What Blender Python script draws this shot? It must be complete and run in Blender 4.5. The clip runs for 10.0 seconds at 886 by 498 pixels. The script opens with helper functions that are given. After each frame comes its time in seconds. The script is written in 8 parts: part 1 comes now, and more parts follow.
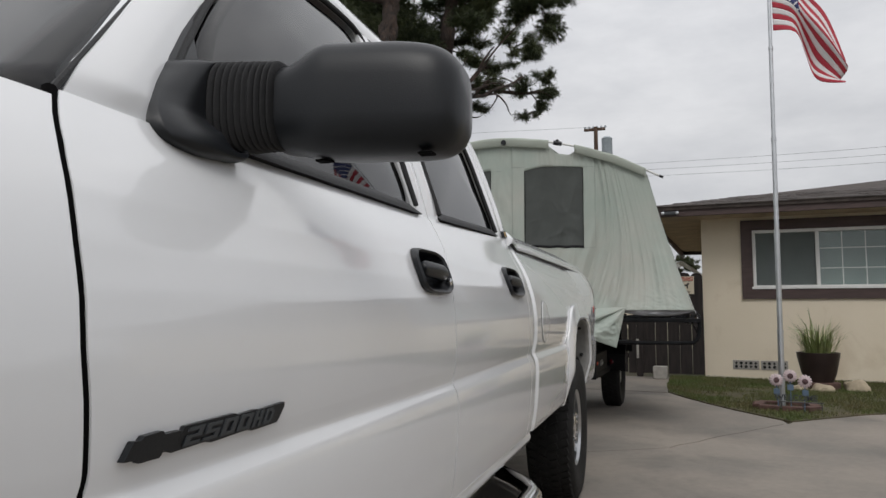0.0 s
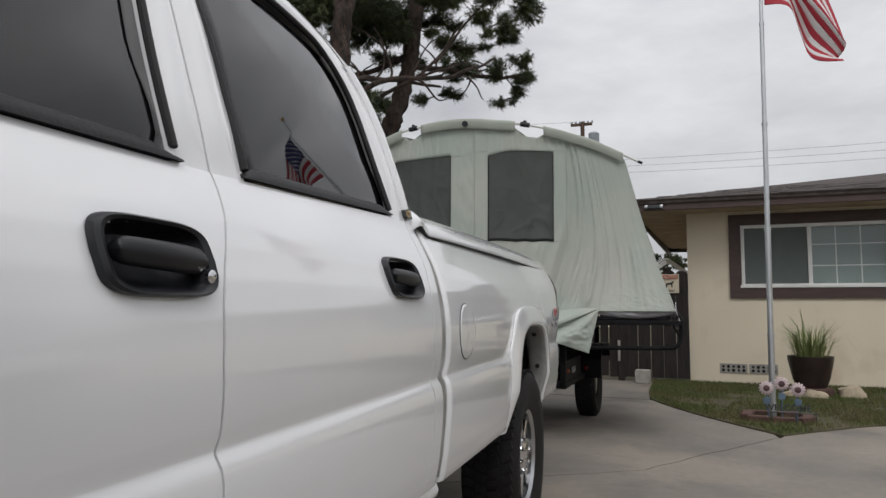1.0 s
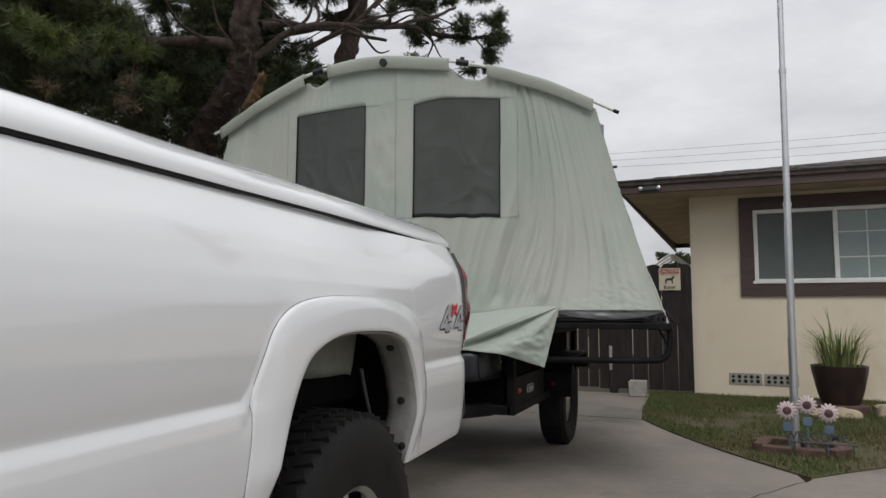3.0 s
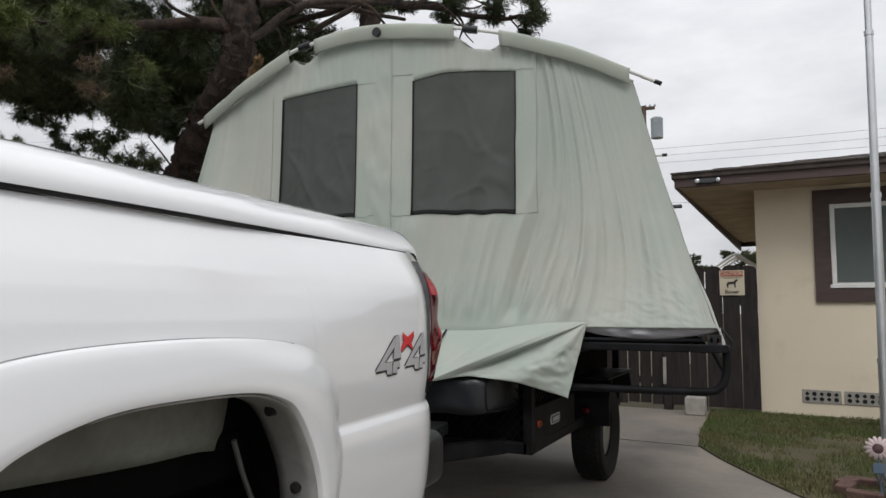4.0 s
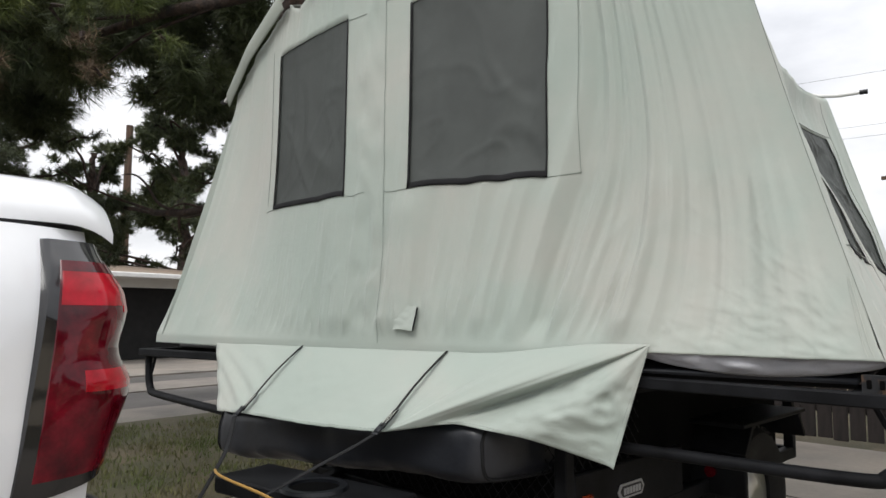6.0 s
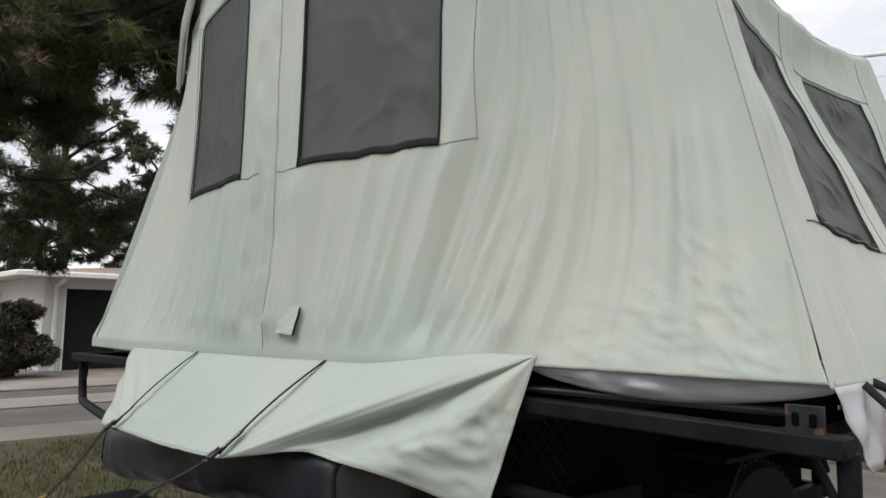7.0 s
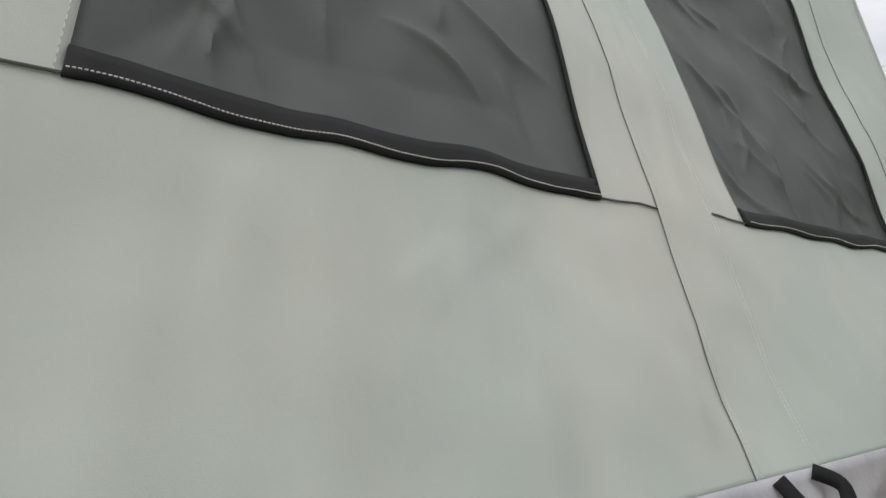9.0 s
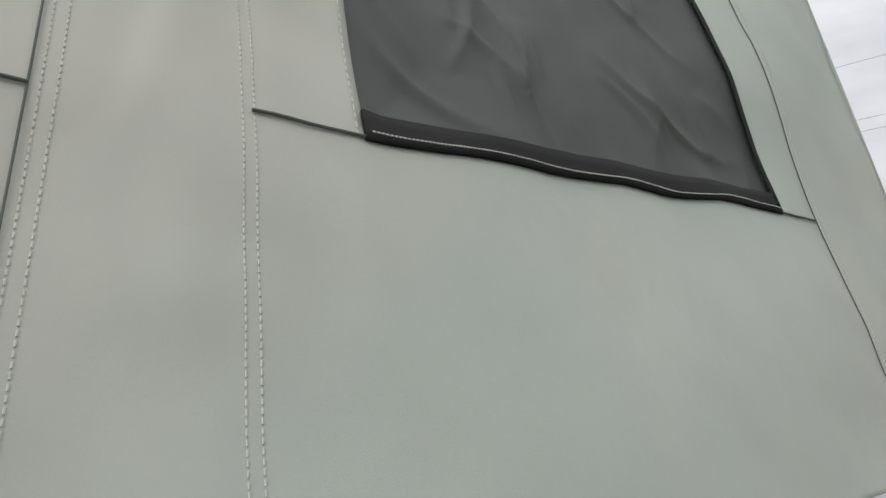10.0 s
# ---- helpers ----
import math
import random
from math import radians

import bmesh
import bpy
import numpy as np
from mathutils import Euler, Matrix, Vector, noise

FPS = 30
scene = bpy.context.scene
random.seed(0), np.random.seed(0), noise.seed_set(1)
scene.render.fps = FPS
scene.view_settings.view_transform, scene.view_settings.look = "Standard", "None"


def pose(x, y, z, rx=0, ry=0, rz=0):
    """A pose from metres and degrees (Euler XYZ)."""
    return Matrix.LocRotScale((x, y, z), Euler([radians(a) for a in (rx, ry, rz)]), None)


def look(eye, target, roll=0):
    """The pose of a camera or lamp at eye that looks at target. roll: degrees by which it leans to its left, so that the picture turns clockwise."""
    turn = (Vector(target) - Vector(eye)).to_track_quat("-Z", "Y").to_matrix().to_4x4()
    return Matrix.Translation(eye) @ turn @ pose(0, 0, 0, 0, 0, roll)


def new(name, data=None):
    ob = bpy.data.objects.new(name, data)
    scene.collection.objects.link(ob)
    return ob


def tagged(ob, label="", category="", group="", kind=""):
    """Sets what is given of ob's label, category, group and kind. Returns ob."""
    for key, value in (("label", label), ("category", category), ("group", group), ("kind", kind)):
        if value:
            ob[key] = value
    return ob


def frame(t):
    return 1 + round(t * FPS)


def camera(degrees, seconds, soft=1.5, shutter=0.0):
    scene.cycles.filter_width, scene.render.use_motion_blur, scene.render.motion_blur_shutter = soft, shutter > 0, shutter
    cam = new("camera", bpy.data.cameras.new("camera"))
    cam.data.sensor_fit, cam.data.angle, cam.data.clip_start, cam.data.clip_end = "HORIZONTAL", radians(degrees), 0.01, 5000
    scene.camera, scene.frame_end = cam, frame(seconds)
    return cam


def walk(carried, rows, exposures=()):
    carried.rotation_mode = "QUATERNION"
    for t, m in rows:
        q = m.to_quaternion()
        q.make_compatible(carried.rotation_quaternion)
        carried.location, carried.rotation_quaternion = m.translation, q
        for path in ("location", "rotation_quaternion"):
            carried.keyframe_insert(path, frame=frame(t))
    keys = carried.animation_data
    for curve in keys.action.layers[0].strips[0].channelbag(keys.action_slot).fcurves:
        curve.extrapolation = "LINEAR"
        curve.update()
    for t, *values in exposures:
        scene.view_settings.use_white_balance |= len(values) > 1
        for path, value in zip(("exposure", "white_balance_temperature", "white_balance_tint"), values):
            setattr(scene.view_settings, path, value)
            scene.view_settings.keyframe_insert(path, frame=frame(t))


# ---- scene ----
# The camera and its walk.
cam = camera(65.4, 10.0)
PATH = [
    (0, (-0.003, 0.003, 1.074), (-0.716, 1.863, 1.253), 0.1),
    (0.5, (0.018, 0.37, 1.083), (-0.68, 2.236, 1.258), 0.3),
    (1, (0.041, 0.8, 1.101), (-0.646, 2.671, 1.274), 0.2),
    (1.5, (0.036, 1.209, 1.075), (-0.65, 3.08, 1.249), 0.2),
    (2, (0.075, 1.631, 1.068), (-0.611, 3.501, 1.244), 0.2),
    (3.5, (0.158, 2.883, 1.108), (-0.626, 4.714, 1.288), 0.1),
    (4, (0.154, 3.286, 1.169), (-0.719, 5.076, 1.346), 0.2),
    (4.5, (0.192, 3.672, 1.183), (-0.752, 5.426, 1.36), 0.2),
    (5, (0.261, 4.052, 1.211), (-0.888, 5.679, 1.39), 0.0),
    (5.5, (0.295, 4.431, 1.214), (-0.992, 5.952, 1.39), 0.1),
    (7, (0.427, 5.629, 1.192), (-1.144, 6.849, 1.396), 0.7),
    (7.5, (0.445, 6.054, 1.224), (-1.172, 7.212, 1.435), 0.7),
    (8, (0.393, 6.464, 1.201), (-1.306, 7.496, 1.421), 0.9),
    (8.5, (0.362, 6.89, 1.235), (-1.345, 7.913, 1.439), 1.0),
    (9, (0.255, 7.287, 1.255), (-1.466, 8.286, 1.456), 0.5),
    (9.5, (0.142, 7.64, 1.256), (-1.595, 8.614, 1.451), 0.3),
    (10, (0.07, 8.02, 1.255), (-1.681, 8.964, 1.480), -1.2),
]
walk(cam, [(t, look(eye, target, roll)) for t, eye, target, roll in PATH],
     ((0.0, -0.14), (2.0, -0.12), (3.5, 0.0), (4.5, 0.24), (5.0, 0.38), (5.5, 0.48), (7.0, 0.46), (7.5, 0.36), (8.0, 0.24), (8.5, 0.22), (9.0, 0.30), (9.5, 0.23), (10.0, 0.20)))

# ---- world and light: a bright overcast sky ----
world = bpy.data.worlds.new("overcast_sky")
scene.world = world
world.use_nodes = True
wn, wl = world.node_tree.nodes, world.node_tree.links
wn.clear()
w_out = wn.new("ShaderNodeOutputWorld")
w_bg = wn.new("ShaderNodeBackground")
w_sky = wn.new("ShaderNodeTexSky")
w_sky.sky_type, w_sky.sun_disc = "NISHITA", False
w_sky.sun_elevation, w_sky.sun_rotation = radians(55), radians(150)
w_sky.dust_density = 4.0
w_co = wn.new("ShaderNodeTexCoord")
w_map = wn.new("ShaderNodeMapping")
w_map.inputs["Scale"].default_value = (1.0, 1.0, 2.6)
w_noise = wn.new("ShaderNodeTexNoise")
w_noise.inputs["Scale"].default_value, w_noise.inputs["Detail"].default_value = 2.2, 7.0
w_noise.inputs["Roughness"].default_value = 0.55
w_ramp = wn.new("ShaderNodeValToRGB")
w_ramp.color_ramp.elements[0].position, w_ramp.color_ramp.elements[0].color = 0.36, (0.56, 0.57, 0.60, 1)
w_ramp.color_ramp.elements[1].position, w_ramp.color_ramp.elements[1].color = 0.66, (0.90, 0.90, 0.915, 1)
w_sep = wn.new("ShaderNodeSeparateXYZ")
w_up = wn.new("ShaderNodeMapRange")  # an overcast sky is brighter overhead
w_up.inputs["From Min"].default_value, w_up.inputs["From Max"].default_value = 0.25, 0.95
w_up.inputs["To Min"].default_value, w_up.inputs["To Max"].default_value = 1.0, 1.9
w_mul = wn.new("ShaderNodeVectorMath")
w_mul.operation = "SCALE"
w_dim = wn.new("ShaderNodeVectorMath")
w_dim.operation = "SCALE"
w_dim.inputs["Scale"].default_value = 0.09
w_mix = wn.new("ShaderNodeMix")
w_mix.data_type = "RGBA"
w_mix.inputs["Factor"].default_value = 0.9
wl.new(w_co.outputs["Generated"], w_map.inputs["Vector"])
wl.new(w_map.outputs["Vector"], w_noise.inputs["Vector"])
wl.new(w_noise.outputs["Fac"], w_ramp.inputs["Fac"])
wl.new(w_co.outputs["Generated"], w_sep.inputs["Vector"])
wl.new(w_sep.outputs["Z"], w_up.inputs["Value"])
wl.new(w_ramp.outputs["Color"], w_mul.inputs[0])
wl.new(w_up.outputs["Result"], w_mul.inputs["Scale"])
wl.new(w_sky.outputs["Color"], w_dim.inputs[0])
wl.new(w_dim.outputs["Vector"], w_mix.inputs["A"])
wl.new(w_mul.outputs["Vector"], w_mix.inputs["B"])
wl.new(w_mix.outputs["Result"], w_bg.inputs["Color"])
wl.new(w_bg.outputs["Background"], w_out.inputs["Surface"])
w_bg.inputs["Strength"].default_value = 1.0

sun_data = bpy.data.lights.new("sun", "SUN")
sun_data.energy, sun_data.angle, sun_data.color = 0.95, radians(26), (1.0, 0.98, 0.95)
sun = new("sun", sun_data)
sun.matrix_world = look((5, -8, 15), (0, 4, 0))

# ---- materials ----
def material(name, base, rough=0.6, metal=0.0, vary=0.12, scale=6.0, fine=60.0, bump=0.0, bump_scale=80.0, coat=0.0,
             transmission=0.0, ior=1.5, second=None, stretch=(1, 1, 1), island=0.0, rough_vary=0.0, sheen=0.0, spots=None, wrinkle=None, crumple=None):
    m = bpy.data.materials.new(name)
    m.use_nodes = True
    nodes, links = m.node_tree.nodes, m.node_tree.links
    b = nodes["Principled BSDF"]
    b.inputs["Roughness"].default_value, b.inputs["Metallic"].default_value = rough, metal
    b.inputs["IOR"].default_value = ior
    b.inputs["Coat Weight"].default_value, b.inputs["Coat Roughness"].default_value = coat, 0.04
    b.inputs["Transmission Weight"].default_value = transmission
    b.inputs["Sheen Weight"].default_value = sheen
    co = nodes.new("ShaderNodeTexCoord")
    mp = nodes.new("ShaderNodeMapping")
    mp.inputs["Scale"].default_value = stretch
    links.new(co.outputs["Object"], mp.inputs["Vector"])
    big, small = nodes.new("ShaderNodeTexNoise"), nodes.new("ShaderNodeTexNoise")
    big.inputs["Scale"].default_value, big.inputs["Detail"].default_value = scale, 4.0
    small.inputs["Scale"].default_value, small.inputs["Detail"].default_value = fine, 3.0
    for n in (big, small):
        links.new(mp.outputs["Vector"], n.inputs["Vector"])
    two = second or tuple(c * (1 - 2 * vary) for c in base)
    mix = nodes.new("ShaderNodeMix")
    mix.data_type = "RGBA"
    mix.inputs["A"].default_value, mix.inputs["B"].default_value = (*base, 1), (*two, 1)
    ramp = nodes.new("ShaderNodeMapRange")
    ramp.inputs["From Min"].default_value, ramp.inputs["From Max"].default_value = 0.35, 0.68
    links.new(big.outputs["Fac"], ramp.inputs["Value"])
    links.new(ramp.outputs["Result"], mix.inputs["Factor"])
    grain = nodes.new("ShaderNodeHueSaturation")
    gr = nodes.new("ShaderNodeMapRange")
    gr.inputs["To Min"].default_value, gr.inputs["To Max"].default_value = 1 - vary, 1 + vary
    links.new(small.outputs["Fac"], gr.inputs["Value"])
    links.new(mix.outputs["Result"], grain.inputs["Color"])
    last = gr.outputs["Result"]
    if island:
        geo, add = nodes.new("ShaderNodeNewGeometry"), nodes.new("ShaderNodeMapRange")
        add.inputs["To Min"].default_value, add.inputs["To Max"].default_value = 1 - island, 1 + island
        links.new(geo.outputs["Random Per Island"], add.inputs["Value"])
        mul = nodes.new("ShaderNodeMath")
        mul.operation = "MULTIPLY"
        links.new(last, mul.inputs[0])
        links.new(add.outputs["Result"], mul.inputs[1])
        last = mul.outputs["Value"]
    links.new(last, grain.inputs["Value"])
    links.new(grain.outputs["Color"], b.inputs["Base Color"])
    if spots:  # stains: colour, size, threshold, softness, weight
        sn, sr, sm = nodes.new("ShaderNodeTexNoise"), nodes.new("ShaderNodeMapRange"), nodes.new("ShaderNodeMix")
        sn.inputs["Scale"].default_value, sn.inputs["Detail"].default_value, sn.inputs["Roughness"].default_value = spots[1], 7.0, 0.62
        sn.inputs["Distortion"].default_value = 0.4
        links.new(co.outputs["Object"], sn.inputs["Vector"])
        sr.inputs["From Min"].default_value, sr.inputs["From Max"].default_value = spots[2], spots[2] + spots[3]
        sr.inputs["To Max"].default_value = spots[4]
        links.new(sn.outputs["Fac"], sr.inputs["Value"])
        sm.data_type = "RGBA"
        sm.inputs["B"].default_value = (*spots[0], 1)
        links.new(sr.outputs["Result"], sm.inputs["Factor"])
        links.new(grain.outputs["Color"], sm.inputs["A"])
        links.new(sm.outputs["Result"], b.inputs["Base Color"])
    if rough_vary:
        rv = nodes.new("ShaderNodeMapRange")
        rv.inputs["From Min"].default_value, rv.inputs["From Max"].default_value = 0.3, 0.7
        rv.inputs["To Min"].default_value, rv.inputs["To Max"].default_value = rough - rough_vary, rough + rough_vary
        links.new(big.outputs["Fac"], rv.inputs["Value"])
        links.new(rv.outputs["Result"], b.inputs["Roughness"])
    if wrinkle:  # broad soft relief under the fine one: strength, size
        wt, wn = nodes.new("ShaderNodeTexNoise"), nodes.new("ShaderNodeBump")
        wt.inputs["Scale"].default_value, wt.inputs["Detail"].default_value, wt.inputs["Distortion"].default_value = wrinkle[1], 4.0, 0.0
        links.new(mp.outputs["Vector"], wt.inputs["Vector"])
        wn.inputs["Strength"].default_value, wn.inputs["Distance"].default_value = wrinkle[0], 0.02
        links.new(wt.outputs["Fac"], wn.inputs["Height"])
        links.new(wn.outputs["Normal"], b.inputs["Normal"])
    if crumple:  # sharp little creases over the broad relief: strength, size, stretch
        cm, ct, cb = nodes.new("ShaderNodeMapping"), nodes.new("ShaderNodeTexNoise"), nodes.new("ShaderNodeBump")
        cm.inputs["Scale"].default_value = crumple[2]
        ct.noise_type = "RIDGED_MULTIFRACTAL"
        ct.inputs["Scale"].default_value, ct.inputs["Detail"].default_value, ct.inputs["Distortion"].default_value = crumple[1], 3.0, 0.7
        cb.inputs["Strength"].default_value, cb.inputs["Distance"].default_value = crumple[0], 0.010
        links.new(co.outputs["Object"], cm.inputs["Vector"])
        links.new(cm.outputs["Vector"], ct.inputs["Vector"])
        links.new(ct.outputs["Fac"], cb.inputs["Height"])
        if wrinkle:
            links.new(wn.outputs["Normal"], cb.inputs["Normal"])
        links.new(cb.outputs["Normal"], b.inputs["Normal"])
    if bump:
        bt, bn = nodes.new("ShaderNodeTexNoise"), nodes.new("ShaderNodeBump")
        bt.inputs["Scale"].default_value, bt.inputs["Detail"].default_value = bump_scale, 4.0
        links.new(mp.outputs["Vector"], bt.inputs["Vector"])
        bn.inputs["Strength"].default_value, bn.inputs["Distance"].default_value = bump, 0.01
        links.new(bt.outputs["Fac"], bn.inputs["Height"])
        if crumple:
            links.new(cb.outputs["Normal"], bn.inputs["Normal"])
        elif wrinkle:
            links.new(wn.outputs["Normal"], bn.inputs["Normal"])
        links.new(bn.outputs["Normal"], b.inputs["Normal"])
    return m


M = {}
M["paint"] = material("white_car_paint", (0.745, 0.755, 0.768), 0.22, vary=0.015, scale=1.5, fine=9, coat=1.0, rough_vary=0.05)
M["plastic"] = material("black_textured_plastic", (0.010, 0.0115, 0.014), 0.36, vary=0.15, fine=300, bump=0.06, bump_scale=500, ior=1.42)
M["rubber"] = material("black_rubber", (0.020, 0.020, 0.021), 0.55, vary=0.2, fine=120, bump=0.15, bump_scale=200, ior=1.33)
M["gap"] = material("deep_black_gap", (0.004, 0.004, 0.004), 0.95, vary=0.1, ior=1.1)
M["tyre"] = material("tyre_rubber", (0.014, 0.0135, 0.013), 0.75, vary=0.2, scale=12, fine=90, bump=0.2, bump_scale=120, ior=1.33)
# near-black, so that the shade of hollows and undersides sits in the colour
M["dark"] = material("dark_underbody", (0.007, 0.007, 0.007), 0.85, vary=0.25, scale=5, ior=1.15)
M["inner"] = material("dusty_wheel_well", (0.24, 0.25, 0.215), 0.75, vary=0.2, scale=4, second=(0.15, 0.155, 0.13), spots=((0.03, 0.03, 0.028), 3.0, 0.54, 0.16, 0.9))
# grey of seams and brake lines; on the bed's front wall it paints gap shade
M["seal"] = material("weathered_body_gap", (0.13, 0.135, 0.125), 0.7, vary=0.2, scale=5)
M["tint"] = material("tinted_window_glass", (0.025, 0.027, 0.031), 0.02, vary=0.03, transmission=1.0, ior=1.44)
M["chrome"] = material("chrome", (0.75, 0.75, 0.76), 0.12, metal=1.0, vary=0.05)
M["steel"] = material("brushed_aluminium", (0.55, 0.56, 0.57), 0.32, metal=1.0, vary=0.08, fine=160)
M["canvas"] = material("sage_green_canvas", (0.331, 0.380, 0.338), 0.85, vary=0.04, scale=1.6, fine=420, bump=0.10, bump_scale=900,
                       second=(0.368, 0.402, 0.360), sheen=0.15, spots=((0.430, 0.412, 0.370), 1.3, 0.46, 0.22, 0.60), wrinkle=(0.25, 6.0), crumple=(0.36, 4.2, (1.0, 1.0, 0.42)))
M["canvas_sleeve"] = material("canvas_pole_sleeve", (0.36, 0.39, 0.34), 0.85, vary=0.06, scale=4, fine=300, bump=0.1, bump_scale=700)
M["mesh"] = material("dark_insect_mesh", (0.054, 0.061, 0.056), 0.65, vary=0.10, scale=7, fine=260, bump=0.12, bump_scale=800)
M["webbing"] = material("black_webbing", (0.012, 0.012, 0.013), 0.75, vary=0.2, fine=300, bump=0.2, bump_scale=600, ior=1.33)
M["silver"] = material("silver_grey_nylon", (0.42, 0.42, 0.44), 0.38, vary=0.08, scale=8, fine=200, bump=0.12, bump_scale=60)
M["vinyl"] = material("black_vinyl", (0.020, 0.022, 0.027), 0.34, vary=0.15, scale=5, fine=80, bump=0.10, bump_scale=30, wrinkle=(0.35, 5.0), crumple=(0.35, 2.2, (1.0, 1.0, 1.0)))
M["black_steel"] = material("black_powder_coated_steel", (0.011, 0.0115, 0.013), 0.58, vary=0.3, scale=9, fine=120, bump=0.06, bump_scale=150, ior=1.22)
M["rust"] = material("worn_steel", (0.022, 0.023, 0.025), 0.55, vary=0.3, scale=30, ior=1.3, spots=((0.085, 0.052, 0.032), 38.0, 0.55, 0.10, 0.9))
M["stitch"] = material("pale_thread", (0.60, 0.62, 0.56), 0.8, vary=0.1)
M["side_seam"] = material("dark_fold_seam", (0.09, 0.105, 0.092), 0.9, vary=0.1)
M["seam"] = material("seam_shadow_cord", (0.25, 0.29, 0.255), 0.9, vary=0.1)
M["white_rod"] = material("white_fibreglass_rod", (0.7, 0.7, 0.68), 0.4, vary=0.05)
M["red_lens"] = material("red_lamp_lens", (0.42, 0.004, 0.016), 0.10, vary=0.12, scale=26, fine=200, coat=0.1, second=(0.24, 0.003, 0.008), ior=1.35)
M["dark_red"] = material("dark_red_lens", (0.125, 0.002, 0.009), 0.06, vary=0.3, scale=22, fine=160, second=(0.040, 0.001, 0.004), coat=0.2, ior=1.35)
M["lamp_black"] = material("glossy_smoked_lamp_rim", (0.012, 0.012, 0.013), 0.12, vary=0.1, coat=0.6)
# darker copy of the white paint: dust plus gap and arch shade in the colour
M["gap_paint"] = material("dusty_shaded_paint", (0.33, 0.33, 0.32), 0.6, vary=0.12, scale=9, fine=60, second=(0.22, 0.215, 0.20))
M["amber"] = material("amber_lens", (0.24, 0.035, 0.012), 0.2, vary=0.1)
M["decal_grey"] = material("grey_vinyl_decal", (0.40, 0.40, 0.41), 0.4, vary=0.03)
M["decal_black"] = material("black_vinyl_decal", (0.02, 0.02, 0.02), 0.4, vary=0.03)
M["decal_red"] = material("red_vinyl_decal", (0.60, 0.02, 0.03), 0.4, vary=0.03)
M["gold"] = material("gold_lettering", (0.55, 0.35, 0.10), 0.35, metal=0.6, vary=0.05)
M["concrete"] = material("driveway_concrete", (0.248, 0.217, 0.183), 0.85, vary=0.15, scale=0.9, fine=18, bump=0.2, bump_scale=120, second=(0.165, 0.150, 0.132), spots=((0.095, 0.087, 0.078), 0.7, 0.50, 0.20, 0.8))
M["asphalt"] = material("worn_asphalt", (0.125, 0.115, 0.105), 0.9, vary=0.25, scale=0.7, fine=50, bump=0.3, bump_scale=90)
M["soil"] = material("lawn_soil", (0.055, 0.055, 0.024), 0.95, vary=0.25, scale=1.8, fine=40, second=(0.078, 0.062, 0.034), spots=((0.115, 0.088, 0.052), 1.1, 0.52, 0.12, 0.9), bump=0.5, bump_scale=60)
M["grass"] = material("grass_blades", (0.075, 0.105, 0.022), 0.7, vary=0.2, scale=1.6, fine=14, second=(0.115, 0.10, 0.040), island=0.35)
M["stucco"] = material("cream_stucco", (0.74, 0.655, 0.515), 0.9, vary=0.05, scale=1.2, fine=60, bump=0.35, bump_scale=110, second=(0.70, 0.62, 0.48), spots=((0.50, 0.40, 0.27), 0.9, 0.55, 0.2, 0.6))
M["tan_roof"] = material("tan_roof_shingles", (0.30, 0.235, 0.175), 0.9, vary=0.2, scale=6, fine=50, bump=0.3)
M["brown"] = material("dark_brown_trim_paint", (0.072, 0.044, 0.040), 0.55, vary=0.15, scale=3, fine=40, stretch=(1, 1, 6), bump=0.1)
M["soffit"] = material("tan_soffit_boards", (0.52, 0.41, 0.29), 0.8, vary=0.15, scale=3)
M["shingle"] = material("brown_roof_shingles", (0.060, 0.047, 0.041), 0.9, vary=0.25, scale=9, fine=70, bump=0.4, island=0.25)
M["white_vinyl"] = material("white_window_frame", (0.76, 0.76, 0.74), 0.45, vary=0.04)
M["pane"] = material("window_glass", (0.9, 0.95, 0.94), 0.01, vary=0.01, transmission=1.0, ior=1.5)
M["screen"] = material("insect_screen", (0.20, 0.24, 0.23), 0.6, vary=0.05, transmission=0.55)
M["blind"] = material("grey_green_window_blind", (0.26, 0.32, 0.31), 0.8, vary=0.08, scale=2)
M["fence"] = material("dark_stained_fence_boards", (0.024, 0.017, 0.015), 0.8, vary=0.3, scale=4, fine=40, stretch=(6, 6, 1), bump=0.3, island=0.3)
M["bark"] = material("pine_bark", (0.050, 0.032, 0.024), 0.95, vary=0.35, scale=14, fine=70, stretch=(1, 1, 0.4), bump=1.0, bump_scale=55, second=(0.012, 0.010, 0.009), wrinkle=(0.6, 26.0), crumple=(1.0, 20.0, (1.0, 1.0, 0.35)), spots=((0.085, 0.050, 0.036), 16.0, 0.55, 0.12, 0.7))
M["old_wood"] = material("broken_yellow_wood", (0.145, 0.082, 0.030), 0.95, vary=0.3, scale=14, bump=0.6, bump_scale=60, second=(0.05, 0.03, 0.016), crumple=(0.8, 16.0, (1.0, 1.0, 0.3)))
M["needles"] = material("pine_needles", (0.032, 0.046, 0.017), 0.65, vary=0.25, scale=1.2, fine=8, second=(0.062, 0.074, 0.022), island=0.55)
M["fresh_needles"] = material("fresh_green_needles", (0.058, 0.082, 0.016), 0.6, vary=0.25, scale=4, fine=9, second=(0.092, 0.108, 0.020), island=0.5)
M["dry_needles"] = material("dry_brown_needles", (0.13, 0.088, 0.048), 0.85, vary=0.25, scale=3, island=0.4)
M["hedge"] = material("dark_hedge_leaves", (0.026, 0.036, 0.016), 0.65, vary=0.2, scale=3, second=(0.060, 0.036, 0.022), island=0.4)
M["leaves"] = material("shrub_leaves", (0.055, 0.085, 0.025), 0.6, vary=0.2, scale=3, second=(0.10, 0.10, 0.03), island=0.4)
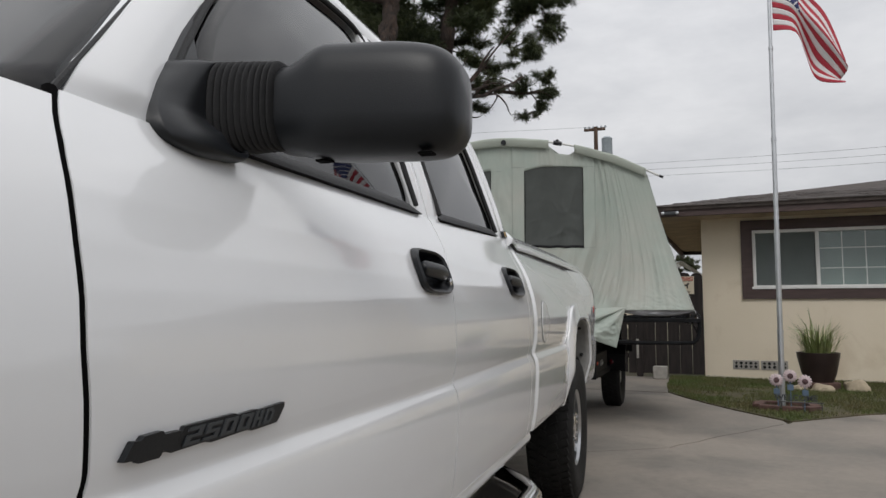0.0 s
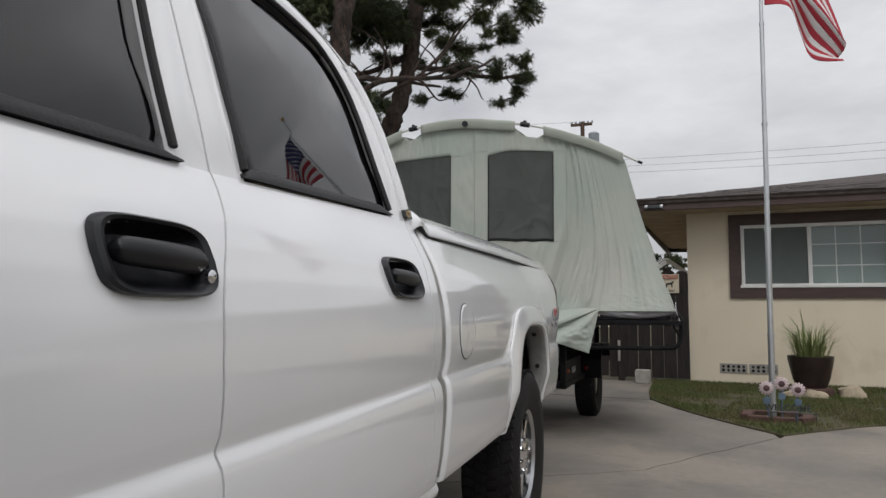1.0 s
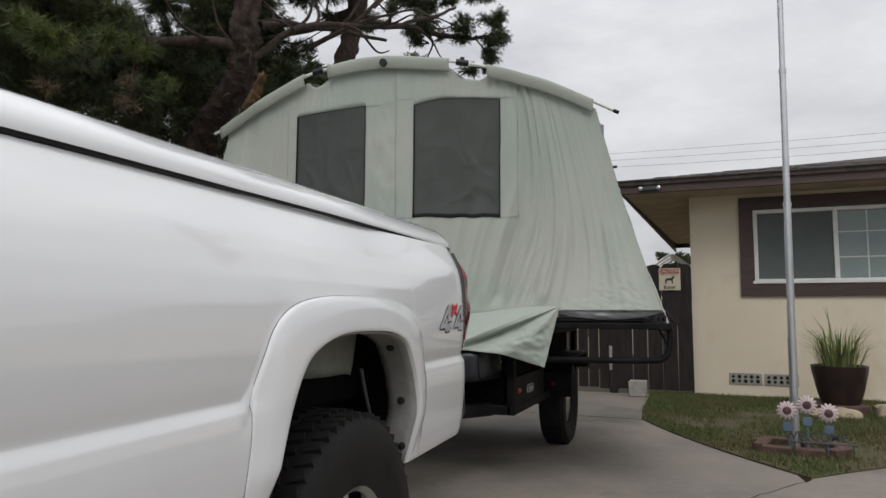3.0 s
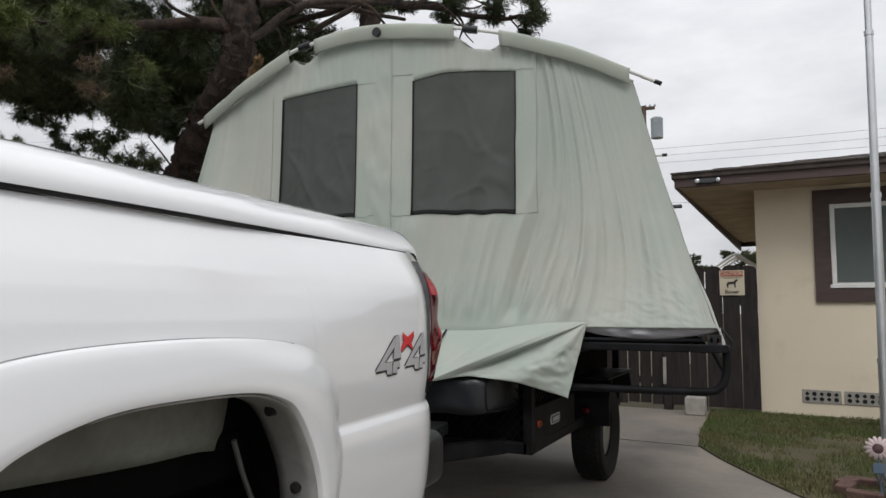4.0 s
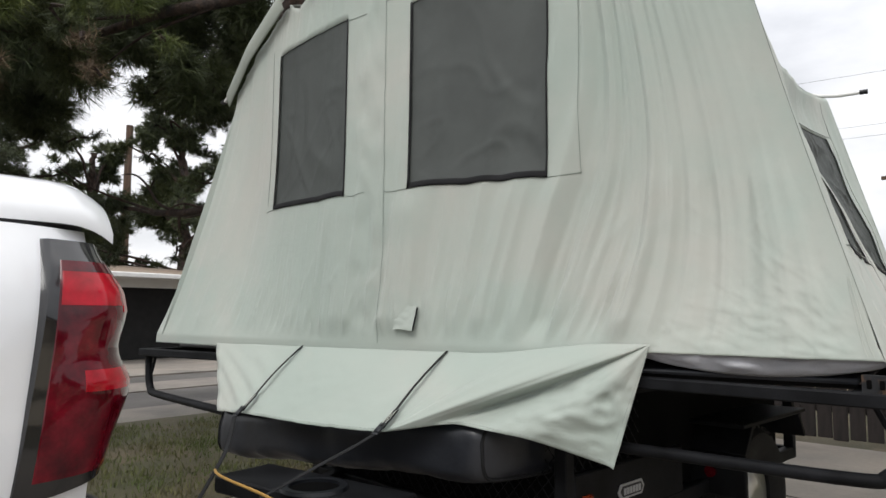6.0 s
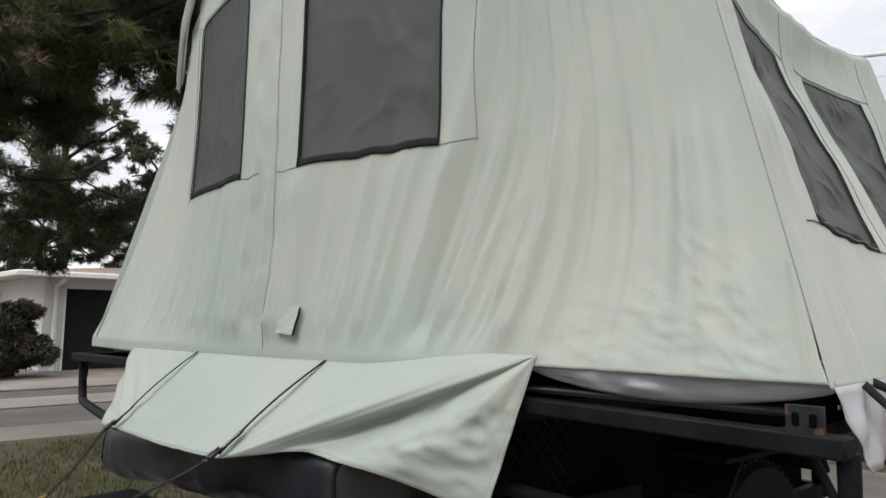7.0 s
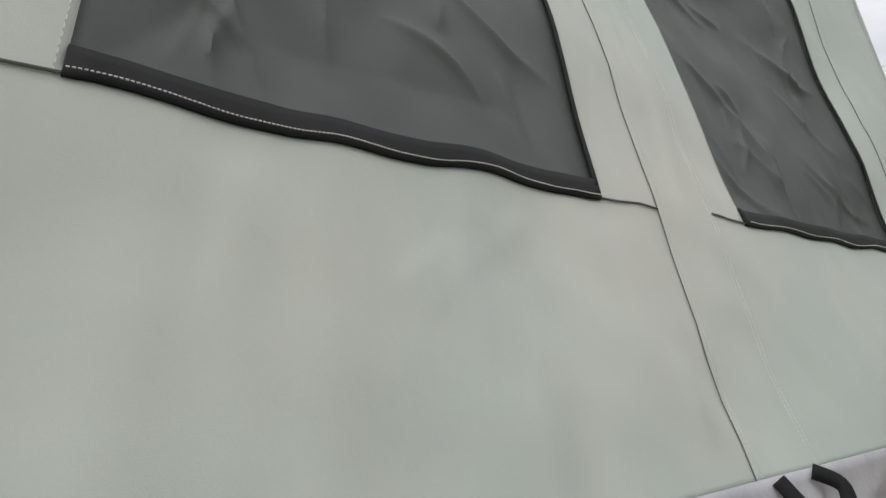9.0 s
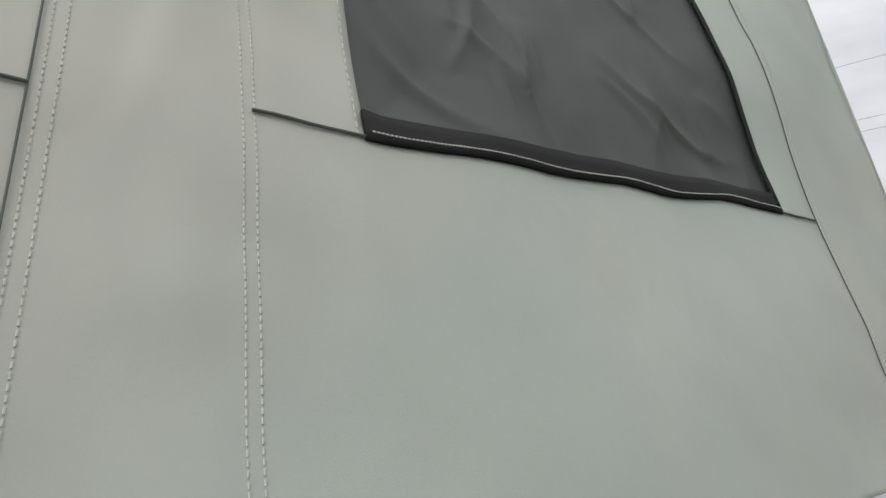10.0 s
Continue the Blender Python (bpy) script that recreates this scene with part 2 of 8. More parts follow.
M["pot"] = material("dark_brown_glazed_pot", (0.030, 0.019, 0.018), 0.35, vary=0.15)
M["reed"] = material("potted_grass_leaves", (0.13, 0.19, 0.055), 0.6, vary=0.2, scale=6, second=(0.24, 0.25, 0.10), island=0.35)
M["rock"] = material("tan_rock", (0.42, 0.35, 0.25), 0.9, vary=0.15, scale=8, fine=40, bump=0.5, bump_scale=30)
M["brick"] = material("red_brown_brick", (0.115, 0.062, 0.050), 0.9, vary=0.25, scale=14, fine=70, bump=0.4)
M["galv"] = material("galvanised_pole", (0.62, 0.64, 0.66), 0.38, metal=0.85, vary=0.06, fine=60)
M["wood_pole"] = material("creosoted_pole_wood", (0.115, 0.072, 0.05), 0.9, vary=0.25, scale=6, stretch=(3, 3, 0.4))
M["flag_red"] = material("red_flag_cloth", (0.42, 0.035, 0.055), 0.8, vary=0.06, scale=5)
M["flag_white"] = material("white_flag_cloth", (0.72, 0.70, 0.70), 0.8, vary=0.05, scale=5)
M["flag_blue"] = material("blue_flag_cloth", (0.035, 0.045, 0.14), 0.8, vary=0.08, scale=5)
M["petal"] = material("pink_white_petals", (0.58, 0.47, 0.48), 0.6, vary=0.12, scale=30)
M["flower_heart"] = material("dark_flower_heart", (0.10, 0.05, 0.055), 0.7, vary=0.2, scale=40)
M["blue_metal"] = material("painted_blue_metal", (0.10, 0.15, 0.22), 0.5, vary=0.1)
M["iron"] = material("dark_painted_iron", (0.045, 0.05, 0.055), 0.5, vary=0.1)
M["sign_face"] = material("cream_sign_face", (0.62, 0.55, 0.42), 0.6, vary=0.05)
M["sign_red"] = material("red_sign_band", (0.36, 0.06, 0.04), 0.6, vary=0.05)
M["ink"] = material("black_print", (0.02, 0.018, 0.017), 0.6, vary=0.05)
M["block"] = material("grey_concrete_block", (0.36, 0.34, 0.31), 0.9, vary=0.12, scale=12, bump=0.4)
M["white_wall"] = material("white_painted_wall", (0.66, 0.65, 0.62), 0.8, vary=0.05, scale=1)
# black for the shade inside the garage and the vent openings
M["black_void"] = material("dark_garage_interior", (0.012, 0.012, 0.012), 0.9, vary=0.2)
M["transformer"] = material("grey_transformer_paint", (0.32, 0.36, 0.39), 0.45, vary=0.08)
M["wire"] = material("grey_cable", (0.16, 0.16, 0.17), 0.6, vary=0.05)
M["yellow_cord"] = material("yellow_cord", (0.42, 0.24, 0.05), 0.6, vary=0.1)
M["hill"] = material("distant_trees", (0.060, 0.070, 0.055), 0.95, vary=0.3, scale=0.25, fine=2.0, island=0.4)


# ---- mesh helpers ----
from mathutils.geometry import tessellate_polygon


def mesh_object(name, bm, mat, parent=None, label="", sharp=40):
    me = bpy.data.meshes.new(name)
    bm.to_mesh(me)
    bm.free()
    me.materials.append(M[mat])
    for p in me.polygons:
        p.use_smooth = True
    me.set_sharp_from_angle(angle=radians(sharp))
    ob = new(name, me)
    if parent:
        ob.parent = parent
    if label:
        tagged(ob, label=label)
    return ob


def part(name, bm, mat, parent, label="", sharp=40):
    return mesh_object(name, bm, mat, parent, label, sharp)


def thing(name, label, category, group="", kind="", m=None):
    ob = new(name)
    ob.empty_display_size = 0.2
    if m:
        ob.matrix_world = m
    return tagged(ob, label, category, group, kind)


def single(name, bm, mat, label, category, group="", kind="", sharp=40):
    return tagged(mesh_object(name, bm, mat, None, "", sharp), label, category, group, kind)


def sheet(fn, us, vs, skip=None):
    bm = bmesh.new()
    g = [[bm.verts.new(fn(u, v)) for v in vs] for u in us]
    for i in range(len(us) - 1):
        for j in range(len(vs) - 1):
            if skip and skip(i, j):
                continue
            bm.faces.new((g[i][j], g[i + 1][j], g[i + 1][j + 1], g[i][j + 1]))
    loose = [v for v in bm.verts if not v.link_faces]
    bmesh.ops.delete(bm, geom=loose, context="VERTS")
    return bm


def rim(bm, off):
    edges = [e for e in bm.edges if e.is_boundary]
    r = bmesh.ops.extrude_edge_only(bm, edges=edges)
    verts = [g for g in r["geom"] if isinstance(g, bmesh.types.BMVert)]
    bmesh.ops.translate(bm, verts=verts, vec=off)
    return bm


def solid(ob, t, offset=-1):
    m = ob.modifiers.new("thickness", "SOLIDIFY")
    m.thickness, m.offset = t, offset
    return ob


def lin(a, b, n):
    return [a + (b - a) * i / n for i in range(n + 1)]


def box_bm(x0, x1, y0, y1, z0, z1, bevel=0.0, bm=None, seg=1, rot=None):
    bm = bm or bmesh.new()
    r = bmesh.ops.create_cube(bm, size=1)
    vs = r["verts"]
    m = Matrix.Translation(((x0 + x1) / 2, (y0 + y1) / 2, (z0 + z1) / 2))
    if rot:
        m = m @ rot
    bmesh.ops.transform(bm, verts=vs, matrix=m @ Matrix.Diagonal((x1 - x0, y1 - y0, z1 - z0, 1)))
    if bevel:
        es = list({e for v in vs for e in v.link_edges})
        bmesh.ops.bevel(bm, geom=es, offset=bevel, segments=seg, affect="EDGES", profile=0.5)
    return bm


def tube_bm(pts, rad, n=8, bm=None, cap=True):
    bm = bm or bmesh.new()
    pts = [Vector(p) for p in pts]
    rads = rad if isinstance(rad, (list, tuple)) else [rad] * len(pts)
    ring_prev, first = None, None
    side = None
    for i, p in enumerate(pts):
        d = (pts[min(i + 1, len(pts) - 1)] - pts[max(i - 1, 0)]).normalized()
        if side is None:
            side = d.cross(Vector((0, 0, 1)))
            if side.length < 1e-3:
                side = d.cross(Vector((1, 0, 0)))
        side = (side - d * side.dot(d)).normalized()
        up = d.cross(side)
        ring = [bm.verts.new(p + rads[i] * (math.cos(2 * math.pi * k / n) * side + math.sin(2 * math.pi * k / n) * up)) for k in range(n)]
        if ring_prev:
            for k in range(n):
                bm.faces.new((ring_prev[k], ring_prev[(k + 1) % n], ring[(k + 1) % n], ring[k]))
        else:
            first = ring
        ring_prev = ring
    if cap:
        bm.faces.new(first[::-1])
        bm.faces.new(ring_prev)
    return bm


def lathe_bm(profile, n=32, axis="Z", bm=None, at=(0, 0, 0), cap=True):
    """profile: (radius, height) pairs, turned about an axis."""
    bm = bm or bmesh.new()
    rings = []
    for r, h in profile:
        ring = []
        for k in range(n):
            a = 2 * math.pi * k / n
            c, s = r * math.cos(a), r * math.sin(a)
            co = (c, s, h) if axis == "Z" else ((h, c, s) if axis == "X" else (c, h, s))
            ring.append(bm.verts.new(Vector(co) + Vector(at)))
        rings.append(ring)
    for a, b in zip(rings, rings[1:]):
        for k in range(n):
            bm.faces.new((a[k], a[(k + 1) % n], b[(k + 1) % n], b[k]))
    if cap:
        bm.faces.new(rings[0][::-1])
        bm.faces.new(rings[-1])
    return bm


def prism_bm(outline, fn0, fn1, bm=None):
    """A closed outline of 2D points, given depth by two maps to 3D."""
    bm = bm or bmesh.new()
    a = [bm.verts.new(fn0(*p)) for p in outline]
    b = [bm.verts.new(fn1(*p)) for p in outline]
    if len(a) > 4:  # concave outlines are cut into triangles
        for tri in tessellate_polygon([[Vector((p[0], p[1], 0)) for p in outline]]):
            bm.faces.new([a[i] for i in tri])
            bm.faces.new([b[i] for i in reversed(tri)])
    else:
        bm.faces.new(a)
        bm.faces.new(b[::-1])
    for i in range(len(a)):
        j = (i + 1) % len(a)
        bm.faces.new((a[i], b[i], b[j], a[j]))
    return bm


def smooth(pts, n=8):
    """A smooth curve through points (Catmull-Rom)."""
    pts = [Vector(p) for p in pts]
    out = []
    for i in range(len(pts) - 1):
        p0, p1, p2, p3 = pts[max(i - 1, 0)], pts[i], pts[i + 1], pts[min(i + 2, len(pts) - 1)]
        for k in range(n):
            t = k / n
            out.append(0.5 * (2 * p1 + (p2 - p0) * t + (2 * p0 - 5 * p1 + 4 * p2 - p3) * t * t + (3 * p1 - p0 - 3 * p2 + p3) * t ** 3))
    return out + [pts[-1]]


def curve_of(xs, ys, blur=0.0):
    """A function through pairs, smoothed over a width."""
    lo, hi = xs[0], xs[-1]
    grid = np.linspace(lo, hi, 600)
    vals = np.interp(grid, xs, ys)
    if blur:
        w = max(1, int(blur / (hi - lo) * 600))
        k = np.exp(-0.5 * (np.arange(-3 * w, 3 * w + 1) / w) ** 2)
        k /= k.sum()
        vals = np.convolve(np.pad(vals, 3 * w, mode="reflect", reflect_type="odd"), k, "valid")
    return lambda x: float(np.interp(x, grid, vals))


def step(a, b, x):
    t = min(max((x - a) / (b - a), 0.0), 1.0)
    return t * t * (3 - 2 * t)



# ---- ground: one sheet, with the concrete drive, lawn and street on it ----
def flat_poly(name, pts, z0, z1, mat, label, kind="structure", category="ground"):
    bm = bmesh.new()
    top = [bm.verts.new((x, y, z1)) for x, y in pts]
    low = [bm.verts.new((x, y, z0)) for x, y in pts]
    for tri in tessellate_polygon([[Vector((x, y, 0)) for x, y in pts]]):
        bm.faces.new([top[i] for i in tri])
    for i in range(len(pts)):
        j = (i + 1) % len(pts)
        bm.faces.new((top[i], top[j], low[j], low[i]))
    bmesh.ops.recalc_face_normals(bm, faces=bm.faces)
    return single(name, bm, mat, label, category, kind=kind)


ground_bm = sheet(lambda u, v: (u, v, -0.06), lin(-400, 400, 16), lin(-400, 400, 16))
single("ground", ground_bm, "soil", "bare brown soil and rough grass reaching to the horizon", "ground", kind="structure")

# lawn edge: curve from the fence to the tip of the lawn, then back along the front path
lawn_edge = [(-0.62, 12.0), (-0.58, 10.4), (-0.52, 9.75)] + [tuple(p)[:2] for p in smooth([(-0.52, 9.75, 0), (-0.25, 9.15, 0), (0.2, 8.35, 0), (0.72, 7.60, 0)], 5)[1:]] + \
    [tuple(p)[:2] for p in smooth([(0.72, 7.60, 0), (1.15, 8.05, 0), (1.75, 8.58, 0), (2.8, 8.95, 0), (6.0, 9.3, 0)], 5)[1:]]
rngd = random.Random(8)
crack = [(-3.9, 3.3), (-2.4, 4.35), (-1.2, 5.25), (-0.33, 5.86), (0.1, 6.6), (0.45, 7.15), (0.72, 7.60)]
jag = []
for (xa, ya), (xb, yb) in zip(crack, crack[1:]):
    for k in range(6):
        t = k / 6
        jag.append((xa + (xb - xa) * t + rngd.uniform(-0.012, 0.012), ya + (yb - ya) * t + rngd.uniform(-0.012, 0.012)))
jag.append(crack[-1])
i_tip = min(range(len(lawn_edge)), key=lambda i: (lawn_edge[i][0] - 0.72) ** 2 + (lawn_edge[i][1] - 7.60) ** 2)
far_edge = [p for p in lawn_edge[:i_tip] if p[1] <= 9.76]
near_edge = lawn_edge[i_tip:]
GAPW = 0.007
flat_poly("driveway", [(-3.9, -6.0), (7.0, -6.0), (7.0, 9.3)] + near_edge[::-1] + [(x + GAPW, y - GAPW) for x, y in jag[::-1]], -0.08, 0.0, "concrete", "pale stained concrete driveway slab with a ragged crack", category="driveway")
flat_poly("driveway", [(x - GAPW, y + GAPW) for x, y in jag[:-1]] + far_edge[::-1] + [(-3.9, 9.95)], -0.08, -0.002, "concrete", "stained concrete driveway slab under the trailer", category="driveway")
flat_poly("driveway", [(-3.9, 9.965), (-0.535, 9.775)] + [(-0.58, 10.4), (-0.62, 12.0), (-3.9, 12.0)], -0.08, 0.0, "concrete", "pale concrete driveway slab by the fence", category="driveway")
flat_poly("lawn", [(7.0, 12.4)] + [(-0.62, 12.4)] + lawn_edge + [(7.0, 9.4)], -0.08, 0.012, "soil", "patchy winter lawn in front of the house", category="lawn")
flat_poly("side_lawn", [(-6.45, -6), (-3.9, -6), (-3.9, 14), (-7.9, 14)], -0.08, 0.005, "soil", "patchy grass strip beside the street", category="lawn")
STREET = pose(0, 0, 0, 0, 0, 6)
def street_strip(name, x0, x1, z1, mat, label, category, y0=-40, y1=60):
    pts = [STREET @ Vector(q) for q in ((x0, y0, 0), (x1, y0, 0), (x1, y1, 0), (x0, y1, 0))]
    return flat_poly(name, [(q.x, q.y) for q in pts], -0.08, z1, mat, label, category=category)
street_strip("pavement", -7.62, -6.02, -0.004, "concrete", "cracked pale concrete pavement beside the grass", "pavement")
street_strip("road", -9.42, -7.63, -0.03, "asphalt", "worn brownish asphalt street edge", "road")
street_strip("road_gutter", -10.60, -9.43, -0.012, "concrete", "pale concrete strip along the street", "road")
street_strip("road_far", -11.75, -10.61, -0.03, "asphalt", "worn brownish asphalt strip across the street", "road")
street_strip("neighbour_driveway", -24.0, -11.76, 0.0, "concrete", "pale concrete driveway across the street", "driveway", -4, 18)

# ---- pickup truck ----
TRUCK = pose(0, 0, 0, 0, 0, 3) @ Matrix.Translation((-1.53, 2.3, 0))
truck = thing("pickup_truck", "white crew-cab long-bed pickup truck with black plastic trim", "pickup truck", m=TRUCK)


def T(s, y, z):
    return (s + 1.53, y - 2.3, z)


def tpart(name, bm, mat, parent=None, label="", both=True, thick=0.0, sharp=40):
    """A part of the truck's driver side, and its mirror image on the other side."""
    other = None
    if both:
        other = bm.copy()
        bmesh.ops.transform(other, matrix=Matrix.Diagonal((-1, 1, 1, 1)), verts=other.verts)
        bmesh.ops.reverse_faces(other, faces=other.faces)
    a = part(name, bm, mat, parent or truck, label, sharp)
    if thick:
        solid(a, thick, 0)
    if other:
        b = part(name, other, mat, truck, label, sharp)
        if thick:
            solid(b, thick, 0)
    return a


SIDE = curve_of([0.54, 0.58, 0.62, 0.68, 0.76, 0.82, 0.86, 0.884, 0.897, 0.906, 0.918, 0.94, 0.97, 1.00, 1.05, 1.10, 1.15, 1.20, 1.24, 1.28, 1.31, 1.335, 1.38],
                [-0.552, -0.530, -0.514, -0.504, -0.497, -0.494, -0.495, -0.499, -0.506, -0.511, -0.509, -0.505, -0.502, -0.500, -0.501, -0.507, -0.519, -0.537, -0.556, -0.580, -0.599, -0.6145, -0.631], 0.003)
CREASE = (0.870, 0.880, 0.886, 0.891, 0.896, 0.900, 0.904, 0.908, 0.912, 0.918, 0.926)
AXLE_R, AXLE_F, WHEEL_R = 4.11, -0.13, 0.400


# wheel-arch lip and the flare's outer edge, from the front foot over the top to the rear foot, about the axle
LIP = [(-0.462, 0.590), (-0.42, 0.70), (-0.373, 0.83), (-0.348, 0.886), (-0.314, 0.941), (-0.26, 0.989), (-0.13, 1.022), (0.007, 1.026), (0.19, 1.02), (0.274, 0.998), (0.329, 0.967), (0.405, 0.843), (0.421, 0.732), (0.424, 0.605)]
OUTER = [(-0.520, 0.592), (-0.49, 0.72), (-0.476, 0.85), (-0.468, 0.91), (-0.43, 0.99), (-0.382, 1.06), (-0.255, 1.108), (0.0, 1.121), (0.20, 1.117), (0.34, 1.102), (0.44, 1.075), (0.52, 0.98), (0.528, 0.85), (0.50, 0.62)]
LIP_C, OUT_C = smooth([(y, z, 0) for y, z in LIP], 8), smooth([(y, z, 0) for y, z in OUTER], 8)
for _ in range(14):  # even out the bends between the posts of the curve
    for curve in (LIP_C, OUT_C):
        curve[1:-1] = [(a + b * 2 + c) / 4 for a, b, c in zip(curve, curve[1:], curve[2:])]
LIP_Z = curve_of([p[0] for p in LIP], [p[1] for p in LIP], 0.004)


def arch_point(axle, a, k):
    """k 0: the flare's outer edge, k 1: the arch's lip; a runs from the front foot over the top to the rear foot."""
    f = a * (len(LIP_C) - 1)
    i = min(int(f), len(LIP_C) - 2)
    p = OUT_C[i].lerp(OUT_C[i + 1], f - i).lerp(LIP_C[i].lerp(LIP_C[i + 1], f - i), k)
    return axle + p.x, p.y


# rear edge of the cab's side and front edge of the bed's side
CAB_END = curve_of([0.55, 0.80, 0.89, 0.91, 0.93, 1.00, 1.116, 1.20, 1.247, 1.308, 1.376], [2.684, 2.696, 2.694, 2.688, 2.700, 2.702, 2.706, 2.732, 2.752, 2.772, 2.778], 0.006)
BED_END = curve_of([0.55, 0.80, 0.89, 0.91, 0.95, 1.056, 1.15, 1.206, 1.30, 1.37], [2.722, 2.732, 2.734, 2.729, 2.744, 2.740, 2.752, 2.768, 2.788, 2.795], 0.006)


def side_at(y, z):
    s = SIDE(z + 0.008 * (1 - step(0.9, 2.9, y)))
    if 2.60 < y < CAB_END(z) + 0.004:
        s -= 0.012 * (max(y - CAB_END(z) + 0.022, 0.0) / 0.022) ** 2
    elif CAB_END(z) + 0.004 <= y < 2.90:
        s -= 0.022 * (max(BED_END(z) + 0.034 - y, 0.0) / 0.034) ** 2.2
    if y > 4.30:  # the rear corner stands upright beside the lamp and rounds in
        s += 0.044 * step(4.30, 5.17, y) * step(1.05, 1.32, z)
    if y > 5.05:
        s -= 0.064 * ((y - 5.05) / 0.20) ** 2
    if y < -0.75:
        s -= 0.12 * ((-0.75 - y) / 0.4) ** 2
    return s


def panel(name, left, right, bottom, top, nu, nv, label="", depth=0.010, mat="paint", fn=side_at, cols=None, hole=None):
    """A body panel: left(z), right(z) give its ends, bottom(y), top(y) its edges."""
    def at(u, v):
        y = left(1.0) * (1 - u) + right(1.0) * u
        zb, zt = bottom(y), top(y)
        z = zb + (zt - zb) * v
        y = left(z) * (1 - u) + right(z) * u
        return T(fn(y, z), y, z)
    zb, zt = bottom(left(1.0) + 0.001), top(left(1.0))
    rows = sorted(set([round(v, 5) for v in lin(0, 1, nv) + [(z - zb) / (zt - zb) for z in CREASE]]))
    cols = cols or lin(0, 1, nu)
    skip = None
    if hole:  # an opening under a door handle: y0, y1, z0, z1
        yc, zc, hw, hh = (hole[0] + hole[1]) / 2, (hole[2] + hole[3]) / 2, (hole[1] - hole[0]) / 2, (hole[3] - hole[2]) / 2
        za, zd = [(q - bottom(yc)) / (top(yc) - bottom(yc)) for q in (zc - 1.2 * hh, zc + 1.2 * hh)]
        rows = sorted([v for v in rows if not za < v < zd] + lin(za, zd, 26))
        ua, ub = [(q - left(zc)) / (right(zc) - left(zc)) for q in (yc - 1.35 * hw, min(yc + 1.35 * hw, right(zc) - 0.004))]
        cols = sorted([u for u in cols if not ua < u < ub] + lin(ua, ub, 40))
        def skip(i, j):
            u, v = (cols[i] + cols[i + 1]) / 2, (rows[j] + rows[j + 1]) / 2
            z = bottom(yc) + (top(yc) - bottom(yc)) * v
            y = left(z) * (1 - u) + right(z) * u
            return ((y - yc) / hw) ** 4 + ((z - zc) / hh) ** 4 < 0.84 ** 4
    bm = sheet(at, cols, rows, skip)
    rim(bm, (-depth, 0, 0))
    return tpart(name, bm, mat, label=label)


def arch_bottom(axle, sill=0.60):
    def f(y):
        d = y - axle
        d *= 0.955  # the panel ends behind the flare, a little outside its lip
        return sill if d <= -0.455 or d >= 0.424 else max(sill, LIP_Z(d) + 0.014)
    return f


COVER_SEAM = curve_of([2.70, 2.88, 3.30, 4.20, 5.30], [1.327, 1.330, 1.337, 1.345, 1.346], 0.10)
gap_a = curve_of([0.55, 0.895, 0.92, 1.04, 1.14, 1.22, 1.265, 1.29, 1.315, 1.36], [0.512, 0.508, 0.512, 0.498, 0.500, 0.511, 0.523, 0.535, 0.55, 0.58], 0.004)
gap_b = curve_of([0.55, 0.80, 0.87, 0.895, 0.92, 1.03, 1.10, 1.15, 1.20, 1.25, 1.30, 1.34], [1.640, 1.643, 1.645, 1.640, 1.650, 1.643, 1.650, 1.668, 1.696, 1.726, 1.745, 1.750], 0.008)
gap_c = curve_of([0.55, 0.80, 0.87, 0.89, 0.905, 0.93, 1.02, 1.10, 1.16, 1.256, 1.314, 1.37], [2.590, 2.603, 2.602, 2.596, 2.600, 2.614, 2.610, 2.618, 2.633, 2.672, 2.692, 2.702], 0.006)
belt = curve_of([-1.2, 0.47, 0.70, 1.68, 2.60, 2.8], [1.24, 1.304, 1.301, 1.322, 1.362, 1.370], 0.05)
SILL = 0.612

fcols = sorted(set([0.0, 1.0] + [(y + 1.05) / 1.52 for y in [AXLE_F + d for d in lin(-0.456, 0.30, 24) + lin(0.31, 0.426, 16)] + lin(-1.05, -0.52, 7) + lin(0.3, 0.47, 6)]))
panel("front_fender", lambda z: -1.05, lambda z: gap_a(z) - 0.005, arch_bottom(AXLE_F), lambda y: belt(y) - 0.01, 0, 30, cols=fcols)
panel("front_door", lambda z: gap_a(z) + 0.004, lambda z: gap_b(z) - 0.003, lambda y: SILL, belt, 40, 44, hole=(1.420, 1.638, 1.114, 1.218))
panel("rear_door", lambda z: gap_b(z) + 0.003, lambda z: gap_c(z) - 0.003, lambda y: SILL, belt, 34, 44, hole=(2.322, 2.552, 1.126, 1.230))
panel("cab_corner", lambda z: gap_c(z) + 0.003, lambda z: CAB_END(z), lambda y: SILL, lambda y: belt(y) - 0.002, 14, 40, depth=0.09)
bed_cols = sorted(set([0.0, 1.0] + [(y - BED_END(1.0)) / (5.25 - BED_END(1.0)) for y in [AXLE_R + d for d in lin(-0.456, 0.30, 36) + lin(0.31, 0.426, 20)] + lin(2.745, 2.80, 12) + lin(2.815, 2.90, 6) + lin(2.93, 3.65, 22) + lin(4.53, 5.25, 30)]))
panel("bed_side", lambda z: BED_END(z) + 0.011, lambda z: 5.25, arch_bottom(AXLE_R, 0.605), lambda y: COVER_SEAM(y) - 0.007 + 0.024 * (1 - step(2.785, 2.865, y)), 0, 60, cols=bed_cols, depth=0.05)

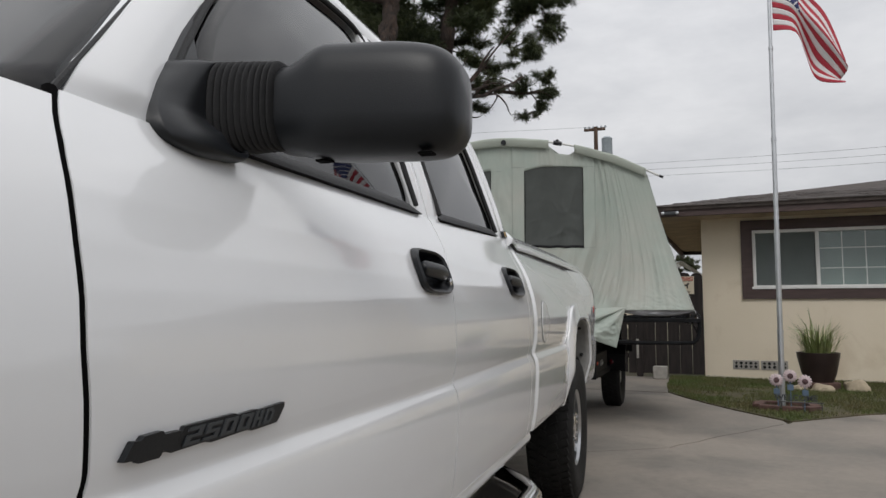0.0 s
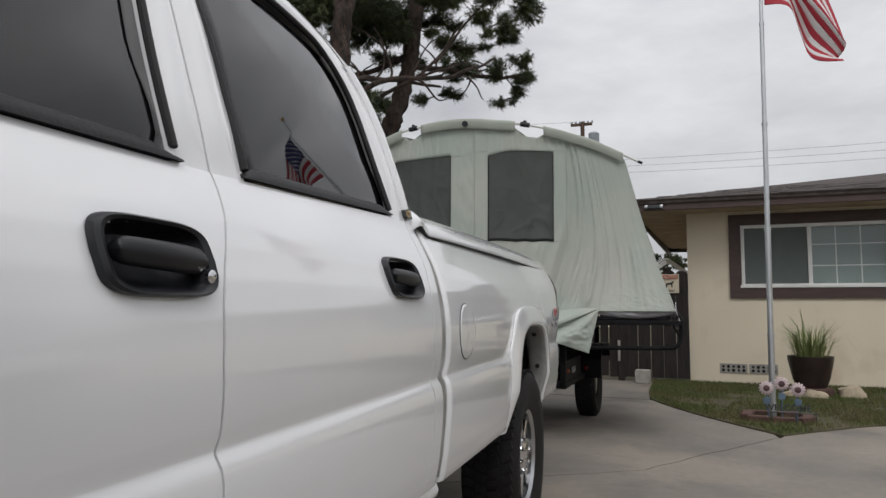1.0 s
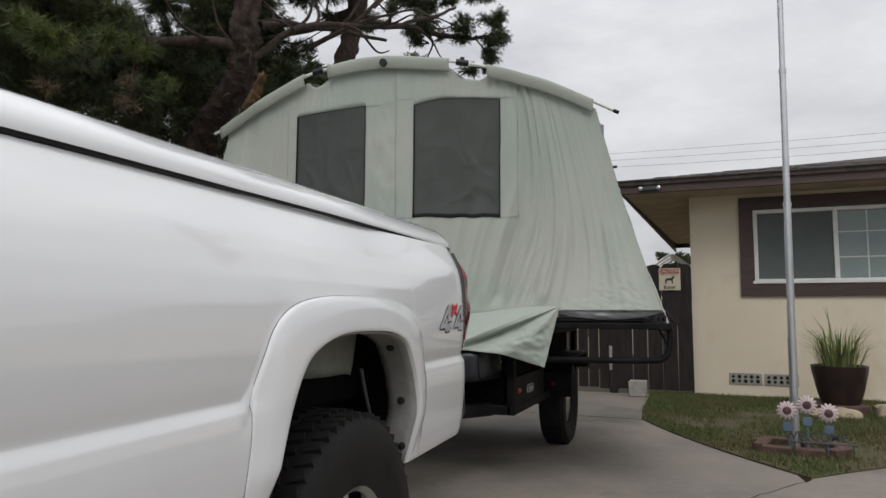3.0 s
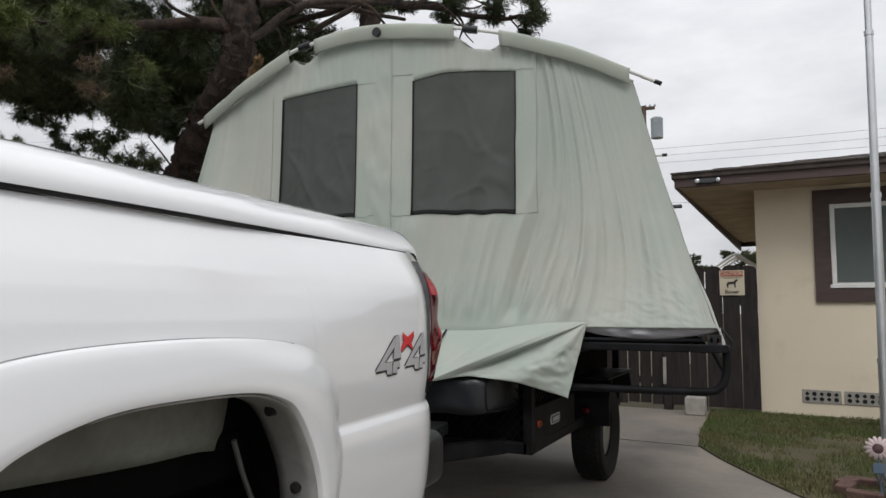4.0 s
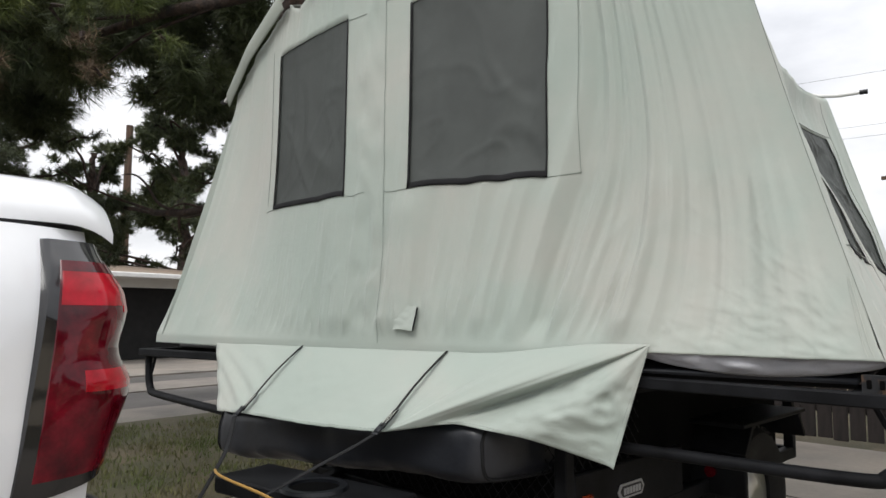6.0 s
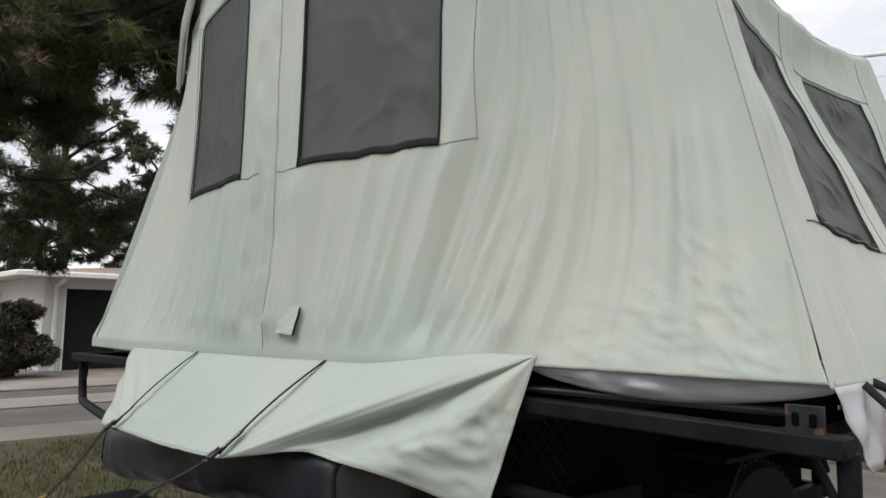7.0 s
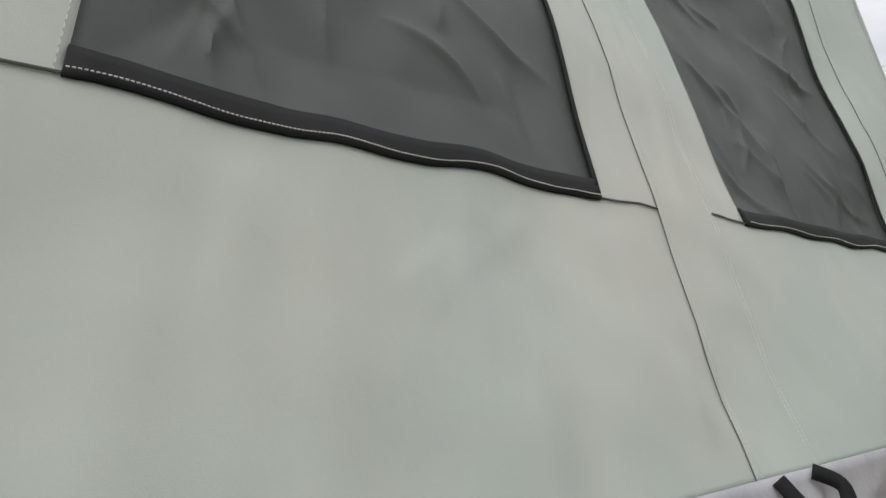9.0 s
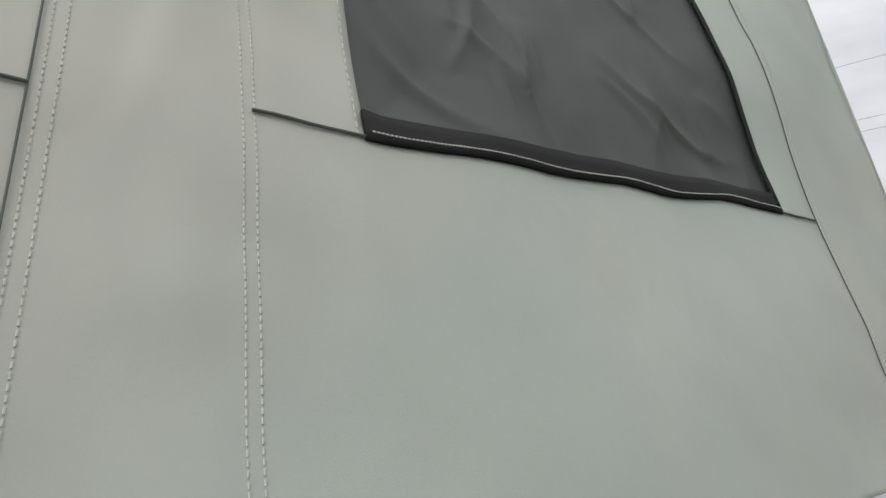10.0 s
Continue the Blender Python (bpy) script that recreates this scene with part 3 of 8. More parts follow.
# dark rubber seals deep in the door gaps
for gap, za, zb in ((gap_a, 0.62, 1.303), (gap_b, 0.62, 1.33), (gap_c, 0.62, 1.36)):
    deep, fat = (0.0095, 0.0085) if gap is gap_a else (0.018, 0.0115)
    bm = tube_bm([T(side_at(gap(z), z) - deep, gap(z), z) for z in lin(za, zb, 40)], fat, 8)
    tpart("door_seal", bm, "gap", label="dark rubber door seal")

# sill under the doors and running board
bm = tube_bm([T(-0.56, 0.5, 0.585), T(-0.56, 2.73, 0.585)], 0.035, 10)
tpart("rocker_panel", bm, "paint")
bm = tube_bm(smooth([T(-0.60, 0.72, 0.47), T(-0.48, 0.80, 0.445), T(-0.46, 1.0, 0.44), T(-0.46, 2.2, 0.44), T(-0.48, 2.45, 0.445), T(-0.60, 2.55, 0.47)], 6), 0.038, 14)
tpart("side_step", bm, "chrome", label="chrome tube side step bar")

# greenhouse: leaning in above the belt
def lean(y, z):
    return -0.615 - 0.36 * (z - 1.335) - 0.10 * max(z - 1.62, 0) ** 1.5


def strip(name, a, b, mat, n=2, m=14, bulge=0.008, depth=0.03, label="", both=True, fade=True):
    """A strip of body between two curves of (y, z) on the cab's leaning side."""
    pa, pb = smooth([(0, *p) for p in a], 6), smooth([(0, *p) for p in b], 6)
    def pick(c, t):
        f = t * (len(c) - 1)
        i = min(int(f), len(c) - 2)
        return c[i].lerp(c[i + 1], f - i)
    def at(u, v):
        p = pick(pa, v).lerp(pick(pb, v), u)
        k = step(0.0, 0.22, v) if fade else 1.0
        return T(lean(p.y, p.z) + k * (bulge * math.sin(math.pi * u) + 0.005) - 0.001, p.y, p.z)
    bm = sheet(at, lin(0, 1, max(n, 6)), sorted(set(lin(0, 1, m) + [0.02, 0.05, 0.1, 0.18])))
    rim(bm, (-depth, 0, 0))
    return tpart(name, bm, mat, label=label, both=both)


strip("windshield_pillar", [(0.553, 1.300), (0.585, 1.345), (0.63, 1.393), (0.825, 1.60), (1.10, 1.87)], [(0.69, 1.298), (0.72, 1.355), (0.79, 1.44), (0.91, 1.57), (1.22, 1.845)], "paint")
strip("roof_rail", [(1.22, 1.845), (1.65, 1.862), (2.25, 1.862), (2.40, 1.845), (2.50, 1.80)], [(1.10, 1.90), (1.65, 1.925), (2.25, 1.925), (2.52, 1.890), (2.66, 1.815)], "paint", fade=False)
strip("door_pillar", [(1.655, 1.318), (1.668, 1.50), (1.688, 1.68), (1.70, 1.85)], [(1.745, 1.320), (1.757, 1.50), (1.772, 1.68), (1.79, 1.85)], "paint")
strip("door_pillar", [(1.751, 1.320), (1.763, 1.50), (1.778, 1.68), (1.796, 1.85)], [(1.85, 1.324), (1.857, 1.50), (1.873, 1.68), (1.89, 1.85)], "paint")
strip("rear_pillar", [(2.582, 1.345), (2.576, 1.50), (2.570, 1.64), (2.548, 1.735), (2.485, 1.80)], [(2.699, 1.345), (2.709, 1.50), (2.703, 1.64), (2.680, 1.74), (2.625, 1.82)], "paint")
strip("rear_pillar", [(2.704, 1.345), (2.714, 1.50), (2.708, 1.64), (2.685, 1.74), (2.630, 1.823)], [(2.776, 1.345), (2.782, 1.50), (2.782, 1.66), (2.760, 1.76), (2.70, 1.85)], "paint", depth=0.2)


def glass_pane(name, outline, mat="tint", off=-0.012, both=True):
    c = Vector((0, sum(p[0] for p in outline) / len(outline), sum(p[1] for p in outline) / len(outline)))
    pts = smooth([(0, *p) for p in outline + outline[:1]], 5)[:-1]
    def at(u, v):
        p = pts[int(u) % len(pts)].lerp(c, 1 - v)
        return T(lean(p.y, p.z) + off + 0.010 * (1 - v ** 2), p.y, p.z)
    bm = sheet(at, list(range(len(pts) + 1)), [0.0, 0.3, 0.6, 0.85, 1.0])
    bmesh.ops.remove_doubles(bm, verts=bm.verts, dist=0.0005)
    return tpart(name, bm, mat, both=both, thick=0.004, label="dark tinted glass")


glass_pane("front_window", [(0.74, 1.285), (1.2, 1.295), (1.662, 1.308), (1.675, 1.5), (1.70, 1.68), (1.71, 1.845), (1.45, 1.85), (1.22, 1.84), (0.98, 1.64), (0.84, 1.48)])
glass_pane("rear_window", [(1.842, 1.312), (2.2, 1.33), (2.615, 1.35), (2.606, 1.5), (2.600, 1.65), (2.575, 1.75), (2.50, 1.83), (2.2, 1.855), (1.89, 1.85), (1.868, 1.6)])

# black rubber round the side windows
def trim(name, pts, r=0.012, off=0.004, n=6, label=""):
    bm = tube_bm([T(lean(p.y, p.z) + off, p.y, p.z) for p in smooth([(0, *q) for q in pts], n)], r, 8)
    return tpart(name, bm, "rubber", label=label)


def belt_strip(name, y0, y1):
    def at(u, v):
        y = y0 + (y1 - y0) * u
        z = belt(y) + 0.001 + 0.024 * v * min(1.0, 0.4 + 12 * min(u, 1 - u))
        return T(SIDE(belt(y)) + 0.006 - 0.018 * v + 0.004 * math.sin(math.pi * v), y, z)
    bm = sheet(at, lin(0, 1, 14), lin(0, 1, 5))
    rim(bm, (-0.02, 0, 0))
    return tpart(name, bm, "rubber", label="black rubber belt moulding")


belt_strip("belt_moulding", 0.80, 1.672)
belt_strip("belt_moulding", 1.842, 2.594)
trim("window_seal", [(1.662, 1.345), (1.672, 1.50), (1.693, 1.68), (1.705, 1.845), (1.45, 1.855), (1.22, 1.846), (0.98, 1.645), (0.80, 1.45), (0.70, 1.32)], 0.0075)
trim("window_seal", [(1.852, 1.345), (1.862, 1.55), (1.885, 1.845), (2.2, 1.858), (2.42, 1.838), (2.50, 1.797), (2.551, 1.73), (2.568, 1.64), (2.573, 1.50), (2.578, 1.375)], 0.0085)

# dark inside, roof, hood and windshield
part("cab_floor", box_bm(0.1 - 1.0, 0.90, -1.75, 0.40, 0.55, 1.22, 0.03), "dark", truck)
part("seat", box_bm(-0.62, 0.62, -0.95, -0.75, 1.2, 1.62, 0.06), "dark", truck, "dark cloth seat back")
def roof_at(u, v):
    x, y = -0.70 + 1.40 * u, 1.08 + (2.74 - 1.08) * v
    return (x, y - 2.3, 1.955 - 0.045 * (2 * u - 1) ** 4 - 0.05 * (2 * v - 1) ** 4)
part("roof", rim(sheet(roof_at, lin(0, 1, 12), lin(0, 1, 12)), (0, 0, -0.03)), "paint", truck)
def shield_at(u, v):
    z = 1.27 + 0.64 * v
    half = 0.928 - 0.23 * v
    return ((2 * u - 1) * half, 0.518 + 0.61 * v - 0.20 * (1 - (2 * u - 1) ** 2) * (1 - 0.4 * v) - 2.3, z)
solid(part("windshield", sheet(shield_at, lin(0, 1, 24), lin(0, 1, 8)), "tint", truck, "dark windshield glass"), 0.005, 0)
bm = tube_bm([T(lean(0, 1.30 + 0.57 * t) - 0.004, 0.542 + 0.55 * t, 1.30 + 0.57 * t) for t in lin(0, 1, 12)], 0.005, 8)
tpart("windshield_seal", bm, "rubber")
def hood_at(u, v):
    y = -1.10 + 1.55 * v
    return ((2 * u - 1) * (0.90 - 0.10 * (1 - v) ** 2), y - 2.3, 1.20 + 0.115 * v ** 0.7 + 0.075 * (1 - abs(2 * u - 1) ** 3) - 0.1 * (1 - v) ** 3)
part("hood", rim(sheet(hood_at, lin(0, 1, 16), lin(0, 1, 14)), (0, 0, -0.04)), "paint", truck)
def cowl_at(u, v):
    return ((2 * u - 1) * 0.90, 0.30 + 0.20 * v - 0.20 * (1 - (2 * u - 1) ** 2) - 2.3, 1.262 + 0.02 * v + 0.03 * (1 - abs(2 * u - 1) ** 3))
part("cowl", rim(sheet(cowl_at, lin(0, 1, 12), lin(0, 1, 3)), (0, 0, -0.04)), "plastic", truck, "black plastic windshield cowl")
def nose_at(u, v):
    x = (2 * u - 1) * 0.93
    return (x, -3.36 + 0.10 * abs(2 * u - 1) ** 3, 0.62 + 0.60 * v)
solid(part("front_panel", sheet(nose_at, lin(0, 1, 14), lin(0, 1, 4)), "paint", truck), 0.02, 0)
part("grille", box_bm(-0.80, 0.80, -3.42, -3.30, 0.78, 1.12, 0.03), "plastic", truck)
part("front_bumper", box_bm(-0.96, 0.96, -3.52, -3.34, 0.52, 0.75, 0.05, seg=3), "chrome", truck)
part("frame", box_bm(-0.55, 0.55, -3.3, 2.85, 0.42, 0.58, 0.02), "dark", truck, "dark steel underbody frame")
part("bed_floor", box_bm(-0.86, 0.86, 0.52, 2.90, 0.80, 1.26, 0.02), "dark", truck)
part("cab_back", box_bm(-0.88, 0.88, 0.36, 0.44, 0.62, 1.36, 0.02), "paint", truck)
part("rear_glass", box_bm(-0.66, 0.66, 0.42, 0.43, 1.40, 1.80), "tint", truck)

# strip whose colour carries the shade between cab and bed
def bed_return(u, v):
    z = 0.62 + 0.70 * u
    y = BED_END(z) + 0.005 - 0.012 * v
    return T(side_at(BED_END(z) + 0.012, z) - 0.002 - 0.085 * v, y, z)
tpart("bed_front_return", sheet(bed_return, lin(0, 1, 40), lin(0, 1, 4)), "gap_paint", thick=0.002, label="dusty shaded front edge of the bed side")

# bed front post seen through the gap behind the cab, greyed for shade
tpart("bed_front_wall", box_bm(0.30, 0.895, 0.452, 0.475, 0.62, 1.30, 0.008), "seal")

# wheel-arch flares: proud of the body, with a crisp outer step
FLARE = [(0.0, -0.004), (0.0, 0.009), (0.025, 0.0118), (0.06, 0.0128), (0.2, 0.0145), (0.4, 0.017), (0.6, 0.020), (0.8, 0.022), (0.92, 0.0225), (0.98, 0.020), (1.0, 0.013), (1.004, 0.0), (1.006, -0.016)]
for axle in (AXLE_R, AXLE_F):
    def flare_at(u, v, axle=axle):
        k, d = FLARE[v]
        y, z = arch_point(axle, u, k)
        base = SIDE(z)
        flat = -0.494 - 0.10 * max(z - 1.0, 0) - 0.30 * max(0.76 - z, 0)
        soft = step(0.56, 0.70, u)  # the rear upper corner melts into the body
        d *= 1 - 0.85 * soft * (1 - step(0.0, 0.4, k)) if d > 0 else 1
        front = 1 - step(0.20, 0.42, u)
        if v > 0:
            base += (flat - 0.012 - base) * 0.65 * front
        return T(base + (flat - base) * step(0.0, 0.16 + 0.40 * soft + 0.30 * front, k) + d, y, z)
    bm = sheet(flare_at, lin(0, 1, 105), list(range(len(FLARE))))
    tpart("arch_flare", bm, "paint", label="white flared wheel-arch lip", sharp=32)
    def seam_at(u, v, axle=axle):
        y, z = arch_point(axle, u, v)
        return T(SIDE(z) + (0.0015 if v > -0.006 else 0.0006), y, z)
    tpart("flare_seam", sheet(seam_at, lin(0.06, 0.70, 90), [-0.008, -0.004, 0.02]), "seal", label="thin dark seam along the arch flare")

# bed lid: a smooth white cover with rounded edges and a black seal below it
def lid_at(u, v):
    half = 0.958
    y = 2.742 + (5.292 - 2.742) * v
    x = (2 * u - 1)
    a = min(1.0, abs(x))
    edge = max(0.0, (a - 0.90) / 0.10)
    ends = max(0.0, (v - 0.965) / 0.035, (0.02 - v) / 0.02)
    z = COVER_SEAM(y) + 0.080 + 0.030 * (1 - a ** 2) - 0.062 * edge ** 2.2 - 0.026 * min(ends, 1) ** 2.2
    z += 0.026 * (1 - step(2.785, 2.865, y)) * min(edge, 1.0)
    s = x * (half - 0.045 + 0.015 * (1 - (1 - edge) ** 2)) * (1 - 0.02 * min(ends, 1) ** 2)
    return (s, y - 2.3, z)
us = [0.0, 0.008, 0.016, 0.026, 0.038, 0.05, 0.07] + lin(0.1, 0.9, 10) + [0.93, 0.95, 0.962, 0.974, 0.984, 0.992, 1.0]
vs = [0, 0.005, 0.012, 0.02, 0.027, 0.034, 0.041, 0.047] + lin(0.05, 0.95, 18) + [0.965, 0.975, 0.985, 0.992, 1.0]
part("bed_cover", rim(sheet(lid_at, us, vs), (0, 0, -0.017)), "paint", truck, "white hard bed cover with rounded edges")
bm = tube_bm([T(-0.610 - (0 if y < 5.15 else 0.05 * ((y - 5.15) / 0.1) ** 2), y, COVER_SEAM(y)) for y in (2.87, 3.2, 3.6, 4.1, 4.6, 5.0, 5.15, 5.2, 5.25)], 0.0062, 8)
tpart("cover_seal", bm, "rubber", label="black rubber seal under the bed cover")
bm = tube_bm(smooth([T(-0.70, 2.748, 1.352), T(-0.645, 2.750, 1.3525), T(-0.619, 2.762, 1.3525), T(-0.615, 2.790, 1.351), T(-0.611, 2.822, 1.343), T(-0.608, 2.850, 1.334), T(-0.610, 2.872, 1.330)], 6), 0.0062, 8)
tpart("cover_seal", bm, "rubber")

# tailgate, rear bumper, tail lamps
def gate_at(u, v):
    x, z = (2 * u - 1) * 0.80, 0.66 + 0.66 * v
    return (x, 5.262 - 0.012 * (2 * v - 1) ** 2 - 0.02 * (2 * u - 1) ** 6 - 2.3, z)
part("tailgate", rim(sheet(gate_at, lin(0, 1, 12), lin(0, 1, 8)), (0, -0.05, 0)), "paint", truck)

LAMP_PATH = smooth([(-0.511, 5.130, 0), (-0.519, 5.165, 0), (-0.533, 5.205, 0), (-0.553, 5.240, 0), (-0.585, 5.264, 0), (-0.63, 5.279, 0), (-0.71, 5.284, 0)], 8)
LOBES = curve_of([0.93, 0.965, 1.00, 1.04, 1.075, 1.10, 1.125, 1.145, 1.17, 1.205, 1.24, 1.27, 1.30, 1.33], [0.004, 0.010, 0.018, 0.032, 0.046, 0.044, 0.030, 0.024, 0.030, 0.040, 0.036, 0.022, 0.008, 0.002], 0.006)
def lamp_shape(t0, t1, z0, z1, lift, bulge=1.0, cut=0.0):
    """A piece of the lamp's face: t along the path round the corner, z up; two lobes swell toward the rear."""
    n = len(LAMP_PATH) - 1
    def at(u, v):
        w = t0 + (t1 - t0) * u
        f = w * n
        i = min(int(f), n - 1)
        p = LAMP_PATH[i].lerp(LAMP_PATH[i + 1], f - i)
        d = (LAMP_PATH[i + 1] - LAMP_PATH[i]).normalized()
        nrm = Vector((d.y, -d.x, 0))
        z = z0 + (z1 - z0) * v + cut * u * (1 - v)
        q = p + nrm * lift + Vector((nrm.x * 0.55, nrm.y, 0)) * bulge * LOBES(z) * step(0.10, 0.42, w)
        return T(q.x + side_at(5.14, z) - side_at(5.14, 1.0), q.y + (0.050 * (z - 0.93) / 0.385 - 0.006) * max(0.0, 1 - 1.6 * w), z)
    return at
bm = rim(sheet(lamp_shape(0.0, 1.0, 0.930, 1.318, 0.0045, 0.9, 0.030), lin(0, 1, 30), lin(0, 1, 40)), (-0.03, -0.02, 0))
lamp = tpart("tail_lamp", bm, "lamp_black", label="glossy black tail lamp housing")
for nm, mat, (t0, t1, z0, z1), lift, lab in (
        ("lens", "dark_red", (0.12, 0.98, 0.962, 1.285), 0.0065, "dark red tail lamp lens"),
        ("lens_segment", "red_lens", (0.13, 0.58, 1.216, 1.268), 0.0074, "bright red lamp segment"),
        ("lens_segment", "red_lens", (0.58, 0.94, 1.205, 1.262), 0.0074, "bright red lamp segment"),
        ("lens_segment", "red_lens", (0.30, 0.94, 1.086, 1.118), 0.0074, "bright red lamp segment")):
    bm = rim(sheet(lamp_shape(t0, t1, z0, z1, lift), lin(0, 1, 20), lin(0, 1, 24)), (-0.010, -0.010, 0))
    part(nm, bm, mat, lamp, lab)

bm = box_bm(-0.925, 0.925, 2.97, 3.21, 0.585, 0.765, 0.045, seg=4)
part("rear_bumper", bm, "plastic", truck, "black step bumper")
bm = box_bm(-0.60, 0.60, 2.99, 3.19, 0.766, 0.776, 0.004)
for i in range(9):
    box_bm(-0.86, 0.86, 2.995 + i * 0.022, 3.005 + i * 0.022, 0.764, 0.778, 0.002, bm)
part("bumper_tread", bm, "rubber", truck, "ribbed black rubber bumper tread")
part("hitch_receiver", box_bm(-0.04, 0.04, 3.0, 3.42, 0.46, 0.54, 0.008), "black_steel", truck)


# wheels
def wheel(axle, sgn):
    w = part("wheel", lathe_bm([(0.10, -0.02), (0.215, -0.03), (0.222, 0.04), (0.20, 0.09), (0.215, 0.105), (0.215, 0.02), (0.10, 0.02)][::1], 36, "X"), "steel", truck, "silver alloy wheel")
    w.location = (sgn * 0.898, axle + 0.055 - 2.3, WHEEL_R)
    if sgn < 0:
        w.rotation_euler = (0, 0, math.pi)
    prof = [(0.215, -0.10), (0.30, -0.125), (0.37, -0.125), (0.395, -0.105), (0.405, -0.06), (0.405, 0.06), (0.395, 0.105), (0.37, 0.125), (0.30, 0.125), (0.215, 0.105), (0.205, 0.0), (0.215, -0.10)]
    part("tyre", lathe_bm(prof, 56, "X", cap=False), "tyre", w, "black all-terrain tyre")
    bm = bmesh.new()
    for k in range(56):
        for row, off in ((-0.085, 0), (-0.03, 0.5), (0.03, 0), (0.085, 0.5)):
            a = 2 * math.pi * (k + off) / 56
            rr = 0.406 if abs(row) < 0.05 else 0.399
            c = Matrix.Rotation(a, 4, "X") @ Matrix.Translation((row, 0, rr)) @ Matrix.Rotation(0.35 * (1 if row > 0 else -1), 4, "Z")
            r = bmesh.ops.create_cube(bm, size=1)
            bmesh.ops.transform(bm, verts=r["verts"], matrix=c @ Matrix.Diagonal((0.044, 0.030, 0.018, 1)))
    part("tread", bm, "tyre", w)
    bm = lathe_bm([(0.09, 0.03), (0.085, 0.085), (0.06, 0.10), (0.0, 0.102)], 20, "X")
    hub = part("hub", bm, "chrome", w, "chrome hub with lug nuts")
    for k in range(8):
        a = 2 * math.pi * k / 8
        bm = bmesh.new()
        r = bmesh.ops.create_cube(bm, size=1)
        bmesh.ops.bevel(bm, geom=list(bm.edges), offset=0.12, segments=1, affect="EDGES")
        bmesh.ops.transform(bm, verts=bm.verts, matrix=Matrix.Rotation(a, 4, "X") @ Matrix.Translation((0.065, 0, 0.15)) @ Matrix.Diagonal((0.03, 0.055, 0.14, 1)))
        part("spoke", bm, "chrome", w)
        part("lug_nut", lathe_bm([(0.012, 0.06), (0.012, 0.10), (0.0, 0.105)], 6, "X", None, (0, 0.075 * math.cos(a + 0.2), 0.075 * math.sin(a + 0.2))), "chrome", w)
    return w


for axle in (AXLE_R, AXLE_F):
    for sgn in (1, -1):
        wheel(axle, sgn)
    # wheel-well liners and inner flange with bolts
    def well_at(u, v, axle=axle):
        cy, cz = arch_point(axle, u, 0.8)
        return T(-0.57 - 0.36 * v, cy, cz + 0.02 * v)
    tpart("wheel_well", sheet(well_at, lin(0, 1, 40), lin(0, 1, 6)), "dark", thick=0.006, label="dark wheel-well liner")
    # flange in the darker paint copy, shade included in its colour
    def flange_at(u, v, axle=axle):
        cy, cz = arch_point(axle, u, 1.030)
        flat = -0.494 - 0.10 * max(cz - 1.0, 0) - 0.30 * max(0.76 - cz, 0)
        return T(flat + 0.010 - 0.100 * v, cy + 0.010 * v, cz)
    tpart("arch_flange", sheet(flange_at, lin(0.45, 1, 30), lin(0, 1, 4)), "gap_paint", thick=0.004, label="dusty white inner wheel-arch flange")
    for a in (0.755, 0.875, 0.965):
        cy, cz = arch_point(axle, a, 1.02)
        tpart("push_clip", lathe_bm([(0.012, 0.01), (0.012, -0.006), (0.0, -0.010)], 10, "Y", None, T(-0.535, cy - 0.002, cz)), "rubber")
    def liner_at(u, v, axle=axle):  # the bed's inner side, curling in and down toward the rear
        y = axle - 0.62 + 1.04 * u
        back = step(0.80, 1.0, u)
        return T(-0.632 - 0.06 * back ** 2 - 0.02 * (1 - v), y, 0.905 + 0.135 * v + 0.012 * math.sin(6 * u) * (1 - v) - 0.03 * back * (1 - v))
    tpart("inner_wall", sheet(liner_at, lin(0, 1, 30), lin(0, 1, 6)), "inner", thick=0.004, label="dusty grey inner panel")
    tpart("bracket", box_bm(T(-0.70, 0, 0)[0], T(-0.66, 0, 0)[0], axle + 0.28 - 2.3, axle + 0.40 - 2.3, 0.87, 0.92, 0.012), "dark")
    tpart("brake_line", tube_bm(smooth([T(-0.640, axle + 0.335, 0.90), T(-0.640, axle + 0.375, 0.81), T(-0.640, axle + 0.45, 0.68)], 5), 0.006, 6), "seal", label="grey brake line rod")
    # solid block added to darken the hollow behind the wheel
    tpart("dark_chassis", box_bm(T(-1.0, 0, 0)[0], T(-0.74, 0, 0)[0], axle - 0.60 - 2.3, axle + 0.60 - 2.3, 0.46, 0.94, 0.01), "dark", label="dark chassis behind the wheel")


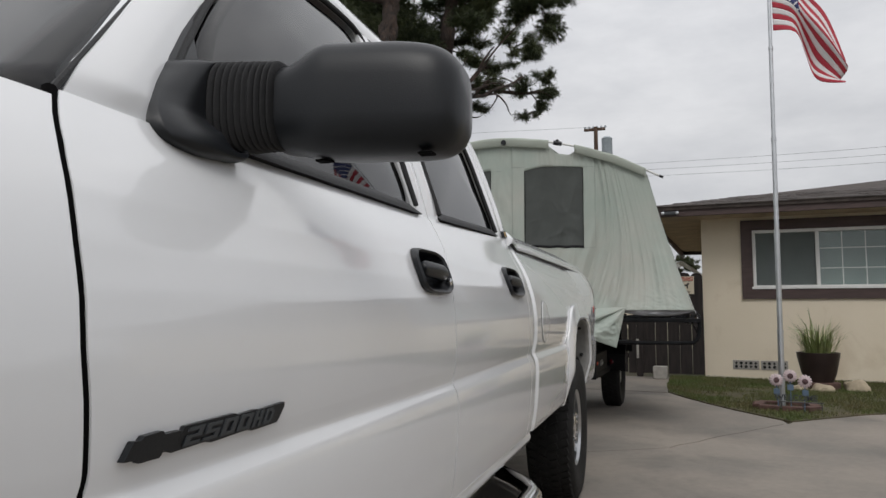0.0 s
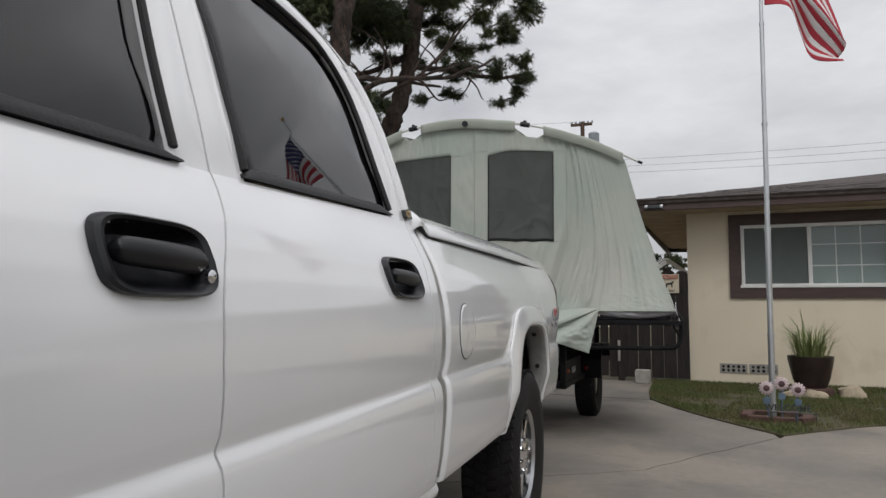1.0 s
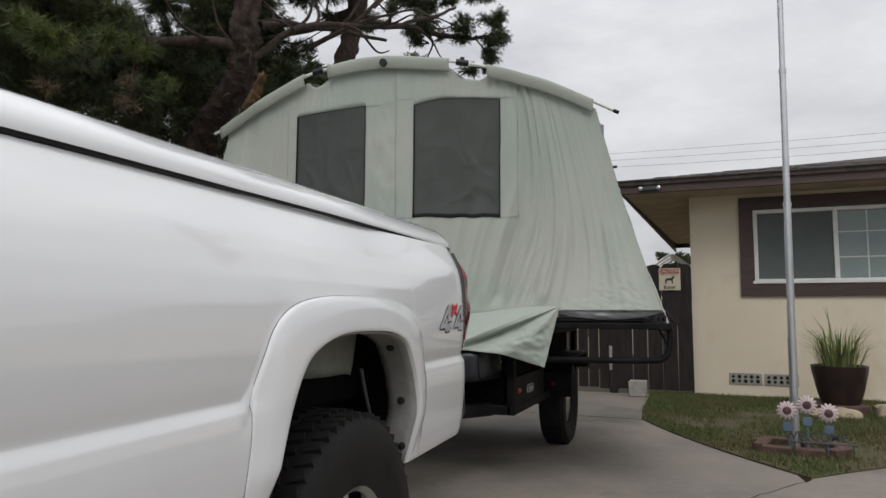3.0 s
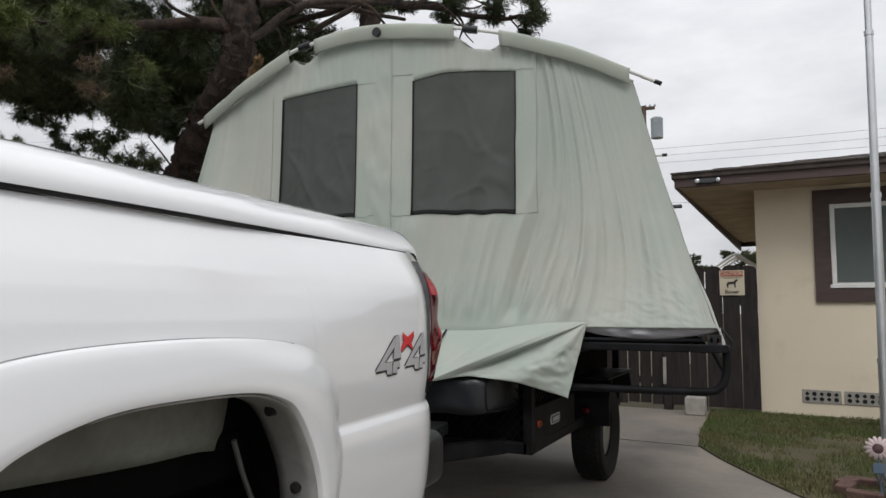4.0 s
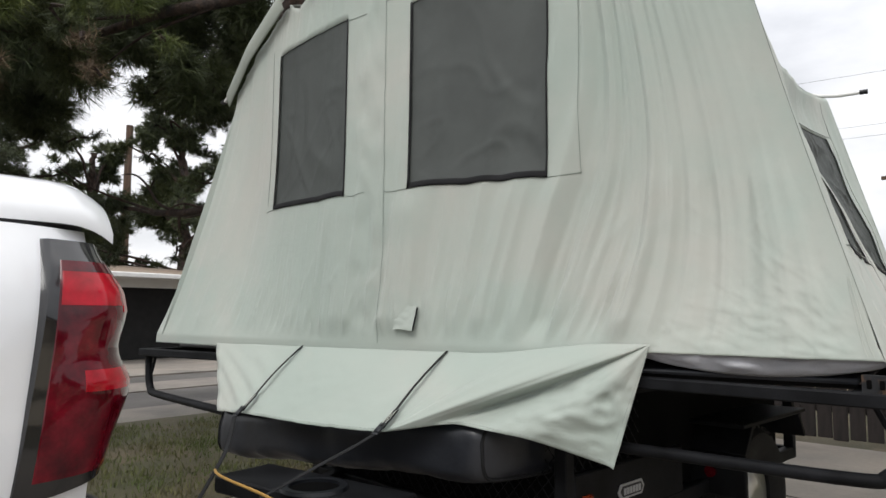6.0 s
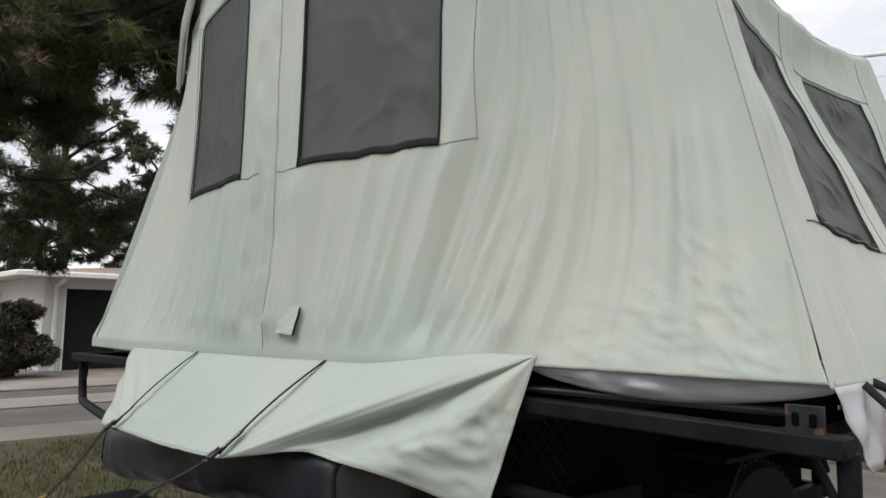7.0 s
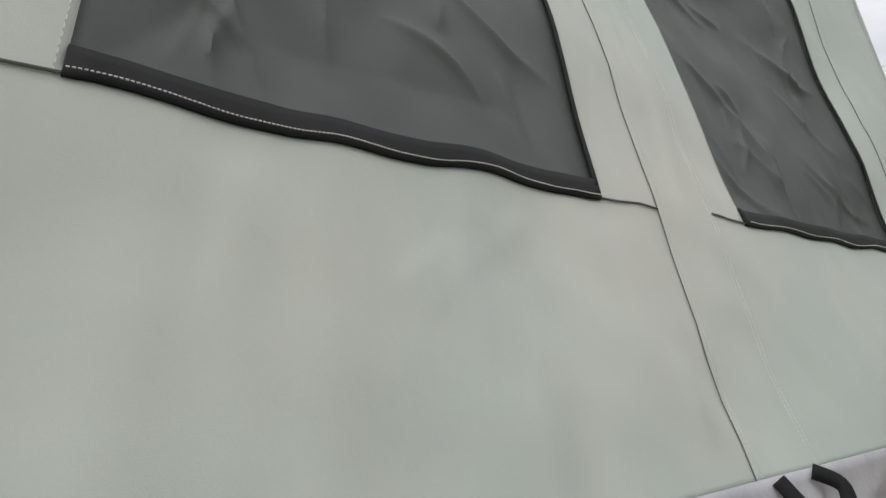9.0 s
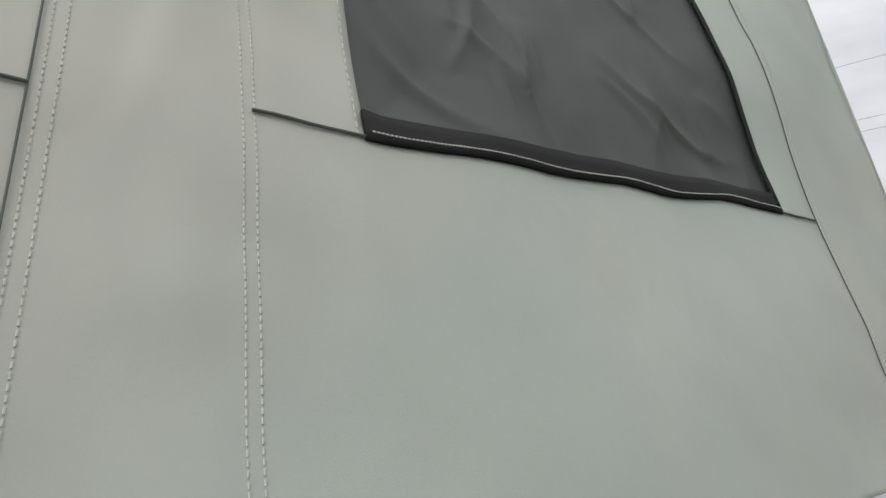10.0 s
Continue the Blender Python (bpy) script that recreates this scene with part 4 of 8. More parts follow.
# door handles
def handle(y0, y1, z0, z1, lock):
    yc, zc, hw, hh = (y0 + y1) / 2, (z0 + z1) / 2, (y1 - y0) / 2, (z1 - z0) / 2
    ring = []
    for k in range(40):
        a = 2 * math.pi * k / 40
        c, s = math.cos(a), math.sin(a)
        ring.append((yc + hw * math.copysign(abs(c) ** 0.5, c) - (0.02 * hw if s > 0 else 0), zc + hh * math.copysign(abs(s) ** 0.5, s) + 0.005 * c * 0))
    def at(u, v):
        y, z = ring[int(u) % 40]
        k = [1.0, 0.985, 0.93, 0.84, 0.76, 0.5, 0.02][v]
        depth = [-0.001, 0.010, 0.014, 0.009, -0.012, -0.034, -0.038][v]
        y, z = yc + (y - yc) * k, zc + (z - zc) * k + 0.004 * (1 - k)
        return T(SIDE(z) + depth, y, z)
    bm = sheet(at, list(range(41)), list(range(7)))
    bmesh.ops.remove_doubles(bm, verts=bm.verts, dist=0.0004)
    h = tpart("door_handle", bm, "plastic", label="black plastic door handle with recessed cup")
    def bar_at(u, v):
        y = y0 + 0.13 * (y1 - y0) + (y1 - y0) * 0.77 * u
        a = 2 * math.pi * v
        w = (0.0175 + 0.002 * u) * (1 - abs(2 * u - 1) ** 12) ** 0.5 + 0.0005
        z = zc + 0.004 - 0.006 * u + w * math.sin(a)
        return T(SIDE(zc) + 0.003 + 0.012 * math.cos(a) + 0.006 * math.sin(math.pi * u), y, z)
    bm = sheet(bar_at, [0, 0.01, 0.03, 0.06] + lin(0.1, 0.9, 8) + [0.94, 0.97, 0.99, 1], lin(0, 1, 16))
    bmesh.ops.remove_doubles(bm, verts=bm.verts, dist=0.0004)
    bmesh.ops.holes_fill(bm, edges=bm.edges)
    part("pull", bm, "plastic", h)
    if lock:
        bm = lathe_bm([(0.010, 0), (0.010, 0.006), (0.007, 0.008), (0.0, 0.008)], 14, "X", None, T(SIDE(zc - 0.022) + 0.006, y1 - 0.020, zc - 0.022))
        part("lock", bm, "chrome", h, "chrome key lock")


handle(1.420, 1.638, 1.114, 1.218, True)
handle(2.322, 2.552, 1.126, 1.230, False)

# fuel door
bm = bmesh.new()
def fuel_ring(u, v):
    a = 2 * math.pi * u
    r = [0.086, 0.0885, 0.091][v]
    y, z = 2.957 + 1.05 * r * math.cos(a), 1.030 + 1.0 * r * math.sin(a)
    return T(SIDE(z) + [0.0022, 0.0012, 0.0004][v], y, z)
tpart("fuel_door_gap", sheet(fuel_ring, lin(0, 1, 48), [0, 1, 2]), "decal_black", both=False, label="thin dark gap round the fuel door")
def fuel_lid(u, v):
    a = 2 * math.pi * u
    r = 0.087 * v
    y, z = 2.957 + 1.05 * r * math.cos(a), 1.030 + 1.0 * r * math.sin(a)
    return T(SIDE(z) + 0.004 - (0.002 if v > 0.99 else 0), y, z)
tpart("fuel_door", sheet(fuel_lid, lin(0, 1, 48), [0.02, 0.5, 0.9, 0.97, 1.0]), "paint", both=False)

def fuel_notch(u, v):
    a = math.pi * (u - 0.5)
    y, z = 3.048 + 0.020 * v * math.cos(a), 1.030 + 0.024 * v * math.sin(a)
    return T(SIDE(z) + 0.0042 - 0.004 * v, y, z)
tpart("finger_notch", sheet(fuel_notch, lin(0, 1, 14), [0.0, 0.3, 0.6, 0.85, 1.0]), "paint", both=False)

# tow mirror
def mirror():
    # base plate over the window's front corner
    FOOT = [(0.852, 1.365), (0.846, 1.395), (0.822, 1.412), (0.790, 1.418), (0.750, 1.411), (0.728, 1.388), (0.705, 1.360), (0.683, 1.325), (0.678, 1.298), (0.692, 1.281), (0.735, 1.274), (0.785, 1.277), (0.830, 1.284), (0.845, 1.315), (0.852, 1.365)]
    foot = smooth([(0, y, z) for y, z in FOOT], 6)
    def boot_ring(u, a, grow):
        c, s = math.cos(a), math.sin(a)
        h, w = 0.066 + 0.001 * u, 0.045 - 0.003 * u
        y = 0.815 + 0.085 * u + (w + grow) * math.copysign(abs(c) ** 0.75, c)
        z = 1.357 + 0.025 * u + (h + grow) * math.copysign(abs(s) ** 0.75, s)
        return -0.603 + 0.058 * u, y, z
    def neck_at(u, v):
        p = foot[v]
        s1, y1, z1 = boot_ring(0.10, math.atan2((p.z - 1.357) / 0.066, (p.y - 0.790) / 0.08), -0.003)
        s0 = lean(p.y, p.z) + 0.005 + 0.018 * (1 - step(1.27, 1.42, p.z))
        s1 = max(s1, s0)
        if u < 0:
            return T(s0 - 0.05, p.y, p.z)
        k, g = 0.6 * math.sin(math.pi / 2 * u) + 0.4 * u, 0.5 * (1 - math.cos(math.pi / 2 * u)) + 0.5 * u
        return T(s0 + (s1 - s0) * k + 0.010 * math.sin(math.pi * u), p.y + (y1 - p.y) * g, p.z + (z1 - p.z) * g)
    bm = sheet(neck_at, [-1] + lin(0, 1, 14), list(range(len(foot))))
    bmesh.ops.remove_doubles(bm, verts=bm.verts, dist=0.0004)
    base = tpart("wing_mirror", bm, "plastic", label="black plastic towing mirror", sharp=70)
    sail = [(0.890, 1.563), (0.874, 1.548), (0.800, 1.473), (0.754, 1.419), (0.745, 1.405), (0.80, 1.400), (0.821, 1.432), (0.828, 1.478), (0.842, 1.512)]
    bm = prism_bm(sail, lambda y, z: T(lean(y, z) + 0.008, y, z), lambda y, z: T(lean(y, z) - 0.03, y, z))
    part("sail_panel", bm, "plastic", base, "black triangular mirror base panel")
    def arm_at(u, v):
        return T(*boot_ring(u, 2 * math.pi * v, 0.0050 * abs(math.sin(math.pi * 11 * u)) ** 0.6 - 0.0045))
    bm = sheet(arm_at, lin(0, 1, 120), lin(0, 1, 36))
    bmesh.ops.remove_doubles(bm, verts=bm.verts, dist=0.0003)
    bmesh.ops.holes_fill(bm, edges=[e for e in bm.edges if e.is_boundary])
    part("arm", bm, "rubber", base, "black ribbed rubber mirror arm boot", 60)
    def head_at(u, v):
        a = 2 * math.pi * v
        c, s = math.cos(a), math.sin(a)
        x = -0.555 + 0.275 * u
        e = 1 - abs(2 * u - 1) ** 6
        e = max(e, 0.0) ** 0.35 if u > 0.5 else (0.86 + 0.14 * step(0.0, 0.30, u))
        top = 0.094 * (0.72 + 0.28 * step(0.05, 0.28, u)) * (1 - 0.08 * step(0.6, 1.0, u))
        z = 1.385 + (top if s > 0 else 0.082) * math.copysign(abs(s) ** 0.62, s) * e
        y = 0.925 + 0.06 * u + 0.070 * math.copysign(abs(c) ** 0.7, c) * e
        return T(x, y, z)
    bm = sheet(head_at, lin(0, 1, 40), lin(0, 1, 40))
    bmesh.ops.remove_doubles(bm, verts=bm.verts, dist=0.0003)
    bmesh.ops.holes_fill(bm, edges=[e for e in bm.edges if e.is_boundary])
    part("housing", bm, "plastic", base, "smooth black mirror housing", 60)
    for x in (-0.495, -0.33):
        part("drain_slot", box_bm(T(x, 0, 0)[0] - 0.011, T(x, 0, 0)[0] + 0.011, 0.925 - 2.3, 0.945 - 2.3, 1.3005, 1.3035, 0.0), "gap", base)
    bm = box_bm(T(-0.475, 0, 0)[0], T(-0.30, 0, 0)[0], 0.97 - 2.3, 1.052 - 2.3, 1.325, 1.45, 0.02)
    part("mirror_glass", bm, "chrome", base, "silvered mirror glass")


mirror()

# badges and decals
def decal(outline, mat, off=0.0025, depth=0.002, shift=(0, 0), name="badge", label="", parent=None, both=False):
    def f(d):
        return lambda y, z: T(side_at(y + shift[0], z + shift[1]) + d, y + shift[0], z + shift[1])
    bm = prism_bm(outline, f(off + depth), f(off))
    ob = part(name, bm, mat, parent or truck, label)
    return ob




# door badge: an emblem shape followed by the model number
emblem = [(0.546, 0.930), (0.557, 0.948), (0.567, 0.947), (0.571, 0.951), (0.597, 0.952), (0.600, 0.948), (0.626, 0.948), (0.616, 0.927), (0.600, 0.930), (0.596, 0.925), (0.568, 0.925), (0.565, 0.929)]
badge = decal(emblem, "plastic", 0.001, 0.008, label="black emblem and model badge on the door")
decal([(0.617, 0.926), (0.634, 0.951), (0.724, 0.952), (0.730, 0.949), (0.768, 0.951), (0.774, 0.949), (0.835, 0.952), (0.836, 0.946), (0.822, 0.927), (0.765, 0.925), (0.756, 0.928), (0.682, 0.925), (0.678, 0.928)], "plastic", 0.0005, 0.006, (0, 0), "badge_plate", "black badge backing", badge)
GLYPHS = {
    "2": [[(0, 1), (0.8, 1), (0.8, 0.42), (0.25, 0.42), (0.25, 0.2), (0.8, 0.2), (0.8, 0), (0, 0), (0, 0.58), (0.55, 0.58), (0.55, 0.8), (0, 0.8)]],
    "5": [[(0, 1), (0.8, 1), (0.8, 0.8), (0.25, 0.8), (0.25, 0.6), (0.8, 0.6), (0.8, 0), (0, 0), (0, 0.2), (0.55, 0.2), (0.55, 0.4), (0, 0.4)]],
    "0": [[(0, 0), (0.8, 0), (0.8, 0.2), (0, 0.2)], [(0, 0.8), (0.8, 0.8), (0.8, 1), (0, 1)], [(0, 0.2), (0.25, 0.2), (0.25, 0.8), (0, 0.8)], [(0.55, 0.2), (0.8, 0.2), (0.8, 0.8), (0.55, 0.8)]],
    "H": [[(0, 0), (0.25, 0), (0.25, 0.4), (0.5, 0.4), (0.5, 0), (0.75, 0), (0.75, 1), (0.5, 1), (0.5, 0.6), (0.25, 0.6), (0.25, 1), (0, 1)]],
    "D": [[(0, 0), (0.5, 0), (0.75, 0.25), (0.75, 0.75), (0.5, 1), (0, 1), (0, 0.8), (0.4, 0.8), (0.5, 0.7), (0.5, 0.3), (0.4, 0.2), (0.2, 0.2), (0.2, 0.8), (0, 0.8)]],
}
yy = 0.632
for ch, w in zip("2500HD", (1.75, 1.75, 1.75, 1.75, 1.30, 1.30)):
    h = 0.0185
    for poly in GLYPHS[ch]:
        pts = [(yy + px_ * h * w + 0.45 * pz * h, 0.9295 + pz * h) for px_, pz in poly]
        decal(pts, "iron", 0.0065, 0.002, (0, 0), "badge_letter", "", badge)
    yy += h * w * 0.8 + 0.006

# four by four decal: grey figures with black edges, a red cross between
DECAL_Y = 0.013
CROSS = [(y + DECAL_Y, z) for y, z in [(4.935, 1.110), (4.962, 1.096), (5.001, 1.111), (5.000, 1.098), (4.981, 1.082), (4.992, 1.067), (4.990, 1.062), (4.960, 1.077), (4.921, 1.059), (4.923, 1.071), (4.940, 1.086), (4.933, 1.094)]]
deco = decal(CROSS, "decal_red", 0.0035, 0.001, label="red cross of the four by four decal", name="decal")
decal([(y + 0.003, z - 0.004) for y, z in CROSS], "decal_black", 0.0022, 0.001, name="decal_outline", parent=deco)


def figure(dy, dz):
    left = [(4.940, 1.019), (5.051, 1.101), (5.049, 1.076), (4.985, 1.038), (5.031, 1.037), (5.025, 1.007), (5.002, 1.008), (5.000, 1.020)]
    upper = [(5.055, 1.103), (5.077, 1.104), (5.073, 1.061), (5.081, 1.060), (5.079, 1.046), (5.037, 1.044)]
    foot = [(5.036, 1.037), (5.074, 1.038), (5.071, 1.023), (5.057, 1.022), (5.055, 1.009), (5.030, 1.009)]
    for poly in (left, upper, foot):
        decal([(y + dy + 0.0042, z + dz - 0.006) for y, z in poly], "decal_black", 0.0010, 0.001, name="decal_outline", parent=deco)
        decal([(y + dy - 0.0016, z + dz + 0.0014) for y, z in poly], "decal_black", 0.0012, 0.001, name="decal_outline", parent=deco)
        decal([(y + dy, z + dz) for y, z in poly], "decal_grey", 0.0028, 0.001, name="decal_figure", parent=deco)


figure(DECAL_Y, 0.0)
figure(DECAL_Y - 0.163, -0.002)

# small trim badge on the rear pillar
bm = prism_bm([(2.700, 1.363), (2.704, 1.359), (2.745, 1.360), (2.751, 1.364), (2.759, 1.389), (2.755, 1.393), (2.708, 1.385), (2.703, 1.381)], lambda y, z: T(lean(y, z + 0.009) + 0.012, y - 0.005, z + 0.009), lambda y, z: T(lean(y, z + 0.009) - 0.002, y - 0.005, z + 0.009))
trim_badge = part("trim_badge", bm, "plastic", truck, "small black badge with gold letters")
bm = bmesh.new()
for pts in ([(2.711, 1.380), (2.715, 1.381), (2.714, 1.368), (2.724, 1.368), (2.724, 1.364), (2.709, 1.364)], [(2.722, 1.383), (2.748, 1.387), (2.747, 1.383), (2.739, 1.382), (2.737, 1.366), (2.732, 1.366), (2.734, 1.381), (2.722, 1.379)]):
    prism_bm(pts, lambda y, z: T(lean(y, z + 0.009) + 0.0135, y - 0.005, z + 0.009), lambda y, z: T(lean(y, z + 0.009) + 0.011, y - 0.005, z + 0.009), bm)
part("badge_letters", bm, "gold", trim_badge, "gold letters")
# antenna on the far fender
bm = tube_bm([(-0.95, -1.2, 1.25), (-0.95, -1.18, 2.05)], 0.003, 6)
part("antenna", bm, "rubber", truck, "thin black antenna mast")

# ---- tent trailer ----
FRONT_BASE = curve_of([-3.4, -2.81, -2.175, -1.478, -0.744, -0.10], [6.385, 6.43, 6.516, 6.656, 6.823, 6.938], 0.05)
def dip(x):
    """The canvas hangs a little below the pole where the sleeves leave it bare."""
    return 0.055 * math.exp(-((x + 2.37) / 0.075) ** 4) + 0.065 * math.exp(-((x + 1.32) / 0.10) ** 4)


FRONT_TOP = curve_of([-3.35, -2.9, -2.45, -2.1, -2.013, -1.867, -1.68, -1.2, -1.03, -0.50], [6.77, 6.65, 6.575, 6.575, 6.583, 6.61, 6.658, 6.812, 6.862, 7.085], 0.03)
TOP_Z = curve_of([-3.40, -2.85, -2.45, -2.1, -1.867, -1.45, -1.2, -0.8, -0.50], [2.41, 2.585, 2.70, 2.745, 2.755, 2.725, 2.68, 2.56, 2.42], 0.06)
BASE_Z = 1.085


def wall_top(x):
    return TOP_Z(x) - dip(x)


def front_y(x, z):
    v = min(max((z - BASE_Z) / (TOP_Z(x) - BASE_Z), 0), 1)
    p = 4 - 1.3 * step(-0.95, -0.35, x) - 2.7 * (1 - step(-3.2, -2.6, x))
    g = 1 - (1 - v) ** p
    return FRONT_BASE(x) * (1 - g) + FRONT_TOP(x) * g


def folds(a, b, amp=0.010, wide=0.9, tall=0.12, seed=0.0):
    """Soft cloth folds: long along b, narrow along a."""
    n = noise.noise(Vector((a * 9 * wide, b * 9 * tall, seed)))
    m = noise.noise(Vector((a * 23 * wide, b * 23 * tall, seed + 7)))
    return amp * (n + 0.45 * m)


def strokes(seed, n, box, heading, length=(0.04, 0.14), width=(0.006, 0.016), depth=(0.003, 0.008), curl=2.0):
    """Single creases: place, heading, half length, width, height and bend, spread over a box of the cloth."""
    rng = random.Random(seed)
    out = []
    for _ in range(n):
        x, y = rng.uniform(box[0], box[1]), rng.uniform(box[2], box[3])
        a = heading(x, y) + rng.gauss(0, 0.22)
        out.append((x, y, math.cos(a), math.sin(a), rng.uniform(*length), rng.uniform(*width), rng.uniform(*depth), rng.uniform(-curl, curl)))
    return out


def creased(lines, x, y):
    """Height of the cloth over a set of creases: a sharp ridge on one side, a soft slope on the other."""
    h = 0.0
    for cx, cy, ca, sa, ln, wd, dp, cu in lines:
        dx, dy = x - cx, y - cy
        t = dx * ca + dy * sa
        if -ln < t < ln:
            d = dy * ca - dx * sa - cu * t * t
            if abs(d) < 0.12:
                h += dp * (1 - (t / ln) ** 2) * math.exp(-abs(d) / (wd if d > 0 else 1.7 * wd))
    return h


CORNER = strokes(3, 34, (-0.66, -0.18, 1.10, 1.60), lambda x, z: math.atan2(z - 1.0, x + 0.02), (0.04, 0.15), (0.003, 0.006), (0.0008, 0.0024), 1.0) + \
    strokes(5, 22, (-0.80, -0.18, 1.085, 1.19), lambda x, z: math.pi - 0.22, (0.03, 0.12), (0.003, 0.006), (0.0008, 0.0022), 1.0) + \
    strokes(7, 24, (-1.0, -0.36, 1.25, 2.15), lambda x, z: 1.30, (0.08, 0.26), (0.004, 0.010), (0.0012, 0.0034), 0.4)
GATHER = strokes(11, 80, (-2.55, -0.80, 1.06, 1.36), lambda x, z: 1.50, (0.05, 0.20), (0.003, 0.009), (0.002, 0.0065), 0.4)


def edge_r(z):
    v = (z - BASE_Z) / (2.42 - BASE_Z)
    return -0.13 - 0.40 * v - 0.02 * math.sin(math.pi * min(max(v, 0), 1))


def edge_l(z):
    v = (z - BASE_Z) / (2.44 - BASE_Z)
    return -3.40 + 0.12 * v


tent = thing("tent", "sage green canvas tent with dark mesh windows pitched on a trailer", "tent", m=Matrix.Translation((-1.75, 7.8, 1.05)))
TI = tent.matrix_world.inverted()


def tpart2(name, bm, mat, parent=None, label="", thick=0.0, sharp=60):
    bmesh.ops.transform(bm, matrix=TI, verts=bm.verts)
    ob = part(name, bm, mat, parent or tent, label, sharp)
    if thick:
        solid(ob, thick, 0)
    return ob


def edge_f(z):
    """The front wall's own edge: near the base it comes away from the corner and leaves a slit."""
    return edge_r(z) - 0.0045 * (1 - step(1.11, 1.28, z)) * step(1.08, 1.13, z)


SEAM_R, SEAM_L = -1.018, -2.66
WIN = [(-1.680, -1.130, 1.703, 2.508), (-2.556, -2.010, 1.698, 2.455)]


def front_point(x, z, amp=1.0, off=0.0):
    """The front canvas with its hanging folds; right of the windows they fan out from the upper corner."""
    lean_ = 0.06 + 0.20 * step(-1.7, -0.95, x) - 0.5 * step(-0.80, -0.15, x + 0.3 * (z - 1.1))
    xb = x - lean_ * (z - 1.1)
    corner = step(0.0, 0.14, edge_r(z) - x)
    held = step(1.09, 1.20, z) * (1 - step(-0.82, -0.70, x)) + step(-0.82, -0.70, x)
    under = step(1.74, 1.60, z) if z > 1.60 else 1.0
    drape = math.exp(-((xb + 0.98) / 0.26) ** 2)
    a = 0.005 + 0.019 * drape + 0.011 * under * step(-2.6, -2.0, x) + 0.005 * (1 - step(-3.2, -2.4, x))
    n1 = noise.noise(Vector((xb * 8, z * 0.35, 1)))
    n2 = 0.5 - 2 * abs(noise.noise(Vector((xb * 9, z * 0.30, 5))))
    n3 = 0.5 - 2 * abs(noise.noise(Vector((xb * 17 + 3, z * 0.45, 15))))
    y = front_y(x, z) - amp * corner * held * a * (1.15 * n1 + 0.8 * n2 + 0.40 * n3) - off
    # narrow gathers that rise from the base and fade toward the windows
    rise = (1 - step(1.20, 1.66, z)) * (1 - step(-0.86, -0.70, x)) * step(-3.15, -2.75, x) * (0.55 + 0.9 * abs(noise.noise(Vector((x * 1.7, 4, 2)))))
    gather = 0.35 - 1.7 * abs(noise.noise(Vector((xb * 20 + 0.5 * noise.noise(Vector((x * 3, z * 3, 7))), z * 0.9, 41)))) + 0.7 * (0.2 - abs(noise.noise(Vector((xb * 38, z * 1.6, 43)))))
    y -= amp * held * rise * 0.019 * gather
    # creases that fan out from the lower corner, with small crumples between them
    ex = max(-0.13 - x, 0.0)
    warp = 0.30 * noise.noise(Vector((x * 6, z * 6, 17)))
    r, ang = math.hypot(ex, z - 1.06), math.atan2(z - 1.06, ex + 0.02) + 0.35 * warp
    low = step(0.04, 0.16, r) * math.exp(-(r / 0.46) ** 2) * corner
    crease = 0.22 - abs(noise.noise(Vector((ang * 6.5, r * 3.5 + warp, 3)))) - 0.55 * abs(noise.noise(Vector((ang * 13 + 2, r * 7, 13))))
    y -= amp * low * 0.006 * crease
    if x > -1.15:
        y -= amp * corner * creased(CORNER, x, z)
    if z < 1.62 and -2.65 < x < -0.68:
        y -= amp * held * creased(GATHER, xb + 0.06, z)
    flat = math.exp(-((z - 1.14) / 0.13) ** 2) * step(-0.84, -0.6, x) * corner
    y -= amp * flat * 0.006 * (0.22 - abs(noise.noise(Vector((x * 4 + z * 9 + warp, z * 10 - x * 3, 8)))))
    y -= amp * flat * 0.006 * (0.22 - abs(noise.noise(Vector((x * 11 - z * 12, z * 16 + x * 6 + warp, 28)))))
    # puckered strip with a flap edge between the windows
    y -= amp * held * math.exp(-((x + 1.86) / 0.10) ** 4) * (0.010 * noise.noise(Vector((x * 12, z * 6, 22))) + 0.005 * noise.noise(Vector((x * 24, z * 13, 23))) + 0.004)
    y -= amp * held * 0.005 * step(-1.805, -1.797, x) * (1 - step(-1.79, -1.74, x))
    for xc in (-2.37, -1.32):  # stress wrinkles where the pole is bare
        y -= amp * 0.020 * math.exp(-((x - xc) / 0.22) ** 2) * step(2.42, 2.62, z) * noise.noise(Vector((x * 13 + (x - xc) * z * 6, z * 4, 12)))
    y -= 0.004 * amp * corner * step(-0.95, -0.6, x) * noise.noise(Vector((x * 5, z * 3.5, 6)))
    z += amp * (0.012 * noise.noise(Vector((x * 6, 2, 9))) + 0.006 * noise.noise(Vector((x * 15, 2, 19)))) * math.exp(-((z - 1.70) / 0.06) ** 2)
    return Vector((x, y, z))


def win_top(x):
    """The windows' upper edges bow and fall off toward their outer corners."""
    if x > -1.85:
        t = (x + 1.680) / 0.550
        return 2.500 - 0.03 * max(0.30 - t, 0) / 0.3 + 0.014 * math.sin(3 * t)
    t = (x + 2.556) / 0.546
    return 2.478 - 0.022 * (1 - t)


def base_drop(x, z):
    """Left of the loose skirt corner the wall reaches a little lower."""
    return z - 0.045 * step(0.85, 1.35, -x) * (1 - step(1.09, 1.45, z))


